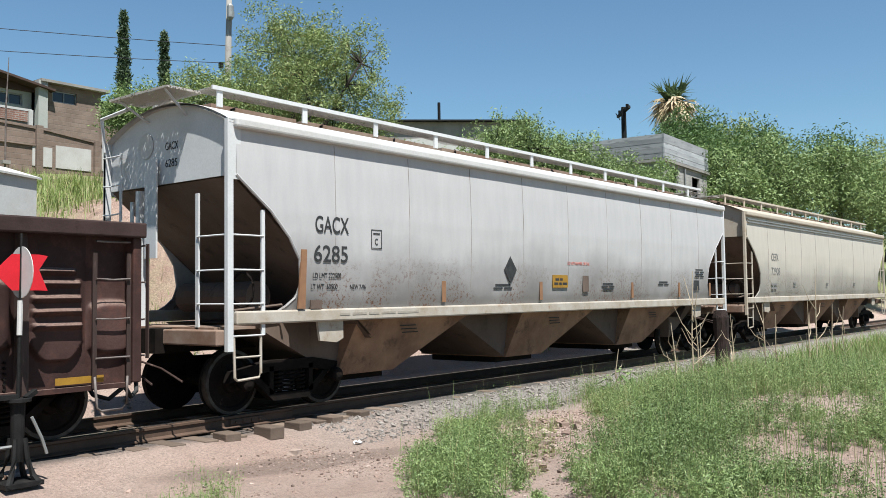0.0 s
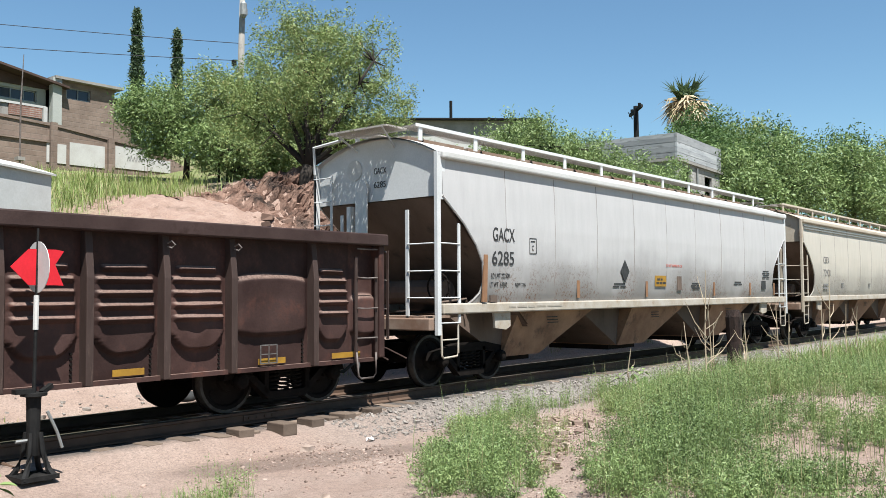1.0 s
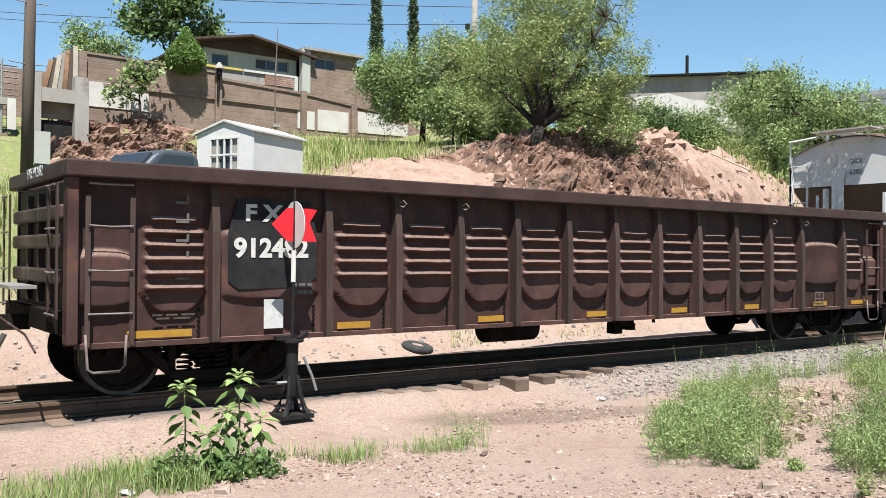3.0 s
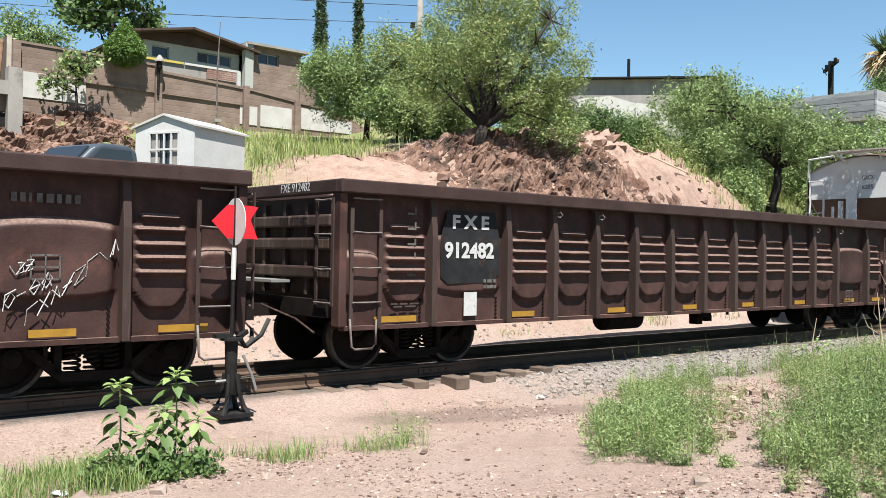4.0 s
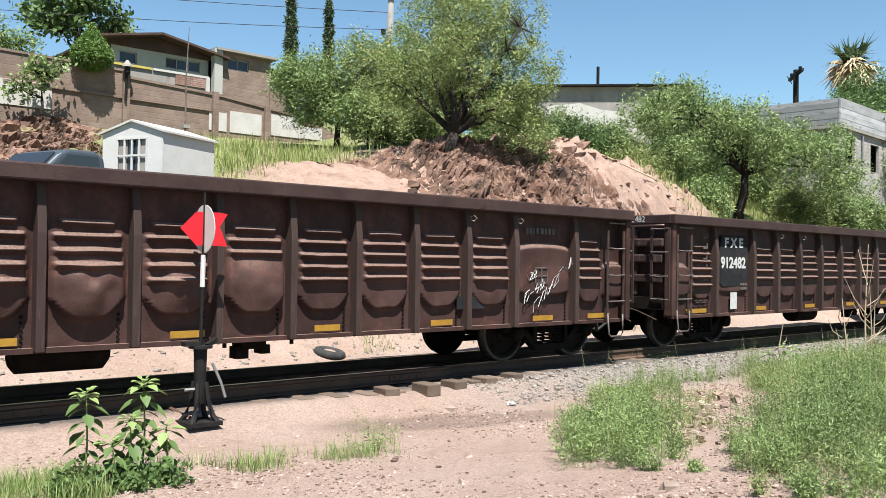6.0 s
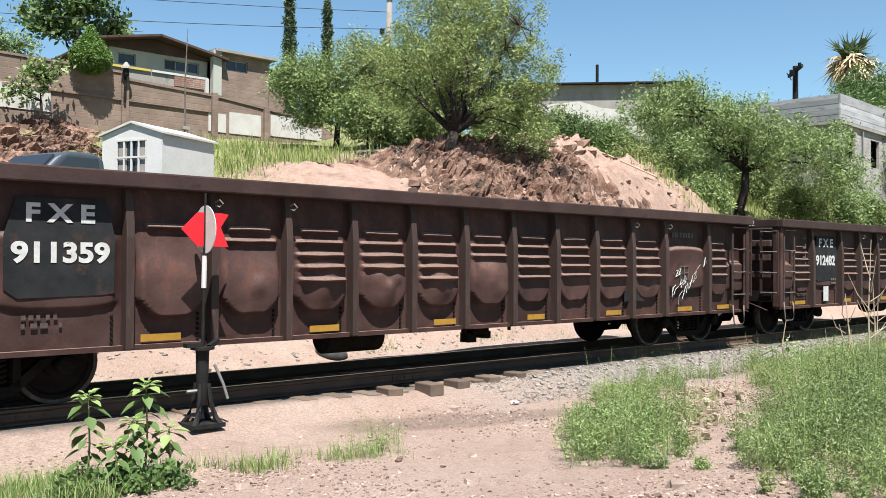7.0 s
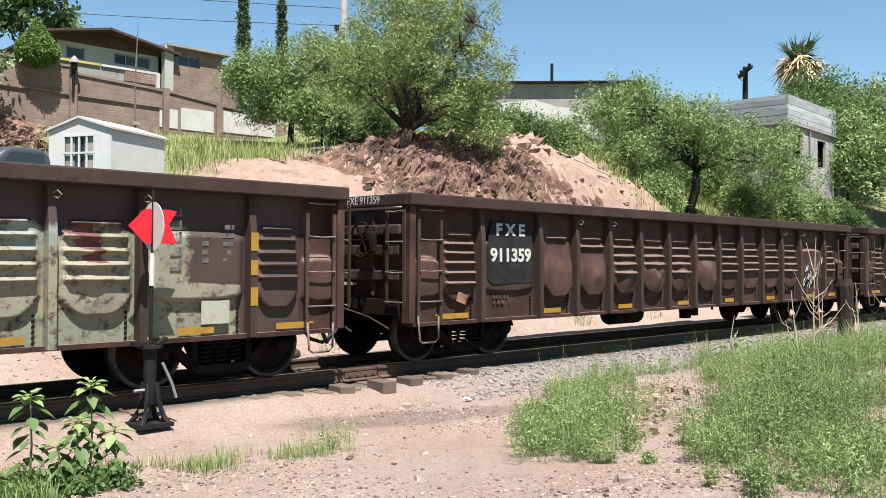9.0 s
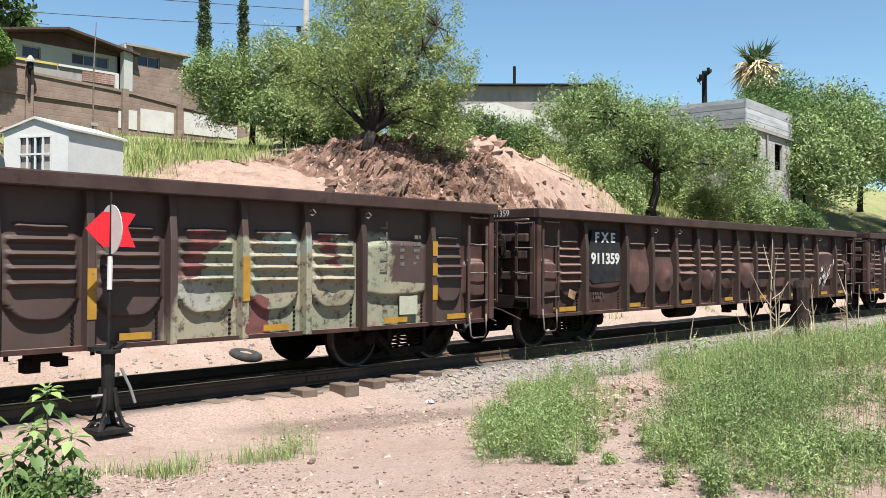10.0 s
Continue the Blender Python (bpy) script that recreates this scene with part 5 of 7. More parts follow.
def retaining_wall():
    w = thing("retaining_wall", "brown block retaining wall with white painted panels", "wall", kind="")
    a = Acc()
    a.prism([(7.6, 5.6), (21.9, 5.6), (21.9, 6.95), (20.8, 7.42), (16.3, 7.95), (15.6, 8.05), (12.6, 8.15), (12.55, 8.36), (7.6, 8.45)], "y", 20.0, 20.35)
    part("masonry", a, BLOCKWALL, w)
    part("end_return", Acc().box((7.75, 22.0, 7.0), (0.3, 3.7, 2.9)), BLOCKWALL, w)
    for x, z in ((7.7, 8.45), (12.5, 8.40), (16.0, 8.10), (18.28, 7.78)):
        part("pier", Acc().box((x, 19.93, (5.8 + z) / 2), (0.24, 0.16, z - 5.8)), BLOCKWALL, w)
    part("ledge", Acc().prism([(8.4, 7.42), (15.9, 7.34), (15.9, 7.42), (8.4, 7.50)], "y", 19.93, 20.0), BLOCKWALL, w)
    part("ledge", Acc().prism([(12.6, 8.13), (16.3, 7.95), (21.0, 7.42), (21.0, 7.52), (16.3, 8.05), (12.6, 8.22)], "y", 19.95, 20.4), BLOCKWALL, w)
    part("ledge", Acc().prism([(7.6, 8.45), (12.5, 8.36), (12.5, 8.44), (7.6, 8.53)], "y", 19.96, 20.4), BLOCKWALL, w)
    for q, (x0, x1, z0, z1) in enumerate(((15.78, 16.52, 6.62, 7.34), (16.66, 18.06, 6.62, 7.46), (18.5, 19.9, 6.70, 7.55), (19.93, 20.95, 6.72, 7.22))):
        part("painted_panel", Acc().box(((x0 + x1) / 2, 19.985, (z0 + z1) / 2), (x1 - x0, 0.03, z1 - z0)), WHITEPAINT, w, "white painted plaster panel")
    part("painted_panel", Acc().box((8.9, 19.985, 7.1), (2.1, 0.03, 0.85)), WHITEPAINT, w, "flaking white painted panel")
    marks = Acc()
    for k in range(6):
        marks.tube([(19.0 + 0.13 * k, 19.965, 7.0), (19.04 + 0.13 * k, 19.965, 7.2 + 0.05 * (k % 2)), (19.1 + 0.13 * k, 19.965, 7.04)], 0.012, 4)
    part("scrawl", marks, CHALK2, w, "faint grey scrawl")


def hill_houses():
    h = thing("house", "pale plastered house with a dark brown gabled roof", "house", "hillside houses")
    a = Acc()
    pierced(a, 14.4, 19.4, 8.4, 10.95, 27.0, 27.25, [(14.98, 15.78, 10.24, 10.76), (17.1, 18.8, 10.30, 10.80)])
    a.box((14.5, 30, 9.7), (0.2, 6, 2.6)).box((19.3, 30, 9.7), (0.2, 6, 2.6)).box((16.9, 32.9, 9.7), (5, 0.2, 2.6))
    part("wall", a, PLASTER, h)
    part("gable", Acc().prism([(14.3, 10.95), (19.5, 10.95), (19.5, 11.05), (16.6, 11.55), (14.3, 11.12)], "y", 26.9, 27.0), ROOFBROWN, h, "dark brown boarded gable")
    for s, pts in ((0, [(13.9, 11.05), (16.62, 11.58), (16.62, 11.68), (13.9, 11.15)]), (1, [(16.6, 11.58), (19.9, 11.0), (19.9, 11.10), (16.6, 11.68)])):
        part("roof", Acc().prism(pts, "y", 26.2, 33.3), ROOFBROWN, h, "low dark roof slope")
    window(h, 14.98, 15.78, 10.24, 10.76, 27.1, 0)
    window(h, 17.1, 18.8, 10.30, 10.80, 27.1, 2)
    part("curtain", Acc().box((17.35, 27.2, 10.55), (0.45, 0.02, 0.5)), REDBRICK, h)
    p = thing("parapet", "terrace parapet with yellow and white coping and a brick end", "wall")
    part("parapet_wall", Acc().box((14.9, 23.0, 8.6), (4.6, 0.2, 1.2)), CONCRETE, p)
    part("coping", Acc().box((13.6, 22.98, 9.24), (2.2, 0.3, 0.09)), YELLOWPAINT, p, "yellow coping")
    part("coping", Acc().box((15.95, 22.98, 9.24), (2.4, 0.3, 0.09)), WHITEPAINT, p, "white coping")
    part("brick_end", Acc().box((16.35, 22.87, 8.98), (1.3, 0.06, 0.42)), REDBRICK, p, "red brick panel")
    part("end_pier", Acc().box((17.1, 22.86, 8.85), (0.16, 0.2, 0.8)), WHITEPAINT, p)
    h2 = thing("house", "small unplastered block house with a flat roof", "house", "hillside houses")
    a = Acc()
    pierced(a, 19.5, 22.3, 8.3, 11.4, 26.6, 26.8, [(19.95, 21.1, 10.62, 11.14)])
    a.box((19.6, 28.5, 9.8), (0.2, 3.6, 3.1)).box((22.2, 28.5, 9.8), (0.2, 3.6, 3.1)).box((20.9, 30.2, 9.8), (2.8, 0.2, 3.1))
    part("wall", a, BLOCKWALL, h2)
    part("pier", Acc().box((19.42, 26.55, 9.9), (0.42, 0.35, 3.1)), PLASTER, h2)
    part("roof", Acc().box((20.95, 28.4, 11.46), (3.3, 4.2, 0.12)), CONCRETE, h2)
    window(h2, 19.95, 21.1, 10.62, 11.14, 26.7, 1)
    t = thing("water_tank", "black plastic water tank on a block stand", "water tank")
    part("tank", Acc().tube([(22.7, 27.0, 9.9), (22.7, 27.0, 10.0), (22.7, 27.0, 10.95), (22.7, 27.0, 11.1)], (0.38, 0.42, 0.42, 0.2), 18), RUBBER, t)
    part("stand", Acc().box((22.7, 27.0, 9.2), (0.9, 0.9, 1.4)), BLOCKWALL, t)
    # lamp on the wall
    l = thing("wall_lamp", "old lantern on a short post above the wall", "lamp")
    part("post", Acc().tube([(12.44, 19.8, 7.3), (12.44, 19.75, 8.35)], 0.05, 8), CASTIRON, l)
    part("lantern", Acc().tube([(12.44, 19.7, 8.2), (12.44, 19.7, 8.28), (12.44, 19.7, 8.44), (12.44, 19.7, 8.5)], (0.06, 0.10, 0.11, 0.04), 8), CASTIRON, l)
    part("hood", Acc().tube([(12.44, 19.7, 8.48), (12.44, 19.7, 8.56), (12.44, 19.7, 8.72)], (0.18, 0.15, 0.04), 12), CONCRETE, l, "pale tin hood")
    # antenna mast
    m = thing("antenna_mast", "thin steel mast before the block wall", "mast")
    part("mast", Acc().tube([(14.12, 18.5, 6.0), (14.12, 18.5, 8.2), (14.2, 18.5, 10.0)], (0.035, 0.03, 0.012), 8), IRON, m)
    part("foot", Acc().box((14.12, 18.5, 6.4), (0.25, 0.25, 0.12)), CONCRETE, m)


def shed():
    """White gabled guard hut with a barred window in its gable end."""
    s = thing("guard_hut", "small white gabled hut with a barred window", "hut", m=pose(8.97, 9.61, 2.53, 0, 0, 27))
    # local: gable front faces -x side turned to the track; x runs along the ridge
    w, d, hgt, top = 1.80, 2.0, 2.14, 2.42
    fx = -0.55
    a = Acc()
    front = Acc()
    # front wall in the plane x = fx with a window opening
    ys = (-w / 2, -0.46, 0.46, w / 2)
    zs = (0.0, 1.18, 2.02, hgt)
    for name, i0, i1, j0, j1 in (("front_wall", 0, 3, 0, 1), ("front_jamb", 0, 1, 1, 3), ("front_jamb", 2, 3, 1, 3), ("front_lintel", 1, 2, 2, 3)):
        part(name, Acc().box((fx + 0.04, (ys[i0] + ys[i1]) / 2, (zs[j0] + zs[j1]) / 2), (0.08, ys[i1] - ys[i0], zs[j1] - zs[j0])), SHEDWHITE, s)
    front.prism([(-w / 2, hgt), (w / 2, hgt), (0, top)], "x", fx, fx + 0.08)
    part("gable", front, SHEDWHITE, s)
    a.box((fx + d / 2 + 0.04, -w / 2 + 0.04, hgt / 2), (d - 0.08, 0.08, hgt)).box((fx + d / 2 + 0.04, w / 2 - 0.04, hgt / 2), (d - 0.08, 0.08, hgt)).box((fx + d - 0.04, 0, hgt / 2), (0.08, w - 0.16, hgt))
    part("side_wall", a, SHEDWHITE, s)
    for sgn in (-1, 1):
        part("roof", Acc().prism([(0, top), (sgn * (w / 2 + 0.08), hgt - 0.015), (sgn * (w / 2 + 0.08), hgt + 0.035), (0, top + 0.055)], "x", fx - 0.06, fx + d + 0.08), WHITEPAINT, s, "white roof slab")
    win = part("window", Acc().box((fx - 0.012, 0.0, 1.19), (0.03, 0.92, 0.045)), SHEDWHITE, s, "white barred window")
    for yy in (-0.44, -0.22, 0.0, 0.22, 0.44):
        part("bar", Acc().box((fx - 0.01, yy, 1.60), (0.03, 0.045, 0.80)), SHEDWHITE, win)
    for zz in (1.60, 2.01):
        part("bar", Acc().box((fx - 0.014, 0.0, zz), (0.03, 0.92, 0.045)), SHEDWHITE, win)
    part("pane", Acc().box((fx + 0.05, 0.0, 1.60), (0.012, 0.92, 0.84)), GLASS_DARK, win)
    for yy in (-0.26, 0.3):
        part("curtain", Acc().box((fx + 0.035, yy, 1.60), (0.006, 0.26, 0.80)), CONCRETE, win, "grey curtain")
    part("plinth", Acc().box((fx + d / 2, 0, -0.05), (d + 0.1, w + 0.1, 0.5)), CONCRETE, s)


def pickup():
    """Older pickup truck, its cab just showing over the train."""
    c = thing("pickup_truck", "grey-blue pickup truck parked on the bank", "pickup truck", m=pose(6.30, 7.95, 2.14, 0, 0, 200))
    part("lower_body", bevelled(Acc().box((0, 0, 0.78), (5.2, 1.85, 0.65)), "lower_body", CARPAINT, 0.08, 3), CARPAINT, c)
    part("hood", bevelled(Acc().box((1.75, 0, 1.13), (1.5, 1.7, 0.18)), "hood", CARPAINT, 0.06, 3), CARPAINT, c)
    cab = Acc().prism([(-0.72, 1.1), (1.10, 1.1), (0.52, 1.66), (0.30, 1.76), (-0.38, 1.78), (-0.60, 1.68)], "y", -0.74, 0.74)
    part("cab", bevelled(cab, "cab", CARPAINT, 0.09, 4), CARPAINT, c, "rounded cab")
    for s in (-1, 1):
        part("side_window", Acc().prism([(-0.52, 1.22), (0.74, 1.22), (0.34, 1.64), (-0.42, 1.66)], "y", s * 0.742, s * 0.752), GLASS_DARK, c)
        for x in (1.6, -1.55):
            w = part("wheel", Acc().disc((x, s * 0.82, 0.36), 0.36, 0.22, "y", 20, [(0.2, 0.09), (0.33, 0.11), (0.36, 0.08)]), RUBBER, c)
            part("hub", Acc().disc((x, s * 0.92, 0.36), 0.19, 0.06, "y", 14), GALV, w)
        part("mirror", Acc().box((0.72, s * 0.98, 1.32), (0.10, 0.22, 0.16)), RUBBER, c)
        part("bed_side", Acc().box((-1.7, s * 0.86, 1.22), (1.8, 0.08, 0.30)), CARPAINT, c)
    part("windscreen", Acc().prism([(0.54, 1.65), (1.08, 1.13), (1.11, 1.15), (0.57, 1.68)], "y", -0.62, 0.62), GLASS_DARK, c)
    part("tailgate", Acc().box((-2.56, 0, 1.2), (0.07, 1.7, 0.3)), CARPAINT, c)


def block_house():
    """Two-storey grey block building, unfinished, with paneless windows and a weathered parapet."""
    b = thing("block_building", "unfinished grey concrete block building with empty windows", "building", m=pose(45.5, 9.16, 0, 0, 0, 4))
    a = Acc()
    pierced(a, 0, 7.2, 3.2, 8.9, 0, 0.15, [(0.75, 2.2, 7.2, 8.75), (4.5, 5.8, 7.0, 8.5)])
    a.box((0.125, 4.3, 6.05), (0.25, 8.1, 5.7)).box((7.07, 4.3, 6.05), (0.25, 8.1, 5.7)).box((3.6, 8.2, 6.05), (6.7, 0.25, 5.7)).box((3.6, 4.2, 6.2), (6.7, 7.8, 0.2))
    part("wall", a, GREYBLOCK, b)
    # Added near-black panels stand in for the unlit room behind each opening.
    for x0, x1, z0, z1 in ((0.75, 2.2, 7.2, 8.75), (4.5, 5.8, 7.0, 8.5)):
        part("boarding", Acc().box(((x0 + x1) / 2, 0.45, (z0 + z1) / 2), (x1 - x0 + 1.2, 0.05, z1 - z0 + 0.9)), UNDER, b, "added dark backing for the shaded interior")
    part("slab", Acc().box((3.6, 4.2, 8.98), (7.6, 8.7, 0.16)), CONCRETE, b)
    for k, z in enumerate((9.24, 9.52, 9.80, 10.08, 10.30)):
        part("parapet_board", Acc().box((3.6, -0.03 - 0.008 * (k % 2), z), (7.4, 0.10, 0.27)), WEATHERED, b, "weathered grey board")
        part("parapet_board", Acc().box((-0.03 - 0.008 * (k % 2), 4.2, z), (0.10, 8.5, 0.27)), WEATHERED, b)
    part("ledge", Acc().box((3.6, -0.06, 5.1), (7.3, 0.12, 0.2)), CONCRETE, b)
    part("down_pipe", Acc().tube([(3.1, -0.08, 4.0), (3.1, -0.08, 8.8)], 0.05, 8), GALV, b)
    # low buildings on the hilltop behind
    c = thing("hilltop_building", "low pale building with a dark flat roof edge", "building")
    a = Acc().prism([(0, -4), (0.0, 1.15), (10.7, 1.15), (10.7, -4)], "y", 0, 5)
    part("wall", a, CONCRETE, c)
    part("roof_edge", Acc().box((5.35, -0.15, 1.19), (11.2, 0.6, 0.10)), CASTIRON, c, "dark roof edge")
    c.matrix_basis = pose(42.0, 28.6, 12.0, 0, 0.9, -52)
    pl = thing("painted_wall", "pale plaster boundary wall below the hilltop building", "wall")
    pl.matrix_basis = pose(42.6, 26.6, 10.0, 0, 0, -52)
    part("wall", Acc().prism([(-1.5, -4), (-1.5, 1.2), (0, 1.75), (2.0, 1.9), (3.4, 1.45), (5.5, 1.2), (7.5, 0.6), (7.5, -4)], "y", 0, 0.25), WHITEPAINT, pl)
    st = thing("vent_post", "short dark post on the roof edge", "post")
    part("post", Acc().box((45.23, 24.73, 13.7), (0.14, 0.14, 1.4)), CASTIRON, st)


WEATHERED = surface("weathered grey boards", (0.22, 0.228, 0.235), (0.31, 0.315, 0.315), 1.2, 25, 0.95, 0.3, stain=(0.11, 0.11, 0.11), stain_at=(0.55, 0.7), stretch=(0.3, 0.3, 2), vary=0.5)


def left_yard():
    """Gate, wire fence, low wall and boarded corner at the street's end."""
    g = thing("gateway", "grey concrete gateway with a dark opening", "gate")
    for x in (5.75, 7.15):
        part("pillar", Acc().box((x, 17.9, 5.5), (0.42, 0.4, 3.4)), CONCRETE, g)
    part("lintel", Acc().box((6.45, 17.9, 6.55), (1.8, 0.36, 0.42)), CONCRETE, g)
    part("door", Acc().box((6.45, 18.05, 5.2), (1.0, 0.06, 1.2)), CASTIRON, g, "dark sheet gate")
    part("upper_panel", Acc().box((6.45, 18.05, 6.1), (1.0, 0.06, 0.5)), BLOCKWALL, g)
    f = thing("yard_fence", "steel pipe and wire fence on a low block wall", "fence")
    part("low_wall", Acc().box((2.0, 18.3, 4.0), (6.6, 0.25, 2.6)), BLOCKWALL, f)
    part("rail", Acc().box((2.0, 18.3, 6.30), (6.6, 0.2, 0.22)), CONCRETE, f)
    for k in range(8):
        part("post", Acc().tube([(-1.0 + 0.85 * k, 18.3, 5.2), (-1.0 + 0.85 * k, 18.3, 7.6)], 0.035, 8), GALV, f)
    for k in range(6):
        part("pipe", Acc().tube([(-1.2, 18.3, 6.5 + 0.18 * k), (5.4, 18.3, 6.5 + 0.18 * k)], 0.022, 6), IRON, f)
    mesh_ = Acc()
    for k in range(44):
        mesh_.box((-1.2 + 0.15 * k, 18.31, 5.75), (0.012, 0.012, 0.95))
    for k in range(7):
        mesh_.box((2.05, 18.31, 5.35 + 0.14 * k), (6.5, 0.012, 0.012))
    tagged(part("wire_mesh", mesh_, CASTIRON, f), kind="stuff")
    part("white_board", Acc().box((5.2, 18.1, 5.9), (0.24, 0.04, 0.95)), WHITEPAINT, f)
    r = thing("yard_roof", "tin shade roof behind the fence", "roof")
    part("sheet", Acc().box((2.0, 22.0, 8.1), (6.2, 3.0, 0.06), pose(0, 0, 0, 8, 0, 0)), GALV, r)
    part("beam", Acc().box((2.0, 20.6, 8.35), (6.3, 0.08, 0.08)), CASTIRON, r)
    for x in (-0.8, 1.5, 4.9):
        part("post", Acc().box((x, 20.7, 6.8), (0.08, 0.08, 3.2)), CASTIRON, r)
    back = thing("yard_house", "dark block house behind the fence", "house")
    part("wall", Acc().box((2.0, 24.0, 6.6), (12.0, 0.3, 3.6)), BLOCKWALL, back)
    d = thing("board_screen", "leaning boards closing a gap beside the wall", "screen")
    for k in range(7):
        part("board", Acc().box((6.35 + 0.15 * k, 19.0 + 0.03 * (k % 2), 7.15 + 0.06 * k), (0.14, 0.03, 1.5 + 0.06 * k), pose(0, 0, 0, 0, 12 - 2 * k, 0)), (POCKET, WOODPOLE, CREAM, CONCRETE)[k % 4], d)


def poles():
    p = thing("utility_pole", "brown wooden utility pole with a wire bracket", "utility pole")
    part("pole", Acc().tube([(5.05, 15.0, 3.6), (5.08, 15.0, 7), (5.14, 15.0, 11.5)], (0.17, 0.155, 0.135), 12), WOODPOLE, p, smooth=True)
    for z in (6.9, 8.6):
        part("step_iron", Acc().tube([(4.55, 14.95, z), (5.1, 14.9, z - 0.06), (5.55, 14.95, z - 0.02)], 0.014, 5), IRON, p)
    part("base_panel", Acc().box((5.35, 15.0, 4.6), (0.6, 0.05, 0.9)), PLASTER, p)
    q = thing("utility_pole", "pale concrete power pole behind the trees", "utility pole")
    part("pole", Acc().tube([(22.1, 16.9, 6.2), (22.1, 16.9, 10.0), (22.2, 16.9, 15.0)], (0.17, 0.14, 0.10), 10), CONCRETE, q, smooth=True)
    for k in range(3):
        part("insulator", Acc().tube([(22.2 + 0.12 * (k - 1), 16.85, 12.2 + 0.4 * k), (22.2 + 0.12 * (k - 1), 16.85, 12.42 + 0.4 * k)], 0.06, 8), GALV, q)
    part("transformer", Acc().tube([(22.0, 16.6, 12.75), (22.0, 16.6, 12.85), (22.0, 16.6, 13.3), (22.0, 16.6, 13.38)], (0.08, 0.13, 0.13, 0.08), 12), GALV, q)
    part("meter_box", Acc().box((21.7, 16.8, 10.9), (0.14, 0.14, 0.22)), CASTIRON, q)
    r = thing("utility_pole", "dark wooden pole with a crossarm on the hilltop", "utility pole")
    part("pole", Acc().tube([(55.3, 16.5, 8), (55.28, 16.5, 14.5)], (0.2, 0.17), 10), CASTIRON, r)
    part("crossarm", Acc().box((55.27, 16.5, 14.18), (0.16, 1.75, 0.2), pose(0, 0, 0, -12, 0, -35)), CASTIRON, r)
    for s in (-0.75, 0.75):
        part("insulator", Acc().box((55.27 + 0.43 * s, 16.5 + 0.6 * s, 14.38 - 0.15 * s), (0.16, 0.16, 0.22)), CASTIRON, r)
    part("brace", Acc().tube([(55.15, 16.7, 13.6), (55.0, 16.95, 14.1)], 0.03, 5), CASTIRON, r)
    wires = [((-9.4, 52, 17.6), (22.2, 16.9, 11.8), 0.7), ((-9.4, 52, 16.2), (22.2, 16.9, 11.1), 0.8), ((-20, 40, 12.6), (18.6, 33, 13.4), 0.5), ((5.1, 15.0, 10.6), (-60, 30, 11), 1.0)]
    for a, b, sag in wires:
        pts = [(a[0] + (b[0] - a[0]) * t, a[1] + (b[1] - a[1]) * t, a[2] + (b[2] - a[2]) * t - sag * 4 * t * (1 - t)) for t in np.linspace(0, 1, 18)]
        solo("overhead_wire", Acc().tube(pts, 0.014, 4), CABLE, "thin dark overhead wire between poles", "wire", "overhead wires")


retaining_wall()
hill_houses()
shed()
pickup()
block_house()
left_yard()
poles()


# ---- plants ----
def leaf_quads(c, size, aspect, r, flat=0.0, down=0.0):
    """Diamond leaves at centres c with random turns."""
    n = len(c)
    d = r.normal(size=(n, 3))
    d[:, 2] = d[:, 2] * (1 - flat) - down
    d /= np.linalg.norm(d, axis=1)[:, None]
    e = np.cross(d, r.normal(size=(n, 3)))
    e /= np.linalg.norm(e, axis=1)[:, None] + 1e-9
    s = (size * r.uniform(0.6, 1.35, n))[:, None]
    v = np.stack([c - d * s / 2, c + e * s * aspect / 2, c + d * s / 2, c - e * s * aspect / 2], 1)
    return v.reshape(-1, 3), np.arange(n * 4).reshape(n, 4)


def crown_mesh(centres, per, spread, size, aspect, material, seed, hang=0.0, down=0.0):
    r = np.random.default_rng(seed)
    k = np.maximum(1, (per * r.uniform(0.5, 1.4, len(centres))).astype(int))
    base = np.repeat(centres, k, 0)
    off = r.normal(size=(len(base), 3)) * spread
    off[:, 2] -= np.abs(r.normal(size=len(base))) * hang
    v, f = leaf_quads(base + off, size, aspect, r, 0.2, down)
    return fast_mesh("crown", v, f, material)


def blob_points(ellipsoids, n, r, shell=0.55):
    """Points inside ellipsoids, thicker to the outside, with knots and gaps."""
    out = []
    vol = np.array([e[3] * e[4] * e[5] for e in ellipsoids])
    for e, share in zip(ellipsoids, vol / vol.sum()):
        m = max(3, int(n * share))
        d = r.normal(size=(m, 3))
        d /= np.linalg.norm(d, axis=1)[:, None]
        rad = (shell + (1 - shell) * r.random(m)) * (1 + 0.16 * np.sin(d[:, 0] * 7 + e[0]) * np.cos(d[:, 1] * 6 + d[:, 2] * 5))
        inner = r.random(m) < 0.25
        rad[inner] = r.random(inner.sum()) * shell
        out.append(np.array(e[:3]) + d * rad[:, None] * np.array(e[3:6]))
    return np.concatenate(out)


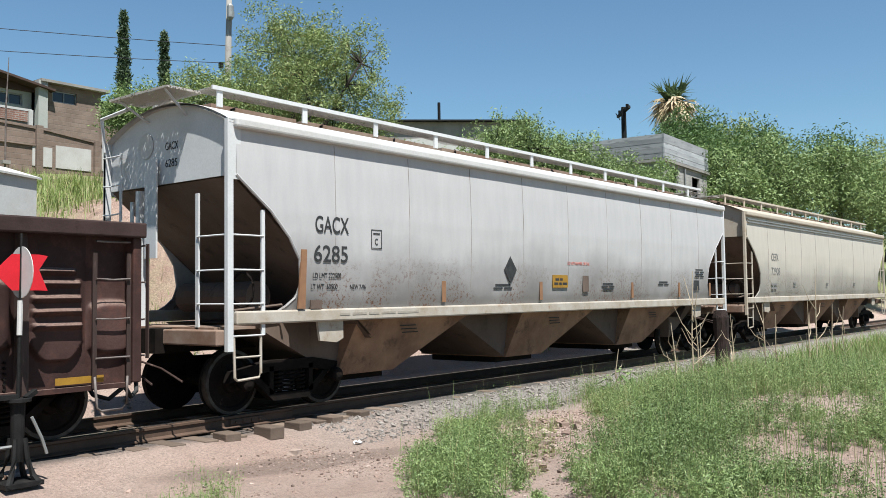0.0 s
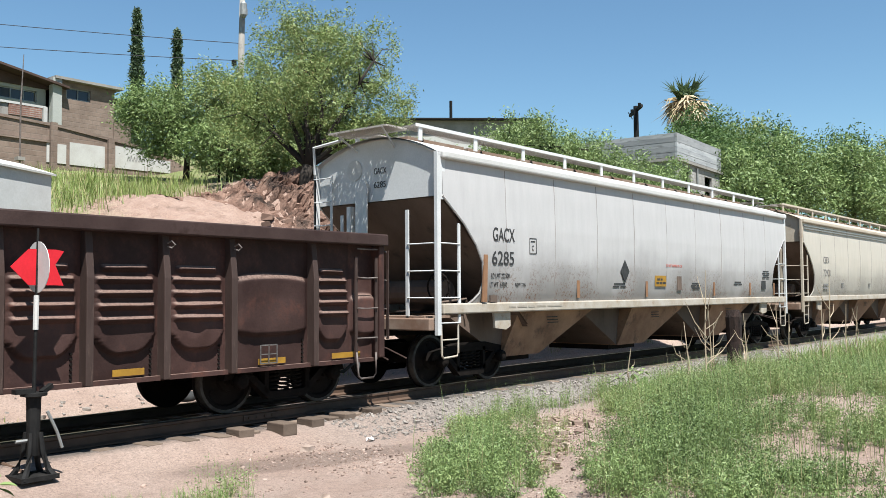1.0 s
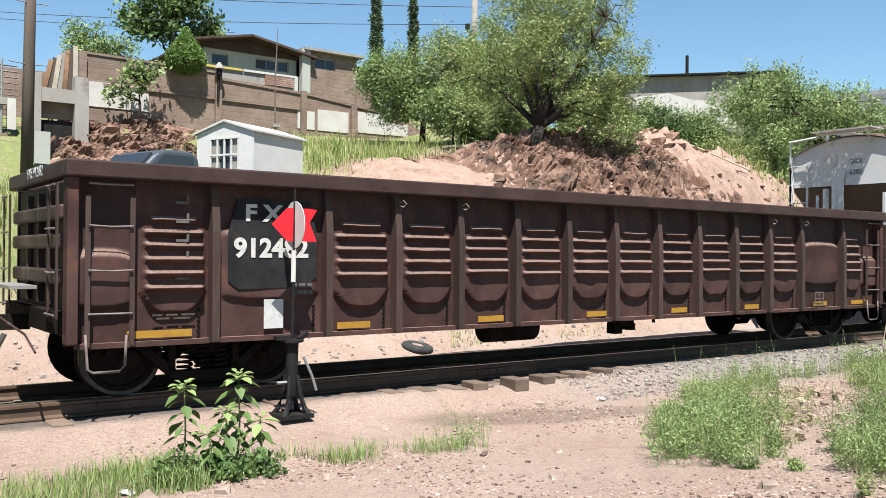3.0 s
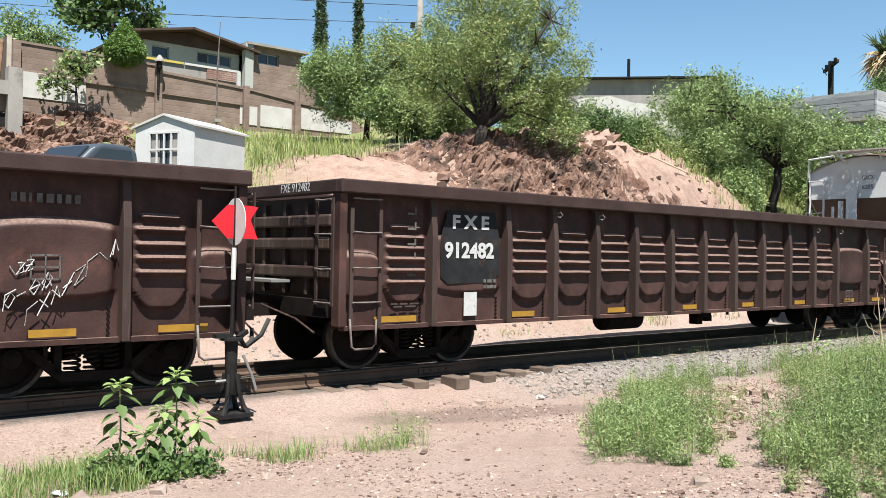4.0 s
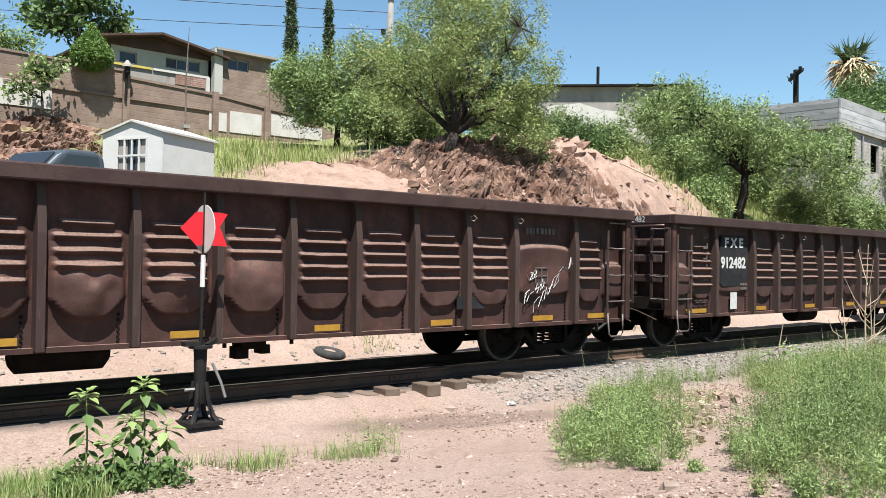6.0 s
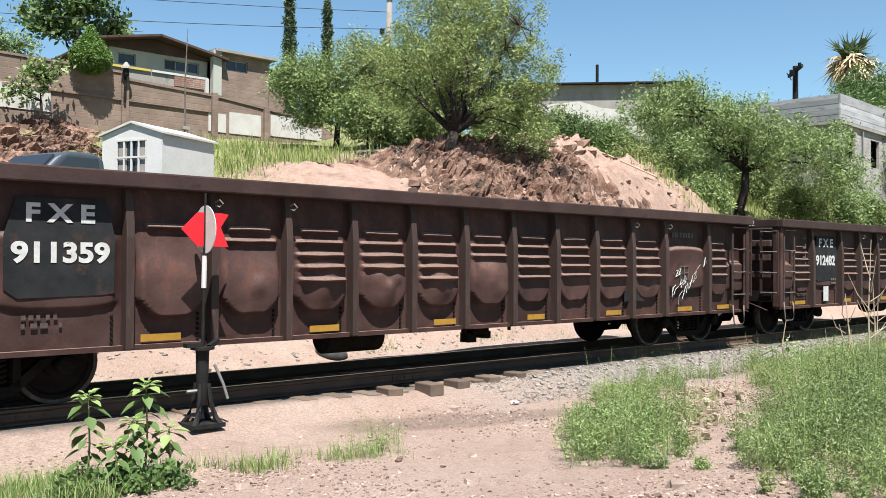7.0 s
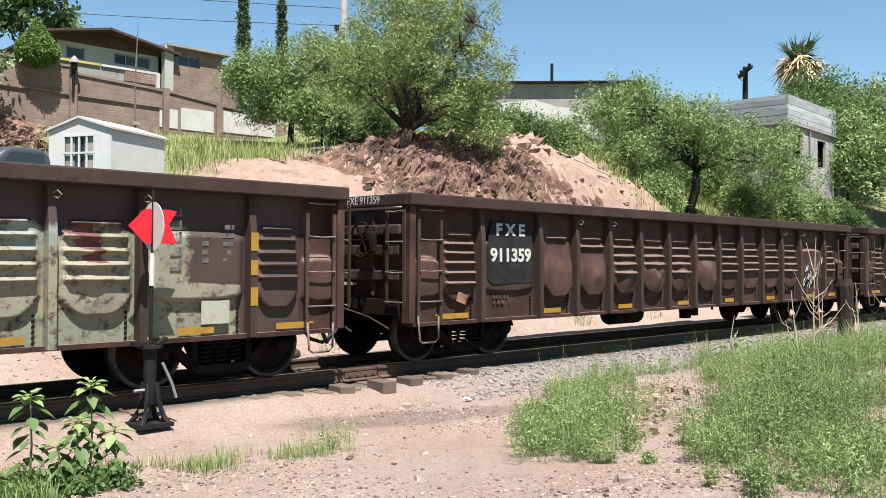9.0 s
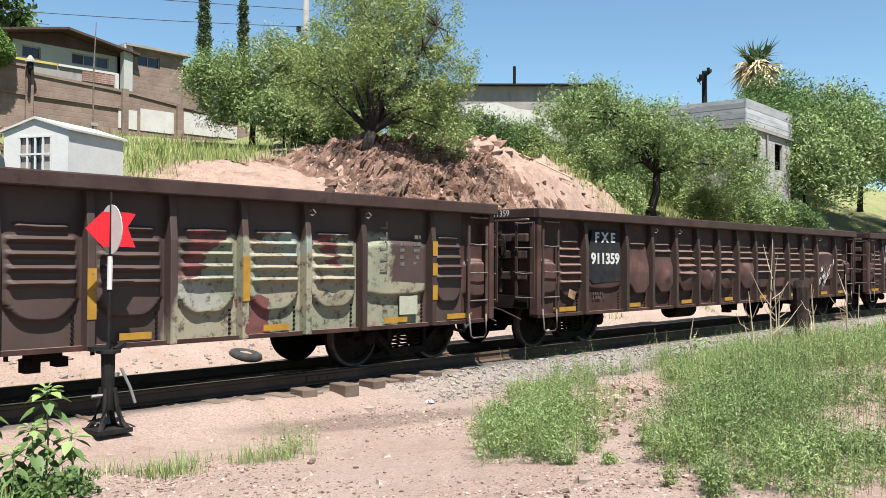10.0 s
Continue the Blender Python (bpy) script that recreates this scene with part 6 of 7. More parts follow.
def tree(name, label, base, fork, ellipsoids, n, per, spread, size, aspect, material, seed, trunk_r=0.16, limbs=7, hang=0.0, down=0.0, category="tree", group="", shell=0.55, twig=0.012):
    r = np.random.default_rng(seed)
    t = thing(name, label, category, group)
    pts = blob_points(ellipsoids, n, r, shell)
    wood = Acc()
    base, fork = np.array(base, float), np.array(fork, float)
    mid = (base + fork) / 2 + r.normal(size=3) * trunk_r * 0.6
    wood.tube([base - [0, 0, 0.3], base, mid, fork], [trunk_r * 1.35, trunk_r * 1.15, trunk_r * 0.95, trunk_r * 0.85], 9)
    ends = pts[r.choice(len(pts), limbs, replace=False)]
    spines = []
    for e in ends:
        goal = fork + (e - fork) * 0.78
        bend = (fork + goal) / 2 + r.normal(size=3) * 0.12 * np.linalg.norm(goal - fork) + [0, 0, 0.1 * np.linalg.norm(goal - fork)]
        s = np.array([fork, fork * 0.5 + bend * 0.5, bend, (bend + goal) / 2 + r.normal(size=3) * 0.05, goal])
        wood.tube(s, np.linspace(trunk_r * 0.6, trunk_r * 0.16, 5), 6)
        spines.append(s)
    joints = np.concatenate([s[2:] for s in spines])
    for p in pts[:: max(1, len(pts) // 80)]:
        j = joints[np.argmin(np.linalg.norm(joints - p, axis=1))]
        m = (j + p) / 2 + r.normal(size=3) * 0.10 + [0, 0, 0.06]
        wood.tube([j, m, p], [twig * 2.2, twig * 1.4, twig * 0.7], 4)
    part("trunk", wood, BARK, t, "dark forked trunk and limbs", smooth=True)
    crown = part("crown", crown_mesh(pts, per, spread, size, aspect, material, seed + 1, hang, down), material, t)
    return t


def hill_trees():
    tree("mesquite_tree", "large mesquite tree with fine leaves on the rocky bank", (17.85, 8.25, 4.7), (17.95, 8.3, 5.55),
         [(18.9, 9.3, 8.8, 2.0, 2.0, 1.9), (17.2, 10.4, 7.6, 1.5, 1.5, 1.2), (20.3, 8.0, 7.2, 1.3, 1.3, 1.4), (19.2, 9.0, 7.5, 2.0, 1.7, 0.9), (18.3, 9.6, 10.2, 1.1, 1.1, 1.0), (20.8, 7.4, 6.3, 0.9, 0.9, 1.2), (20.2, 8.0, 6.0, 0.9, 0.7, 0.9), (17.6, 9.9, 6.7, 0.8, 0.8, 0.6), (18.9, 9.0, 6.9, 1.5, 1.2, 0.8), (18.1, 8.2, 6.7, 1.3, 0.9, 0.7), (19.0, 7.9, 6.3, 1.0, 0.8, 0.6), (17.3, 7.7, 7.9, 1.4, 1.3, 1.0), (19.9, 6.7, 5.7, 0.7, 0.7, 0.7), (19.6, 7.2, 6.6, 1.1, 0.9, 1.0), (20.3, 7.2, 7.9, 1.0, 1.0, 1.0), (16.5, 9.4, 6.3, 0.8, 0.8, 0.7), (19.6, 8.6, 10.0, 1.0, 1.0, 0.9), (20.2, 7.9, 9.2, 1.3, 1.3, 1.3), (18.5, 8.6, 7.7, 1.4, 1.2, 1.5), (19.1, 8.4, 9.0, 1.2, 1.1, 1.3), (18.0, 8.6, 9.3, 1.0, 1.0, 1.0)],
         900, 95, 0.125, 0.098, 0.34, MESQUITE, 11, 0.19, 16, 0.16, 0.35)
    tree("mesquite_tree", "second mesquite tree spreading over the weedy slope", (32.9, 7.5, 3.9), (33.0, 7.3, 5.4),
         [(32.6, 7.8, 7.3, 2.2, 2.2, 1.5), (33.9, 6.0, 6.4, 1.8, 1.8, 1.3), (31.6, 9.2, 6.8, 1.4, 1.4, 1.2), (34.6, 4.6, 5.4, 1.3, 1.3, 0.9), (30.2, 9.9, 8.1, 1.6, 1.6, 1.0), (31.4, 9.0, 8.7, 1.3, 1.3, 0.7), (35.4, 5.2, 6.8, 1.4, 1.4, 0.9), (36.1, 4.3, 5.3, 1.2, 1.2, 0.8), (30.6, 8.6, 6.2, 1.0, 1.0, 0.7)],
         560, 85, 0.17, 0.14, 0.32, FEATHER, 23, 0.17, 15, 0.16, 0.3)
    spots = [((18.3, 15.0, 6.0), [(17.6, 15.4, 8.0, 1.6, 1.5, 1.5), (17.0, 15.7, 8.4, 0.9, 0.9, 0.7)], "feathery tree"), ((19.6, 14.3, 6.0), [(19.2, 14.4, 8.4, 1.5, 1.5, 1.7), (20.0, 13.8, 7.2, 1.2, 1.2, 1.0)], "feathery tree"),
             ((21.6, 14.2, 6.2), [(21.4, 14.4, 8.8, 1.7, 1.7, 1.9), (22.0, 13.6, 7.4, 1.4, 1.4, 1.2)], "feathery tree"), ((23.9, 12.2, 6.0), [(23.7, 12.3, 7.4, 1.1, 1.1, 1.0)], "feathery tree")]
    for k, (b, el, _) in enumerate(spots):
        tree("roadside_tree", "feathery green tree behind the cut bank", b, (b[0], b[1], b[2] + 0.9), el, 230, 100, 0.16, 0.12, 0.32, FEATHER if k != 1 else MESQUITE, 40 + k, 0.10, 5, 0.18, 0.35, group="bank trees")
    tree("leafy_tree", "dark broad-leaved tree above the houses", (14.8, 32, 9), (14.8, 32, 11.4),
         [(15.0, 32, 14.0, 2.0, 1.6, 1.5), (16.7, 32, 12.9, 1.2, 1.2, 0.8), (13.2, 32, 13.0, 1.3, 1.2, 0.8), (14.6, 32, 12.6, 1.0, 1.0, 0.6)], 150, 26, 0.26, 0.30, 0.6, BROAD, 61, 0.15, 6, 0.05, 0.1)
    tree("leafy_tree", "thin grey-green tree above the wall", (10.6, 30, 8.5), (10.6, 30, 10.0), [(10.2, 30, 11.0, 1.0, 1.0, 0.9), (11.6, 30, 10.9, 0.9, 0.9, 0.9)], 80, 40, 0.22, 0.18, 0.4, FEATHER, 62, 0.06, 4)
    tree("wall_shrub", "straggling broad-leaved shrub before the white wall", (9.4, 19.2, 6.4), (9.4, 19.2, 6.9), [(9.3, 19.2, 7.6, 0.75, 0.4, 0.65), (9.9, 19.2, 8.1, 0.45, 0.35, 0.35), (8.6, 19.2, 7.1, 0.5, 0.4, 0.4)], 70, 13, 0.13, 0.16, 0.55, FEATHER, 63, 0.05, 5, category="shrub")
    # clipped conifer on the wall
    c = thing("conifer_bush", "rounded bright green conifer overhanging the wall", "shrub")
    r = np.random.default_rng(70)
    d = r.normal(size=(1500, 3))
    d /= np.linalg.norm(d, axis=1)[:, None]
    h = d[:, 2] * 0.5 + 0.5
    rad = 0.88 * (0.35 + 0.65 * np.sin(np.clip(1 - h, 0, 1) ** 0.75 * 2.2)) * r.uniform(0.85, 1.03, 1500)
    cp = np.stack([11.2 + d[:, 0] * rad * (1.15 - 0.95 * h), 19.75 + d[:, 1] * rad * 0.8 * (1.15 - 0.95 * h), 8.2 + h * 1.55], 1)
    part("crown", crown_mesh(cp, 14, 0.04, 0.10, 0.4, CONIFER, 71), CONIFER, c)
    part("stem", Acc().tube([(11.2, 20.5, 8.0), (11.2, 20.1, 8.3), (11.2, 19.8, 8.9)], 0.06, 6), BARK, c)
    # two cypresses
    for k, (x, top, w) in enumerate(((31.65, 20.4, 0.55), (34.68, 19.7, 0.52))):
        t = thing("cypress_tree", "tall narrow dark cypress on the hilltop", "tree", "cypresses")
        z = r.uniform(9.2, top, 1100)
        f = (top - z) / (top - 9.2)
        rr = w * np.sqrt(np.clip(f, 0, 1)) * 0.95 * r.uniform(0.45, 1.05, 1100) * (1 + 0.2 * np.sin(z * 4 + k))
        a = r.uniform(0, 6.3, 1100)
        cp = np.stack([x + np.cos(a) * rr, 40 + np.sin(a) * rr, z], 1)
        part("crown", crown_mesh(cp, 12, 0.10, 0.26, 0.3, CYPRESS, 80 + k, 0, -0.8), CYPRESS, t)
        part("trunk", Acc().tube([(x, 40, 8.5), (x, 40, top - 0.6)], (0.14, 0.03), 7), BARK, t)
    # palm with a dry skirt
    p = thing("palm_tree", "fan palm with a thick skirt of dry fronds", "tree")
    part("trunk", Acc().tube([(64.35, 16.9, 8), (64.35, 16.9, 16.2)], (0.4, 0.35), 10), BARK, p)
    for mat_, n, lo, hi, zc, ln, nm in ((PALM, 60, 0.15, 1.4, 16.3, 2.0, "crown"), (PALMDRY, 260, -1.3, 0.2, 16.1, 2.1, "skirt")):
        vs = []
        for q in range(n):
            a, e = r.uniform(0, 6.3), r.uniform(lo, hi)
            dv = np.array([math.cos(a) * math.cos(e), math.sin(a) * math.cos(e), math.sin(e)])
            sd = np.cross(dv, [0, 0, 1.0])
            sd /= np.linalg.norm(sd)
            dv = dv * r.uniform(0.55, 1.25)
            o = np.array([64.35, 16.9, zc]) + r.normal(size=3) * 0.22
            for wv in (-0.35, -0.12, 0.12, 0.35):
                tip = o + (dv + sd * wv) * ln * r.uniform(0.55, 1.12) - [0, 0, 0.25 if nm == "crown" else 0.6]
                m_ = o + (dv + sd * wv * 0.6) * ln * 0.55
                vs.append([o, m_ + sd * 0.09, tip, m_ - sd * 0.09])
        vs = np.array(vs)
        part(nm, fast_mesh(nm, vs.reshape(-1, 3), np.arange(len(vs) * 4).reshape(-1, 4), mat_), mat_, p, "dry straw-coloured skirt" if nm == "skirt" else "")
    # woods on the slope beside the block building
    wood = [(52, 12.6, 9.6, 3.0, 2.2), (54.5, 9.5, 8.6, 2.6, 2.4), (57, 11.5, 10.2, 3.0, 2.6), (59, 7.8, 9.6, 2.8, 2.4), (62, 9.5, 11.0, 3.2, 2.6), (64, 5.0, 9.5, 2.8, 2.6), (68, 7.0, 11.0, 3.4, 2.8),
            (70, 3.4, 8.6, 3.0, 2.6), (60, 13.8, 12.6, 2.6, 2.2), (67, 13.0, 13.0, 3.2, 2.4), (64.5, 15.5, 12.8, 2.6, 2.0), (76, 6.0, 10.6, 3.6, 2.8), (84, 4.0, 9.5, 4.0, 3.2), (90, 9.0, 13.0, 4.5, 3.4)]
    for k, (x, y, z, rr, rz) in enumerate(wood):
        soft = k in (1, 3, 5, 7)
        tree("slope_tree", "soft feathery green tree on the slope" if soft else "dense dark green tree on the slope", (x, y, z - rz - 2.0), (x, y, z - rz * 0.6),
             [(x, y, z, rr, rr, rz), (x + 0.9, y - 1.0, z - 1.6, rr * 0.9, rr * 0.9, rz * 0.8), (x - 1.2, y + 0.4, z - 1.2, rr * 0.7, rr * 0.7, rz * 0.8)],
             300, 48, 0.34, 0.26, 0.34, FEATHER if soft else (MESQUITE if k % 2 else BROAD), 100 + k, 0.16, 5, 0.2, 0.3, group="slope woods")
    # shrubs over the weedy slope right of the mound and beside the hilltop wall
    shr = [(18.5, 13.4, 6.9, 1.2), (19.9, 13.2, 6.9, 1.1), (22.6, 11.0, 6.6, 1.0), (24.5, 12.5, 7.2, 1.2), (26.3, 13.5, 7.2, 1.1), (29.6, 10.2, 5.9, 1.1), (30.8, 8.0, 4.6, 0.9), (34.5, 11.5, 6.4, 1.6), (37.5, 10.0, 6.0, 1.5), (36.5, 7.0, 4.4, 1.0), (39.5, 7.0, 4.6, 1.3), (30.6, 14.6, 7.7, 1.2), (33.0, 14.5, 7.6, 1.1), (37.6, 14.0, 8.2, 1.7), (41, 15.5, 9.6, 2.0),
           (43, 14.0, 8.6, 2.0), (44, 7.5, 4.6, 1.0), (45.5, 19.5, 10.8, 1.8), (47.5, 15.5, 9.8, 1.8), (48.6, 7.8, 4.2, 1.1), (50, 14.5, 10.0, 1.6)]
    for k, (x, y, z, rr) in enumerate(shr):
        tree("slope_shrub", "bushy green shrub on the weedy slope", (x, y, z - rr * 1.2), (x, y, z - rr * 0.5), [(x, y, z, rr, rr, rr * 0.75), (x + 0.5 * rr, y - 0.5 * rr, z - 0.4 * rr, rr * 0.8, rr * 0.8, rr * 0.6)],
             int(70 + 70 * rr), 60, 0.20, 0.15, 0.32, (FEATHER, MESQUITE, FEATHER, BROAD)[k % 4], 200 + k, 0.04, 4, 0.12, 0.3, category="shrub", group="slope shrubs")


def blades(xy, hgt, wid, lean, r, z0=None):
    n = len(xy)
    z = ground_z(xy[:, 0], xy[:, 1]) if z0 is None else z0
    o = np.stack([xy[:, 0], xy[:, 1], z - 0.01], 1)
    a = r.uniform(0, 6.283, n)
    h = hgt * r.uniform(0.45, 1.25, n)
    ln = lean * r.random(n) * h
    side = np.stack([-np.sin(a), np.cos(a), np.zeros(n)], 1) * (wid * r.uniform(0.6, 1.3, n))[:, None]
    out = np.stack([np.cos(a), np.sin(a), np.zeros(n)], 1) * ln[:, None]
    up = np.array([0, 0, 1.0])
    m = o + out * 0.35 + up * (h * 0.6)[:, None]
    t = o + out + up * h[:, None]
    v = np.stack([o - side, o + side, m + side * 0.7, m - side * 0.7, t + side * 0.12, t - side * 0.12], 1).reshape(-1, 3)
    i = np.arange(n)[:, None] * 6
    f = np.concatenate([i + [0, 1, 2, 3], i + [3, 2, 4, 5]], 1).reshape(-1, 4)
    return v, f


def scatter(r, n, x0, x1, y0, y1, mask):
    p = np.stack([r.uniform(x0, x1, n), r.uniform(y0, y1, n)], 1)
    return p[r.random(n) < mask(p[:, 0], p[:, 1])]


def stuff_mesh(name, groups, material, label, category):
    vs, fs, k = [], [], 0
    for v, f in groups:
        vs.append(v)
        fs.append(f + k)
        k += len(v)
    return tagged(new(name, fast_mesh(name, np.concatenate(vs), np.concatenate(fs), material)), label, category, kind="stuff")


def weedy(x, y):
    """Where the near-side growth stands: a broad field, a ragged strip before it and a stony hollow between."""
    wob = 0.7 * lattice(x, y, 0.8, 32) + 0.4 * lattice(x, y, 2.3, 34)
    line = np.where(x < 12.5, -7.45 + 0.45 * (x - 6.8), -4.88 + 0.9 * (x - 12.5))
    field = sm(0.15, -0.40, y + wob * 0.7 - np.minimum(line, -2.5)) * sm(5.9, 6.8, x)
    band = np.exp(-(((y + 6.5 - 0.68 * (x - 6.6)) + wob * 0.4) / 0.50) ** 2) * sm(6.1, 6.7, x) * sm(13.4, 11.5, x)
    back = 0.8 * np.exp(-((y + 2.75 + wob * 0.3) / 0.45) ** 2) * sm(11.0, 13.0, x)
    return np.clip(np.maximum.reduce([field, band, back]), 0, 1)


def clump(centres, radius, height, stems, per, size, aspect, r):
    """Bushy weeds: stems that lean out from each centre, small leaves all the way up. Returns leaf and stem meshes."""
    c = np.repeat(centres, stems, 0)
    rad, hgt = np.repeat(radius, stems), np.repeat(height, stems)
    off = r.normal(size=(len(c), 2)) * (rad * 0.5)[:, None]
    foot = c + off * 0.55
    q = np.clip(np.hypot(off[:, 0], off[:, 1]) / rad, 0, 1.4)
    h = hgt * (1 - 0.42 * q ** 2) * r.uniform(0.55, 1.15, len(c))
    lean = off * 0.9 / np.maximum(hgt, 0.1)[:, None] + r.normal(size=(len(c), 2)) * 0.14
    z = ground_z(foot[:, 0], foot[:, 1])
    t = r.random((len(c), per)) ** 0.75
    v = np.stack([foot[:, 0:1] + lean[:, 0:1] * t * h[:, None], foot[:, 1:2] + lean[:, 1:2] * t * h[:, None], z[:, None] + t * h[:, None]], -1).reshape(-1, 3)
    v[:, :2] += r.normal(size=(len(v), 2)) * 0.032
    leaves = leaf_quads(v, size, aspect, r, 0.25, -0.55)
    side = np.stack([-lean[:, 1], lean[:, 0]], 1)
    side = 0.0022 * side / (np.linalg.norm(side, axis=1)[:, None] + 1e-6)
    top = foot + lean * h[:, None]
    sv = np.stack([np.column_stack([foot - side, z - 0.02]), np.column_stack([foot + side, z - 0.02]), np.column_stack([top + side * 0.4, z + h]), np.column_stack([top - side * 0.4, z + h])], 1)
    return leaves, (sv.reshape(-1, 3), np.arange(len(c) * 4).reshape(-1, 4))


def near_plants():
    r = np.random.default_rng(300)

    def clear(p):
        return p[np.hypot(p[:, 0], p[:, 1] + 11.6) > 4.9]
    # soft pale grass of the field behind, thin single blades elsewhere
    p = clear(scatter(r, 30000, 5.8, 30, -11.0, -2.2, lambda x, y: weedy(x, y) * (0.10 + 0.75 * sm(12.0, 16.0, x))))
    tall = np.clip(0.20 + 0.30 * lattice(p[:, 0], p[:, 1], 0.9, 39) + 0.12 * sm(12, 18, p[:, 0]), 0.06, 1)
    p2 = scatter(r, 60000, 26, 70, -14, -2.4, lambda x, y: 0.6 * sm(-2.4, -3.2, y))
    stuff_mesh("tall_grass", [blades(p, tall, 0.0036, 1.1, r), blades(p2, 0.55, 0.012, 0.7, r)], GRASS, "tall fresh green grass with dry blades", "grass")
    # bushy weeds of the field, in shades from plant to plant
    spots = clear(scatter(r, 5200, 5.8, 24, -10.5, -2.3, lambda x, y: weedy(x, y) * np.clip(0.48 + 1.3 * lattice(x, y, 1.1, 44), 0.10, 1) * np.where(x < 14, 1.0, 0.6)))
    hgt = np.clip(0.38 + 0.50 * lattice(spots[:, 0], spots[:, 1], 0.8, 45) + r.normal(size=len(spots)) * 0.09, 0.14, 0.72)
    in_band = spots[:, 1] > -7.1 + 0.56 * (spots[:, 0] - 6.6)
    hgt = np.where(in_band, hgt * 0.85, hgt)
    rad = hgt * r.uniform(0.30, 0.58, len(spots))
    shade = lattice(spots[:, 0], spots[:, 1], 0.9, 48) + r.normal(size=len(spots)) * 0.22 + 0.22 * sm(11.5, 8.0, spots[:, 0])
    stems_all = []
    for name, pick, material, size, label in (("dark_weeds", shade > 0.16, OLIVE, 0.034, "darker small-leaved weeds in the growth"),
                                              ("weed_leaves", (shade <= 0.16) & (shade > -0.15), WEED, 0.038, "bushy green weeds with small leaves"),
                                              ("pale_weeds", shade <= -0.15, FRESH, 0.040, "light green feathery weeds")):
        lv, sv = clump(spots[pick], rad[pick], hgt[pick], 13, 30, size * 0.86, 0.30, r)
        stuff_mesh(name, [lv], material, label, "weeds")
        stems_all.append(sv)
    # sparse wiry growth with dry leaves in the stony hollow
    thin = scatter(r, 260, 7.4, 13.0, -6.9, -3.0, lambda x, y: np.exp(-((y + 6.6 - 0.56 * (x - 7.4)) / 0.45) ** 2))
    lv, sv = clump(thin, np.full(len(thin), 0.13), r.uniform(0.10, 0.30, len(thin)), 7, 8, 0.018, 0.4, r)
    stuff_mesh("wiry_weeds", [lv], YELGRASS, "sparse dry weeds in the stony hollow", "weeds")
    stems_all.append(sv)
    # seed stalks above the rest
    tips = clear(scatter(r, 11000, 5.9, 22, -10.0, -2.4, lambda x, y: 0.5 * weedy(x, y)))
    stems_all.append(blades(tips, 0.66, 0.0026, 0.5, r))
    stuff_mesh("weed_stems", stems_all, GRASS, "thin weed stems", "weeds")
    # ragged bushes along the strip
    for cx, cy, n, hh in ((6.75, -6.35, 12, 0.50), (7.15, -5.95, 14, 0.56), (7.75, -5.55, 15, 0.58), (8.35, -5.2, 13, 0.50), (9.05, -4.75, 11, 0.42), (7.3, -7.75, 12, 0.50), (8.1, -7.7, 14, 0.66), (9.3, -7.3, 14, 0.72)):
        c = np.array([cx, cy]) + r.normal(size=(n, 2)) * [0.24, 0.20]
        hh_ = hh * r.uniform(0.55, 1.1, n)
        lv, sv = clump(c, hh_ * 0.48, hh_, 18, 22, 0.036, 0.27, r)
        b = thing("weed_bush", "ragged green weed bush at the clearing's edge", "shrub", "weed bushes")
        part("foliage", fast_mesh("foliage", lv[0], lv[1], WEED if hh < 0.57 else OLIVE), WEED, b)
        tagged(part("stemwork", fast_mesh("stemwork", sv[0], sv[1], GRASS), GRASS, b), kind="stuff")
    # low grass strip before the switch stand and thin patches
    def strip(x, y):
        line = -3.35 - 0.17 * (x - 2.5)
        return np.exp(-((y - line) / 0.28) ** 2) * sm(0.9, 2.0, x) * sm(6.2, 5.2, x) * np.clip(0.25 + 2.4 * lattice(x, y, 1.7, 35), 0, 1)
    low = scatter(r, 26000, 0.9, 7.0, -4.9, -2.6, strip)
    low2 = scatter(r, 5000, 1.0, 2.9, -4.2, -3.0, lambda x, y: np.clip(0.5 + 1.6 * lattice(x, y, 1.6, 31), 0, 1))
    stuff_mesh("short_grass", [blades(low, 0.15, 0.004, 1.0, r), blades(low2, 0.2, 0.004, 1.0, r)], GRASS, "low patchy grass along the dirt", "grass")
    # grass on the banks beyond the track
    def far(x, y):
        a = sm(9.0, 12.0, x) * sm(18.0, 15.5, x) * sm(9.5, 11.0, y) * sm(18.0, 16.0, y)
        b = 0.6 * sm(5.5, 7.0, y) * sm(12.5, 10.5, x) * sm(15.5, 13.5, y)
        c = sm(11.0, 12.5, y) * sm(21, 23, x)
        d = sm(29.5, 31.0, x) * sm(4.5, 6.0, y)
        e = np.exp(-((x - 28.2) / 0.8) ** 2 - ((y - 8.5) / 2.5) ** 2)
        return np.clip(np.maximum.reduce([a, b, c, d, e]) * (0.35 + 1.2 * (lattice(x, y, 0.7, 36) + 0.4)), 0, 1)
    fg = scatter(r, 70000, 0, 52, 4.5, 21, far)
    stuff_mesh("bank_grass", [blades(fg, 0.46, 0.012, 0.8, r)], YELGRASS, "yellow-green grass on the bank", "grass")
    tufts = scatter(r, 26000, 2, 30, 3.1, 6.0, lambda x, y: np.clip((lattice(x, y, 0.6, 37) + 0.4 * lattice(x, y, 2.1, 45) - 0.12) * 3, 0, 1))
    stuff_mesh("bank_tufts", [blades(tufts, 0.16, 0.008, 0.9, r)], YELGRASS, "sparse grass tufts beyond the rails", "grass")
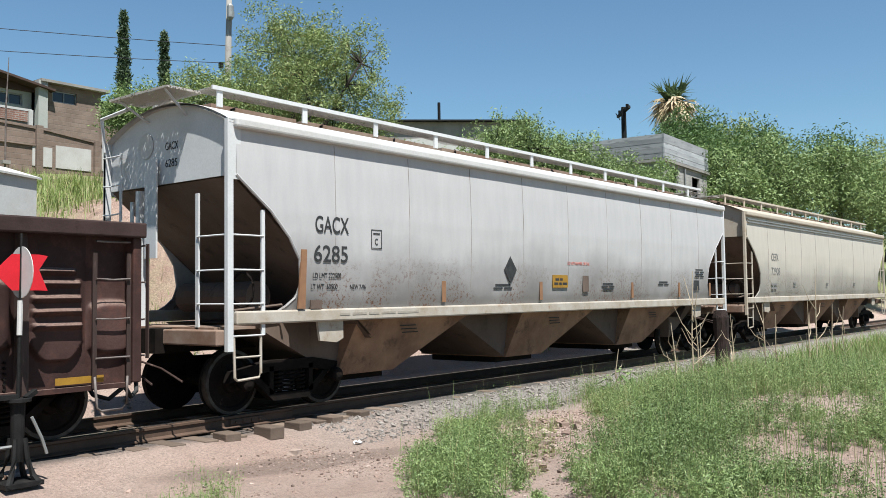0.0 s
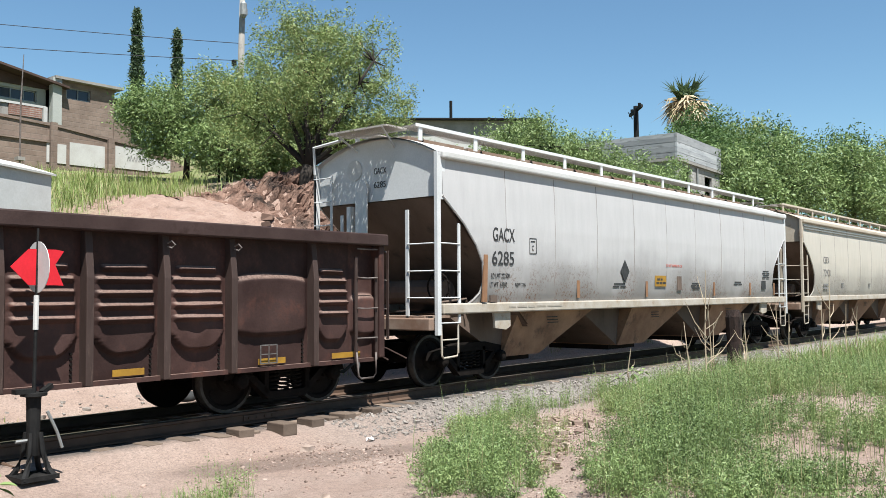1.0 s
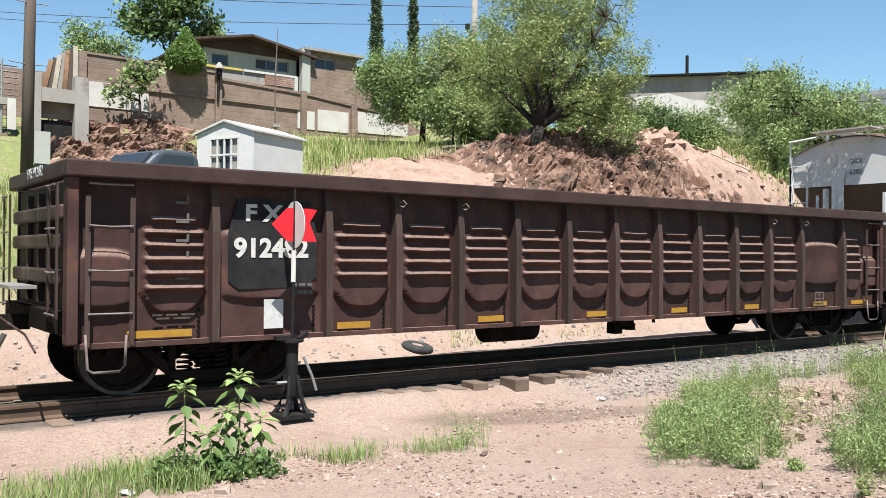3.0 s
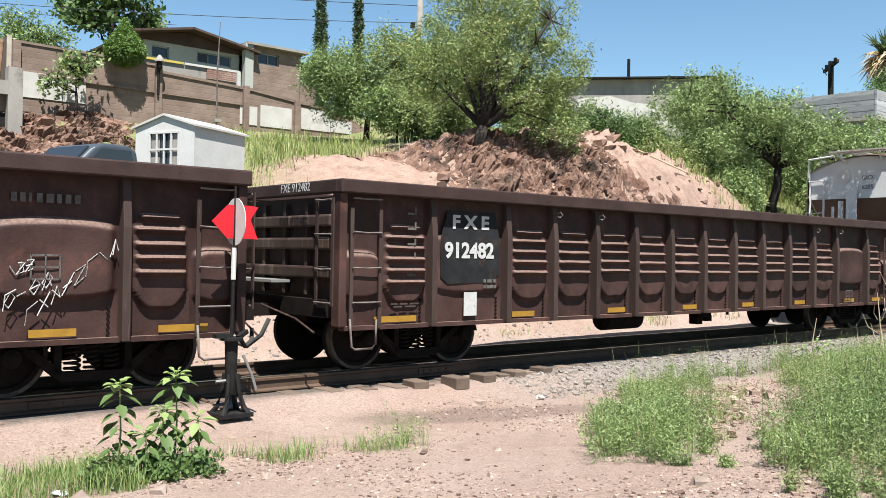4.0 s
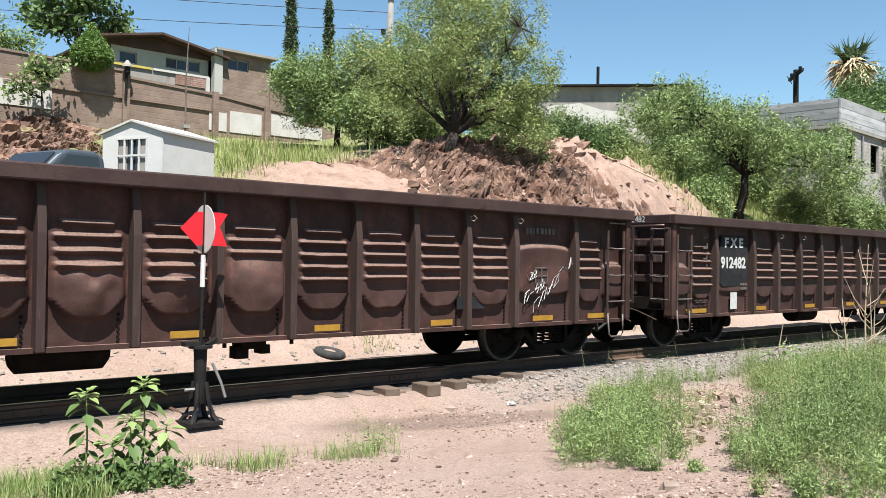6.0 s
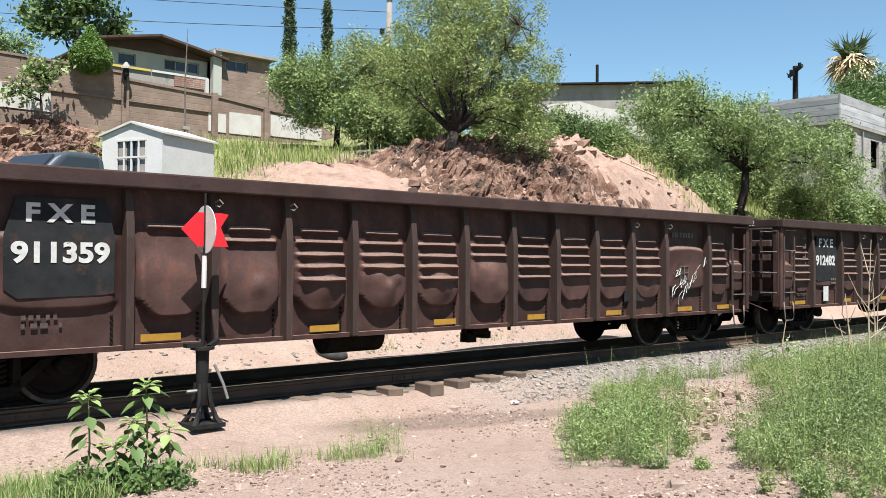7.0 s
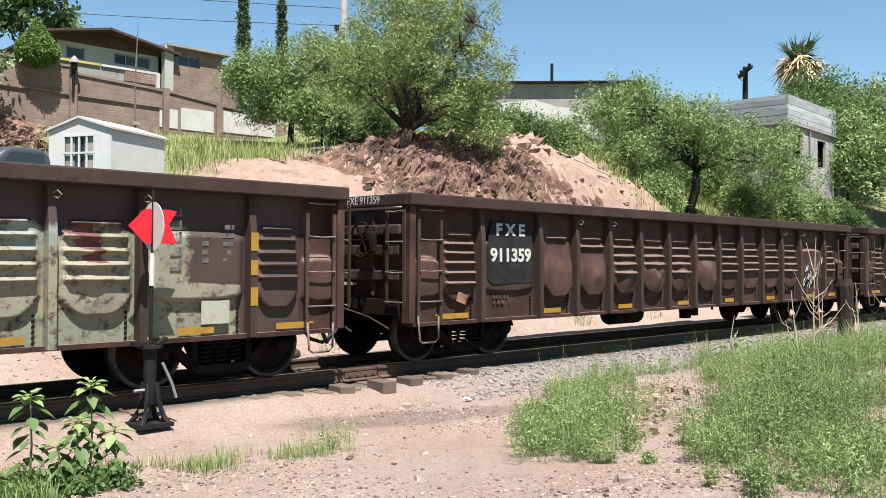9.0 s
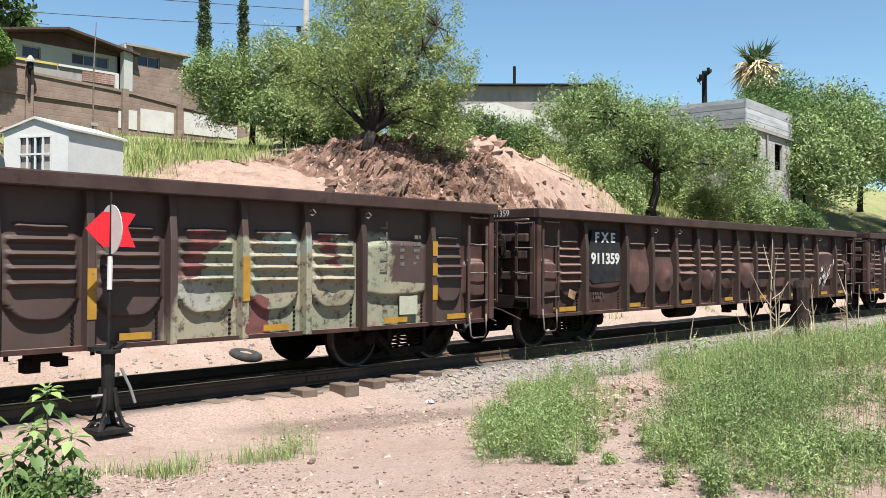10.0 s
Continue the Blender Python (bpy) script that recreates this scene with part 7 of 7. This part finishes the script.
    # two tall broad-leaved weeds beside the clearing
    def broad_weed(x, y, h, seed, crown_leaves=16):
        q = np.random.default_rng(seed)
        z = float(ground_z(x, y))
        w = thing("broadleaf_weed", "tall weed with broad pointed green leaves", "weed", "tall weeds")
        stem = Acc().tube([(x, y, z - 0.03), (x + 0.02, y, z + h * 0.5), (x + 0.01, y + 0.02, z + h)], (0.012, 0.009, 0.005), 6)
        part("stem", stem, WEED, w)
        for k in range(crown_leaves):
            a = k * 2.4 + q.uniform(-0.3, 0.3)
            low = max(0.0, k / crown_leaves - 0.45) / 0.55
            f = 1 - 0.10 * (k / crown_leaves) - 0.62 * low
            ln = q.uniform(0.09, 0.165) * (0.8 + 0.45 * min(1.0, 2.2 * k / crown_leaves))
            el = 1.0 - 1.25 * min(1.0, 2.0 * k / crown_leaves) + q.uniform(-0.2, 0.2)
            o = np.array([x, y, z + h * f])
            dv = np.array([math.cos(a) * math.cos(el), math.sin(a) * math.cos(el), math.sin(el)])
            sd = np.array([-math.sin(a), math.cos(a), 0.0])
            st = o + dv * 0.04
            pts = []
            for s_, wd in ((0, 0.004), (0.3, 0.30), (0.55, 0.30), (0.8, 0.16), (1.0, 0.0)):
                c = st + dv * ln * s_ - np.array([0, 0, 0.55 * ln * s_ ** 2])
                pts.append([c - sd * ln * wd, c + np.array([0, 0, -0.10 * ln * wd * 4]), c + sd * ln * wd])
            part("leaf", Acc().grid(np.array(pts)).tube([o, st], 0.004, 4), WEED if k < 0.4 * crown_leaves else BROAD, w, smooth=True)
        return w
    for x, y, h, seed, n in ((2.86, -3.56, 0.84, 1, 26), (3.44, -3.44, 0.88, 2, 32), (3.24, -3.62, 0.58, 3, 22), (3.05, -3.70, 0.40, 6, 16), (3.60, -3.60, 0.46, 7, 18), (17.4, -2.55, 0.45, 4, 14), (17.8, -2.6, 0.40, 5, 12), (16.9, -2.5, 0.35, 8, 12)):
        broad_weed(x, y, h, seed, n)
    st = np.stack([r.uniform(2.5, 3.7, 34), r.uniform(-4.0, -3.5, 34)], 1)
    lv, sv = clump(st, np.full(34, 0.16), r.uniform(0.12, 0.34, 34), 6, 9, 0.062, 0.55, r)
    b = thing("weed_bush", "low leafy weed bush round the tall weeds", "shrub", "weed bushes")
    part("foliage", fast_mesh("foliage", lv[0], lv[1], BROAD), BROAD, b)
    tagged(part("stemwork", fast_mesh("stemwork", sv[0], sv[1], WEED), WEED, b), kind="stuff")
    for cx, cy, n in ((5.75, -3.9, 9), (6.1, -3.6, 7), (10.2, -4.9, 8), (8.9, -5.9, 6)):
        st = np.array([cx, cy]) + r.normal(size=(n, 2)) * [0.17, 0.13]
        lv, sv = clump(st, np.full(n, 0.14), r.uniform(0.22, 0.46, n), 6, 9, 0.030, 0.35, r)
        b = thing("dry_weed", "thin wiry weed with few leaves on the dirt", "weed", "wiry weeds")
        part("foliage", fast_mesh("foliage", lv[0], lv[1], WEED), WEED, b)
        tagged(part("stemwork", fast_mesh("stemwork", sv[0], sv[1], GRASS), GRASS, b), kind="stuff")
    # pale dry stalks
    def stalk(x, y, h, forks, seed):
        q = np.random.default_rng(seed)
        z = float(ground_z(x, y))
        holder = thing("dry_stalk", "bare pale dry stalk with forked twigs", "dry stalk", "dry stalks")
        top = np.array([x + q.uniform(-0.15, 0.15), y, z + h])
        base = np.array([x, y, z - 0.05])
        part("stalk", Acc().tube([base, (base + top) / 2 + q.normal(size=3) * 0.04, top], (0.018, 0.014, 0.006), 6), STRAW, holder)
        for k in range(forks):
            f = q.uniform(0.15, 0.75)
            o = base + (top - base) * f
            w = q.uniform(-0.9, 0.9)
            e = o + np.array([w * 0.7, q.uniform(-0.3, 0.3), q.uniform(0.25, 0.6)]) * h * 0.5
            m = (o + e) / 2 + np.array([w * 0.12, 0, -0.05])
            part("twig", Acc().tube([o, m, e], (0.011, 0.009, 0.004), 5), STRAW, holder)
    for k, (x, y, h, n) in enumerate(((16.4, -3.1, 1.0, 3), (17.2, -4.3, 2.5, 6), (16.9, -4.0, 1.5, 5), (17.9, -4.1, 1.7, 5), (18.6, -3.9, 1.4, 4), (19.9, -4.0, 1.6, 5), (21.4, -4.3, 1.8, 5), (22.6, -4.2, 1.5, 5), (20.8, -3.7, 1.3, 4), (24.5, -4.4, 1.8, 5), (26.0, -4.6, 1.7, 4), (27.6, -4.5, 1.6, 5), (23.4, -4.9, 2.6, 3))):
        stalk(x, y, h, n, 400 + k)


def gravel_material(name, dark, middle, pale):
    """Loose stones, each with its own tone from dark brown to pale pink."""
    m, nt, bsdf = nodes(name)
    geo = nt.nodes.new("ShaderNodeNewGeometry")
    rnd = geo.outputs["Random Per Island"]
    col = mix(nt, ramp(nt, rnd, 0.0, 0.7), dark, middle)
    col = mix(nt, ramp(nt, rnd, 0.72, 1.0), col, pale)
    _, raw = coords(nt)
    col = mix(nt, 0.5, col, mix(nt, noise_at(nt, raw, 60), (0.25, 0.25, 0.25), (0.75, 0.75, 0.75)), "OVERLAY")
    nt.links.new(col, bsdf.inputs["Base Color"])
    bsdf.inputs["Roughness"].default_value = 0.95
    bsdf.inputs["Specular IOR Level"].default_value = 0.15
    return m


GRAVEL = gravel_material("mixed pink gravel", (0.095, 0.066, 0.053), (0.30, 0.215, 0.175), (0.37, 0.30, 0.255))
SLAB = gravel_material("layered red-brown rock", (0.065, 0.041, 0.032), (0.195, 0.122, 0.092), (0.265, 0.180, 0.140))
BALLAST = surface("grey crushed stone", (0.17, 0.148, 0.13), (0.24, 0.212, 0.19), 4, 40, 0.95, 0.4)


def rocks():
    r = np.random.default_rng(500)

    def chunk(c, s, seed, tilt=0.0):
        q = np.random.default_rng(seed)
        v = np.array([(a, b_, c_) for a in (-1, 1) for b_ in (-1, 1) for c_ in (-1, 1)], float)
        v = v * q.uniform(0.45, 1.05, (8, 3))
        f = np.array([(0, 1, 3, 2), (4, 6, 7, 5), (0, 4, 5, 1), (2, 3, 7, 6), (0, 2, 6, 4), (1, 5, 7, 3)])
        v = v * np.array(s) @ np.array(Euler((q.uniform(-0.35, 0.35) + tilt, q.uniform(-0.3, 0.3), q.uniform(-1.6, 1.6))).to_matrix()).T
        return v + np.array(c), f
    # outcrop blocks on the cut bank
    def joined(name, pts, smin, smax, flat, material, label, category, sink):
        vs, fs, k = [], [], 0
        for i, (x, y) in enumerate(pts):
            s = r.uniform(smin, smax) * (0.6 + r.random() ** 3)
            z = float(ground_z(x, y))
            v, f = chunk((x, y, z + s * flat * sink), (s, s * r.uniform(0.6, 1.0), s * flat * r.uniform(0.6, 1.2)), 1000 + i)
            vs.append(v)
            fs.append(f + k)
            k += len(v)
        return tagged(new(name, fast_mesh(name, np.concatenate(vs), np.concatenate(fs), material)), label, category, kind="stuff")
    def pebble_field(name, pts, size, material, label, category, tilt=0.0, lift=0.18):
        """Many small angular stones in one mesh, each with its own turn and proportions."""
        n = len(pts)
        box = np.array([(a, b_, c_) for a in (-1, 1) for b_ in (-1, 1) for c_ in (-1, 1)], float)
        v = box[None] * r.uniform(0.45, 1.05, (n, 8, 3)) * (size[:, None] * np.stack([np.ones(n), r.uniform(0.55, 1.0, n), r.uniform(0.35, 0.7, n)], 1))[:, None, :]
        a = r.uniform(0, 6.283, n)
        ca, sa = np.cos(a)[:, None], np.sin(a)[:, None]
        x, y = v[..., 0] * ca - v[..., 1] * sa, v[..., 0] * sa + v[..., 1] * ca
        z = v[..., 2] + (ground_z(pts[:, 0], pts[:, 1]) + size * lift)[:, None] + x * r.normal(size=(n, 1)) * 0.2 + (v[..., 0] * ca - v[..., 1] * sa) * tilt
        v = np.stack([x + pts[:, 0:1], y + pts[:, 1:2], z], -1).reshape(-1, 3)
        f = np.array([(0, 1, 3, 2), (4, 6, 7, 5), (0, 4, 5, 1), (2, 3, 7, 6), (0, 2, 6, 4), (1, 5, 7, 3)])
        quads = (np.arange(n)[:, None, None] * 8 + f[None]).reshape(-1, 4)
        return tagged(new(name, fast_mesh(name, v, quads, material)), label, category, kind="stuff")
    def rock_face(name, x0, x1, y0, y1, step, cells, strength, mask, label, seed):
        """Fractured rock: tilted angular facets with sharp steps between them, sunk into the soil at the rim."""
        q = np.random.default_rng(seed)
        gx, gy = np.meshgrid(np.arange(x0, x1, step), np.arange(y0, y1, step))
        gx, gy = gx + q.uniform(-0.3, 0.3, gx.shape) * step, gy + q.uniform(-0.3, 0.3, gx.shape) * step
        gz = ground_z(gx, gy)
        lift = np.zeros(gx.shape)
        wx, wy = gx + 0.25 * lattice(gx, gy, 1.5, seed), gy + 0.25 * lattice(gx, gy, 1.5, seed + 1)
        for n, amp in ((cells, 0.8), (cells * 4, 0.6)):
            c = np.stack([q.uniform(x0, x1, n), q.uniform(y0, y1, n)], 1)
            best, second, which = np.full(gx.shape, 1e9), np.full(gx.shape, 1e9), np.zeros(gx.shape, int)
            for k in range(n):
                d = (wx - c[k, 0] + 0.4 * (wy - c[k, 1])) ** 2 + (1.7 * (wy - c[k, 1])) ** 2
                near = d < best
                second = np.where(near, best, np.minimum(second, d))
                best[near], which[near] = d[near], k
            lift -= amp * 0.20 * np.exp(-((np.sqrt(second) - np.sqrt(best)) / 0.05) ** 2)
            h, tx, ty = q.uniform(-1, 1, n)[which], q.uniform(-0.8, 0.8, n)[which], q.uniform(-1.2, 0.6, n)[which]
            lift += amp * strength * (h + tx * (wx - c[which, 0]) * 3 + ty * (wy - c[which, 1]) * 3)
        m = mask(gx, gy)
        lift = (lift + 0.20) * m - 0.5 * (1 - m) * strength - (m < 0.06) * 0.3
        v = np.stack([gx, gy - lift * 0.75, gz + lift * 0.65 + 0.02], -1)
        rr, cc = gx.shape
        idx = np.arange(rr * cc).reshape(rr, cc)
        quads = np.stack([idx[:-1, :-1], idx[:-1, 1:], idx[1:, 1:], idx[1:, :-1]], -1).reshape(-1, 4)
        return tagged(new(name, fast_mesh(name, v.reshape(-1, 3), quads, ROCK)), label, "rock", kind="stuff")
    rock_face("rock_outcrop", 14.0, 25.5, 5.4, 10.6, 0.05, 420, 0.11, lambda x, y: np.clip(1.35 * np.exp(-((x - 19.3) / 3.0) ** 4 - ((y - 8.0) / 2.2) ** 4) + 1.1 * lattice(x, y, 0.9, 46), 0, 1), "fractured red-brown rock face under the tree", 46)
    rock_face("rock_ledge", 5.6, 11.4, 15.0, 19.9, 0.07, 120, 0.16, lambda x, y: np.clip(1.2 * sm(5.8, 6.8, x) * sm(11.2, 9.8, x) * sm(15.0, 16, y) + 0.8 * lattice(x, y, 0.9, 47), 0, 1), "broken rock ledges below the block wall", 47)
    p = scatter(r, 800, 14.6, 25.2, 5.4, 9.4, lambda x, y: np.clip(0.9 * np.exp(-((x - 19.6) / 3.0) ** 4) + 1.6 * lattice(x, y, 0.7, 50), 0.0, 1))
    pebble_field("rock_slabs", p, 0.06 + 0.20 * r.random(len(p)) ** 2.8, SLAB, "broken layered rock blocks in the cut bank", "rock", 0.24, 0.02)
    p = scatter(r, 420, 6.0, 11.2, 15.2, 19.6, lambda x, y: 0.8 + 0 * x)
    pebble_field("ledge_slabs", p, 0.07 + 0.18 * r.random(len(p)) ** 2.6, SLAB, "tumbled rock blocks below the block wall", "rock", 0.2, 0.05)
    p = scatter(r, 110, 24, 31, 6.0, 9.5, lambda x, y: 0.8 + 0 * x)
    joined("bank_stones", p, 0.04, 0.11, 0.6, ROCK, "loose stones on the bank", "rock", 0.2)
    p = scatter(r, 80000, 1.0, 14, -9.6, -2.0, lambda x, y: np.clip(0.30 + 1.5 * lattice(x, y, 0.8, 41) + 0.5 * lattice(x, y, 3.0, 42), 0.04, 1) * sm(1.9, 2.3, np.hypot(x - 5.2, (y + 2.2) * 1.6)) ** 0.5)
    p = p[np.hypot(p[:, 0], p[:, 1] + 11.6) > 4.0]
    pebble_field("pebbles", p, 0.004 + 0.018 * r.random(len(p)) ** 3.6, GRAVEL, "pink, pale and dark pebbles scattered over the dirt", "pebbles")
    p = scatter(r, 420, 1.5, 13, -8.6, -2.4, lambda x, y: np.clip(0.35 + 1.5 * lattice(x, y, 0.5, 43), 0.05, 1))
    p = p[np.hypot(p[:, 0], p[:, 1] + 11.6) > 4.6]
    pebble_field("dirt_clods", p, r.uniform(0.016, 0.042, len(p)), GRAVEL, "larger stones and clods on the dirt", "stones")
    p = np.stack([r.uniform(7.6, 13.0, 240), np.zeros(240)], 1)
    p[:, 1] = -6.5 + 0.56 * (p[:, 0] - 7.4) + r.normal(size=240) * 0.32
    pebble_field("hollow_stones", p, 0.02 + 0.075 * r.random(240) ** 2.5, GRAVEL, "pale stones in the weedy hollow", "stones")
    p = scatter(r, 5200, 9.5, 30, -2.7, -1.3, lambda x, y: 0.9 + 0 * x)
    joined("ballast", p, 0.015, 0.036, 0.7, BALLAST, "grey crushed stone beside the track", "ballast", 0.4)
    p = scatter(r, 700, 0, 16, 3.0, 5.0, lambda x, y: 0.8 + 0 * x)
    joined("far_stones", p, 0.02, 0.05, 0.6, BALLAST, "stones and rubble beyond the rails", "stones", 0.3)
    for i, (x, y, s) in enumerate(((6.0, -7.55, 0.09), (9.4, -6.2, 0.08), (10.6, -6.1, 0.07), (11.2, -5.1, 0.09), (10.5, -4.6, 0.09), (9.9, -4.1, 0.11), (2.3, -4.3, 0.09), (2.9, -4.4, 0.07), (3.9, -4.45, 0.06), (5.3, -5.9, 0.05),
                                   (8.3, -2.4, 0.10), (7.1, -2.6, 0.07), (11.8, -2.5, 0.08), (12.4, -5.6, 0.15), (9.7, -5.5, 0.08), (4.4, -6.3, 0.035), (6.3, -4.9, 0.05), (6.8, -6.9, 0.05))):
        v, f = chunk((0, 0, 0), (s, s * 0.8, s * 0.55), 2000 + i)
        z = float(ground_z(x, y))
        solo("stone", fast_mesh("stone", v, f, STONE), STONE, "pale weathered stone lying on the dirt", "stone", "loose stones", at=(x, y, z + s * 0.25))


hill_trees()
near_plants()
rocks()


# ---- trackside things ----
def switch_stand():
    """Cast switch stand with a two-way target: white oval disc and red swallow-tailed vane."""
    x, y = 4.80, -1.85
    z = float(ground_z(x, y))
    s = thing("switch_stand", "black cast-iron switch stand with a red and white target", "switch stand", m=pose(x, y, z + 0.02))
    legs = Acc()
    for q in range(4):
        a = math.pi / 4 + q * math.pi / 2
        c, d = math.cos(a), math.sin(a)
        legs.tube([(0.25 * c, 0.23 * d, 0.0), (0.17 * c, 0.16 * d, 0.10), (0.10 * c, 0.11 * d, 0.28), (0.075 * c, 0.075 * d, 0.50)], (0.04, 0.034, 0.03, 0.028), 6)
    part("base", legs.box((0, 0, 0.02), (0.42, 0.38, 0.05)), CASTIRON, s)
    part("column", Acc().tube([(0, 0, 0.25), (0, 0, 0.45), (0, 0, 0.88), (0, 0, 0.90)], (0.065, 0.07, 0.08, 0.11), 14), CASTIRON, s, smooth=False)
    part("cap_plate", Acc().disc((0, 0, 0.915), 0.14, 0.035, "z", 18), CASTIRON, s)
    part("latch", Acc().box((-0.13, -0.02, 0.955), (0.2, 0.10, 0.05)).box((0.14, 0.0, 0.96), (0.16, 0.06, 0.05), pose(0, 0, 0, 0, -25, 20)), CASTIRON, s)
    part("lever", Acc().tube([(0.13, -0.05, 0.72), (0.24, -0.06, 0.48), (0.30, -0.06, 0.30)], 0.018, 6), GALV, s, "grey throw lever")
    part("foot_pin", Acc().tube([(-0.2, -0.02, 0.42), (-0.05, -0.02, 0.42)], 0.02, 6), GALV, s)
    part("mast", Acc().tube([(0, 0, 0.9), (0.01, 0, 1.6), (0.02, 0, 2.74)], (0.022, 0.02, 0.014), 8), CASTIRON, s)
    part("mast_band", Acc().tube([(0.008, 0, 1.62), (0.014, 0, 2.0)], 0.03, 8), SIGNWHITE, s, "white painted mast band")
    # target: two plates that cross at the mast
    turn = pose(0.02, 0, 2.31, 0, 0, 0)
    n = 28
    ring = [(0.27 * math.cos(2 * math.pi * k / n), 0.285 * math.sin(2 * math.pi * k / n)) for k in range(n)]
    ob = part("disc", Acc().prism(ring, "x", -0.004, 0.004), SIGNWHITE, s, "white round disc set crosswise")
    ob.matrix_basis = turn
    vane = Acc().prism([(-0.30, 0.0), (-0.10, 0.20), (0.20, 0.20), (0.30, 0.185), (0.20, 0.03), (0.30, -0.205), (0.20, -0.20), (-0.10, -0.20)], "y", -0.004, 0.004)
    ob = part("vane", vane, SIGNRED, s, "red swallow-tailed vane")
    ob.matrix_basis = turn @ pose(0, 0.0, 0.0, 0, 0, 0)
    for k, (yy, rot) in enumerate(((0.22, 4),)):
        hb = solo("head_block", bevelled(Acc().box((0, 0, 0), (0.8, 0.2, 0.08)), "head_block", TIE, 0.01), TIE, "weathered timber under the switch stand", "timber", "switch timbers")
        hb.matrix_basis = pose(x - 0.15, y + yy, z - 0.055, 0, 0, rot + 14)
    rod = solo("switch_rod", Acc().tube([(x, y + 0.2, z + 0.06), (x, -0.8, -0.16)], 0.022, 6), RAIL, "rusty rod from switch stand to rail", "rod")


STUMP = surface("charred brown wood", (0.012, 0.008, 0.007), (0.035, 0.021, 0.017), 5, 30, 0.95, 0.9, stretch=(1, 1, 0.25), dist=0.05)


def trackside():
    switch_stand()
    # timber ends that stick out of the ballast
    for k, (x, y, l, h) in enumerate(((7.95, -1.40, 0.35, 0.12), (8.55, -1.58, 0.4, 0.18), (9.22, -1.45, 0.35, 0.13), (9.95, -1.38, 0.35, 0.12), (10.6, -1.36, 0.3, 0.10))):
        ob = solo("timber_end", bevelled(Acc().box((0, 0, 0), (0.25, l, h)), "timber_end", TIE, 0.015), TIE, "weathered timber end beside the rail", "timber", "switch timbers")
        ob.matrix_basis = pose(x, y, float(ground_z(x, y)) + h * 0.25, 0, 0, -6 + 3 * k)
    p = thing("stump_post", "charred brown-black wooden stump beside the track", "post")
    z = float(ground_z(23.4, -2.45))
    part("post", Acc().tube([(23.4, -2.45, z - 0.1), (23.42, -2.45, z + 0.8), (23.38, -2.45, z + 1.45), (23.4, -2.43, z + 1.62)], (0.21, 0.19, 0.22, 0.17), 9), STUMP, p)
    # tyre, rubble and litter
    t = thing("old_tyre", "worn black tyre lying beyond the rails", "tyre", m=pose(10.15, 3.3, float(ground_z(10.15, 3.3)) - 0.01, 10, 6, 0))
    ring = []
    for q in range(25):
        a = 2 * math.pi * q / 24
        ring.append((0.24 * math.cos(a), 0.24 * math.sin(a), 0))
    part("casing", Acc().tube(ring, 0.095, 8), RUBBER, t, smooth=True)
    w = solo("wrapper", Acc().box((0, 0, 0.012), (0.30, 0.18, 0.02), pose(0, 0, 0, 6, 5, 20)), BLUEBAG, "blue and yellow crushed wrapper on the ballast", "litter", "litter", at=(7.9, 1.35, -0.17))
    for k, (x, y) in enumerate(((9.3, -2.6), (2.2, -3.9), (12.2, -6.0))):
        a = Acc()
        q = np.random.default_rng(600 + k)
        pts = np.array([[(i * 0.045 + q.uniform(-0.02, 0.02), j * 0.03 + q.uniform(-0.02, 0.02), q.uniform(0.0, 0.05)) for j in range(4)] for i in range(4)])
        a.grid(pts).grid(pts - [0, 0, 0.006])
        solo("plastic_scrap", a, PLASTICWHITE, "crumpled pale plastic scrap on the dirt", "litter", "litter", at=(x, y, float(ground_z(x, y)) + 0.005))
    # fallen dry canes on the bank
    for k, (a, b) in enumerate((((24.6, 10.4, 7.0), (26.6, 7.6, 5.2)), ((25.0, 10.2, 6.9), (27.0, 7.4, 4.9)), ((24.2, 9.6, 6.8), (26.4, 7.4, 5.2)))):
        a, b = (a[0], a[1], float(ground_z(a[0], a[1])) + 0.12), (b[0], b[1], float(ground_z(b[0], b[1])) + 0.12)
        solo("dry_cane", Acc().tube([a, tuple((p + q) / 2 + 0.12 for p, q in zip(a, b)), b], 0.03, 5), STRAW, "long pale dry cane fallen on the bank", "cane", "fallen canes")


trackside()


# ---- moving things ----
RUN = [(0.0, 0.0), (1.0, 4.25), (2.2, 9.27), (3.5, 14.74), (4.5, 18.95), (5.5, 23.16), (7.0, 29.42), (7.5, 31.50), (8.5, 35.63), (10.0, 41.83)]
CARS = [(HOP2, 27.80), (HOP1, 7.86), (GON1, -10.33), (GON2, -28.55), (GON3, -46.66)]


def run(t):
    """How far the train has rolled at t, with even speed between the marks."""
    ts, ss = zip(*RUN)
    return float(np.interp(t, ts, ss))


def motions():
    steps = [k * 4 / 30 for k in range(76)]
    steps[-1] = 10.0
    for car, x0 in CARS:
        walk(car, [(t, pose(x0 + s, 0, 0)) for t, s in RUN])
        for ws in [o for o in car.children if o.name.split(".")[0] == "wheelset"]:
            place = ws.location.copy()
            walk(ws, [(t, Matrix.Translation(place) @ Matrix.Rotation(run(t) / place.z, 4, "Y")) for t in steps])


motions()
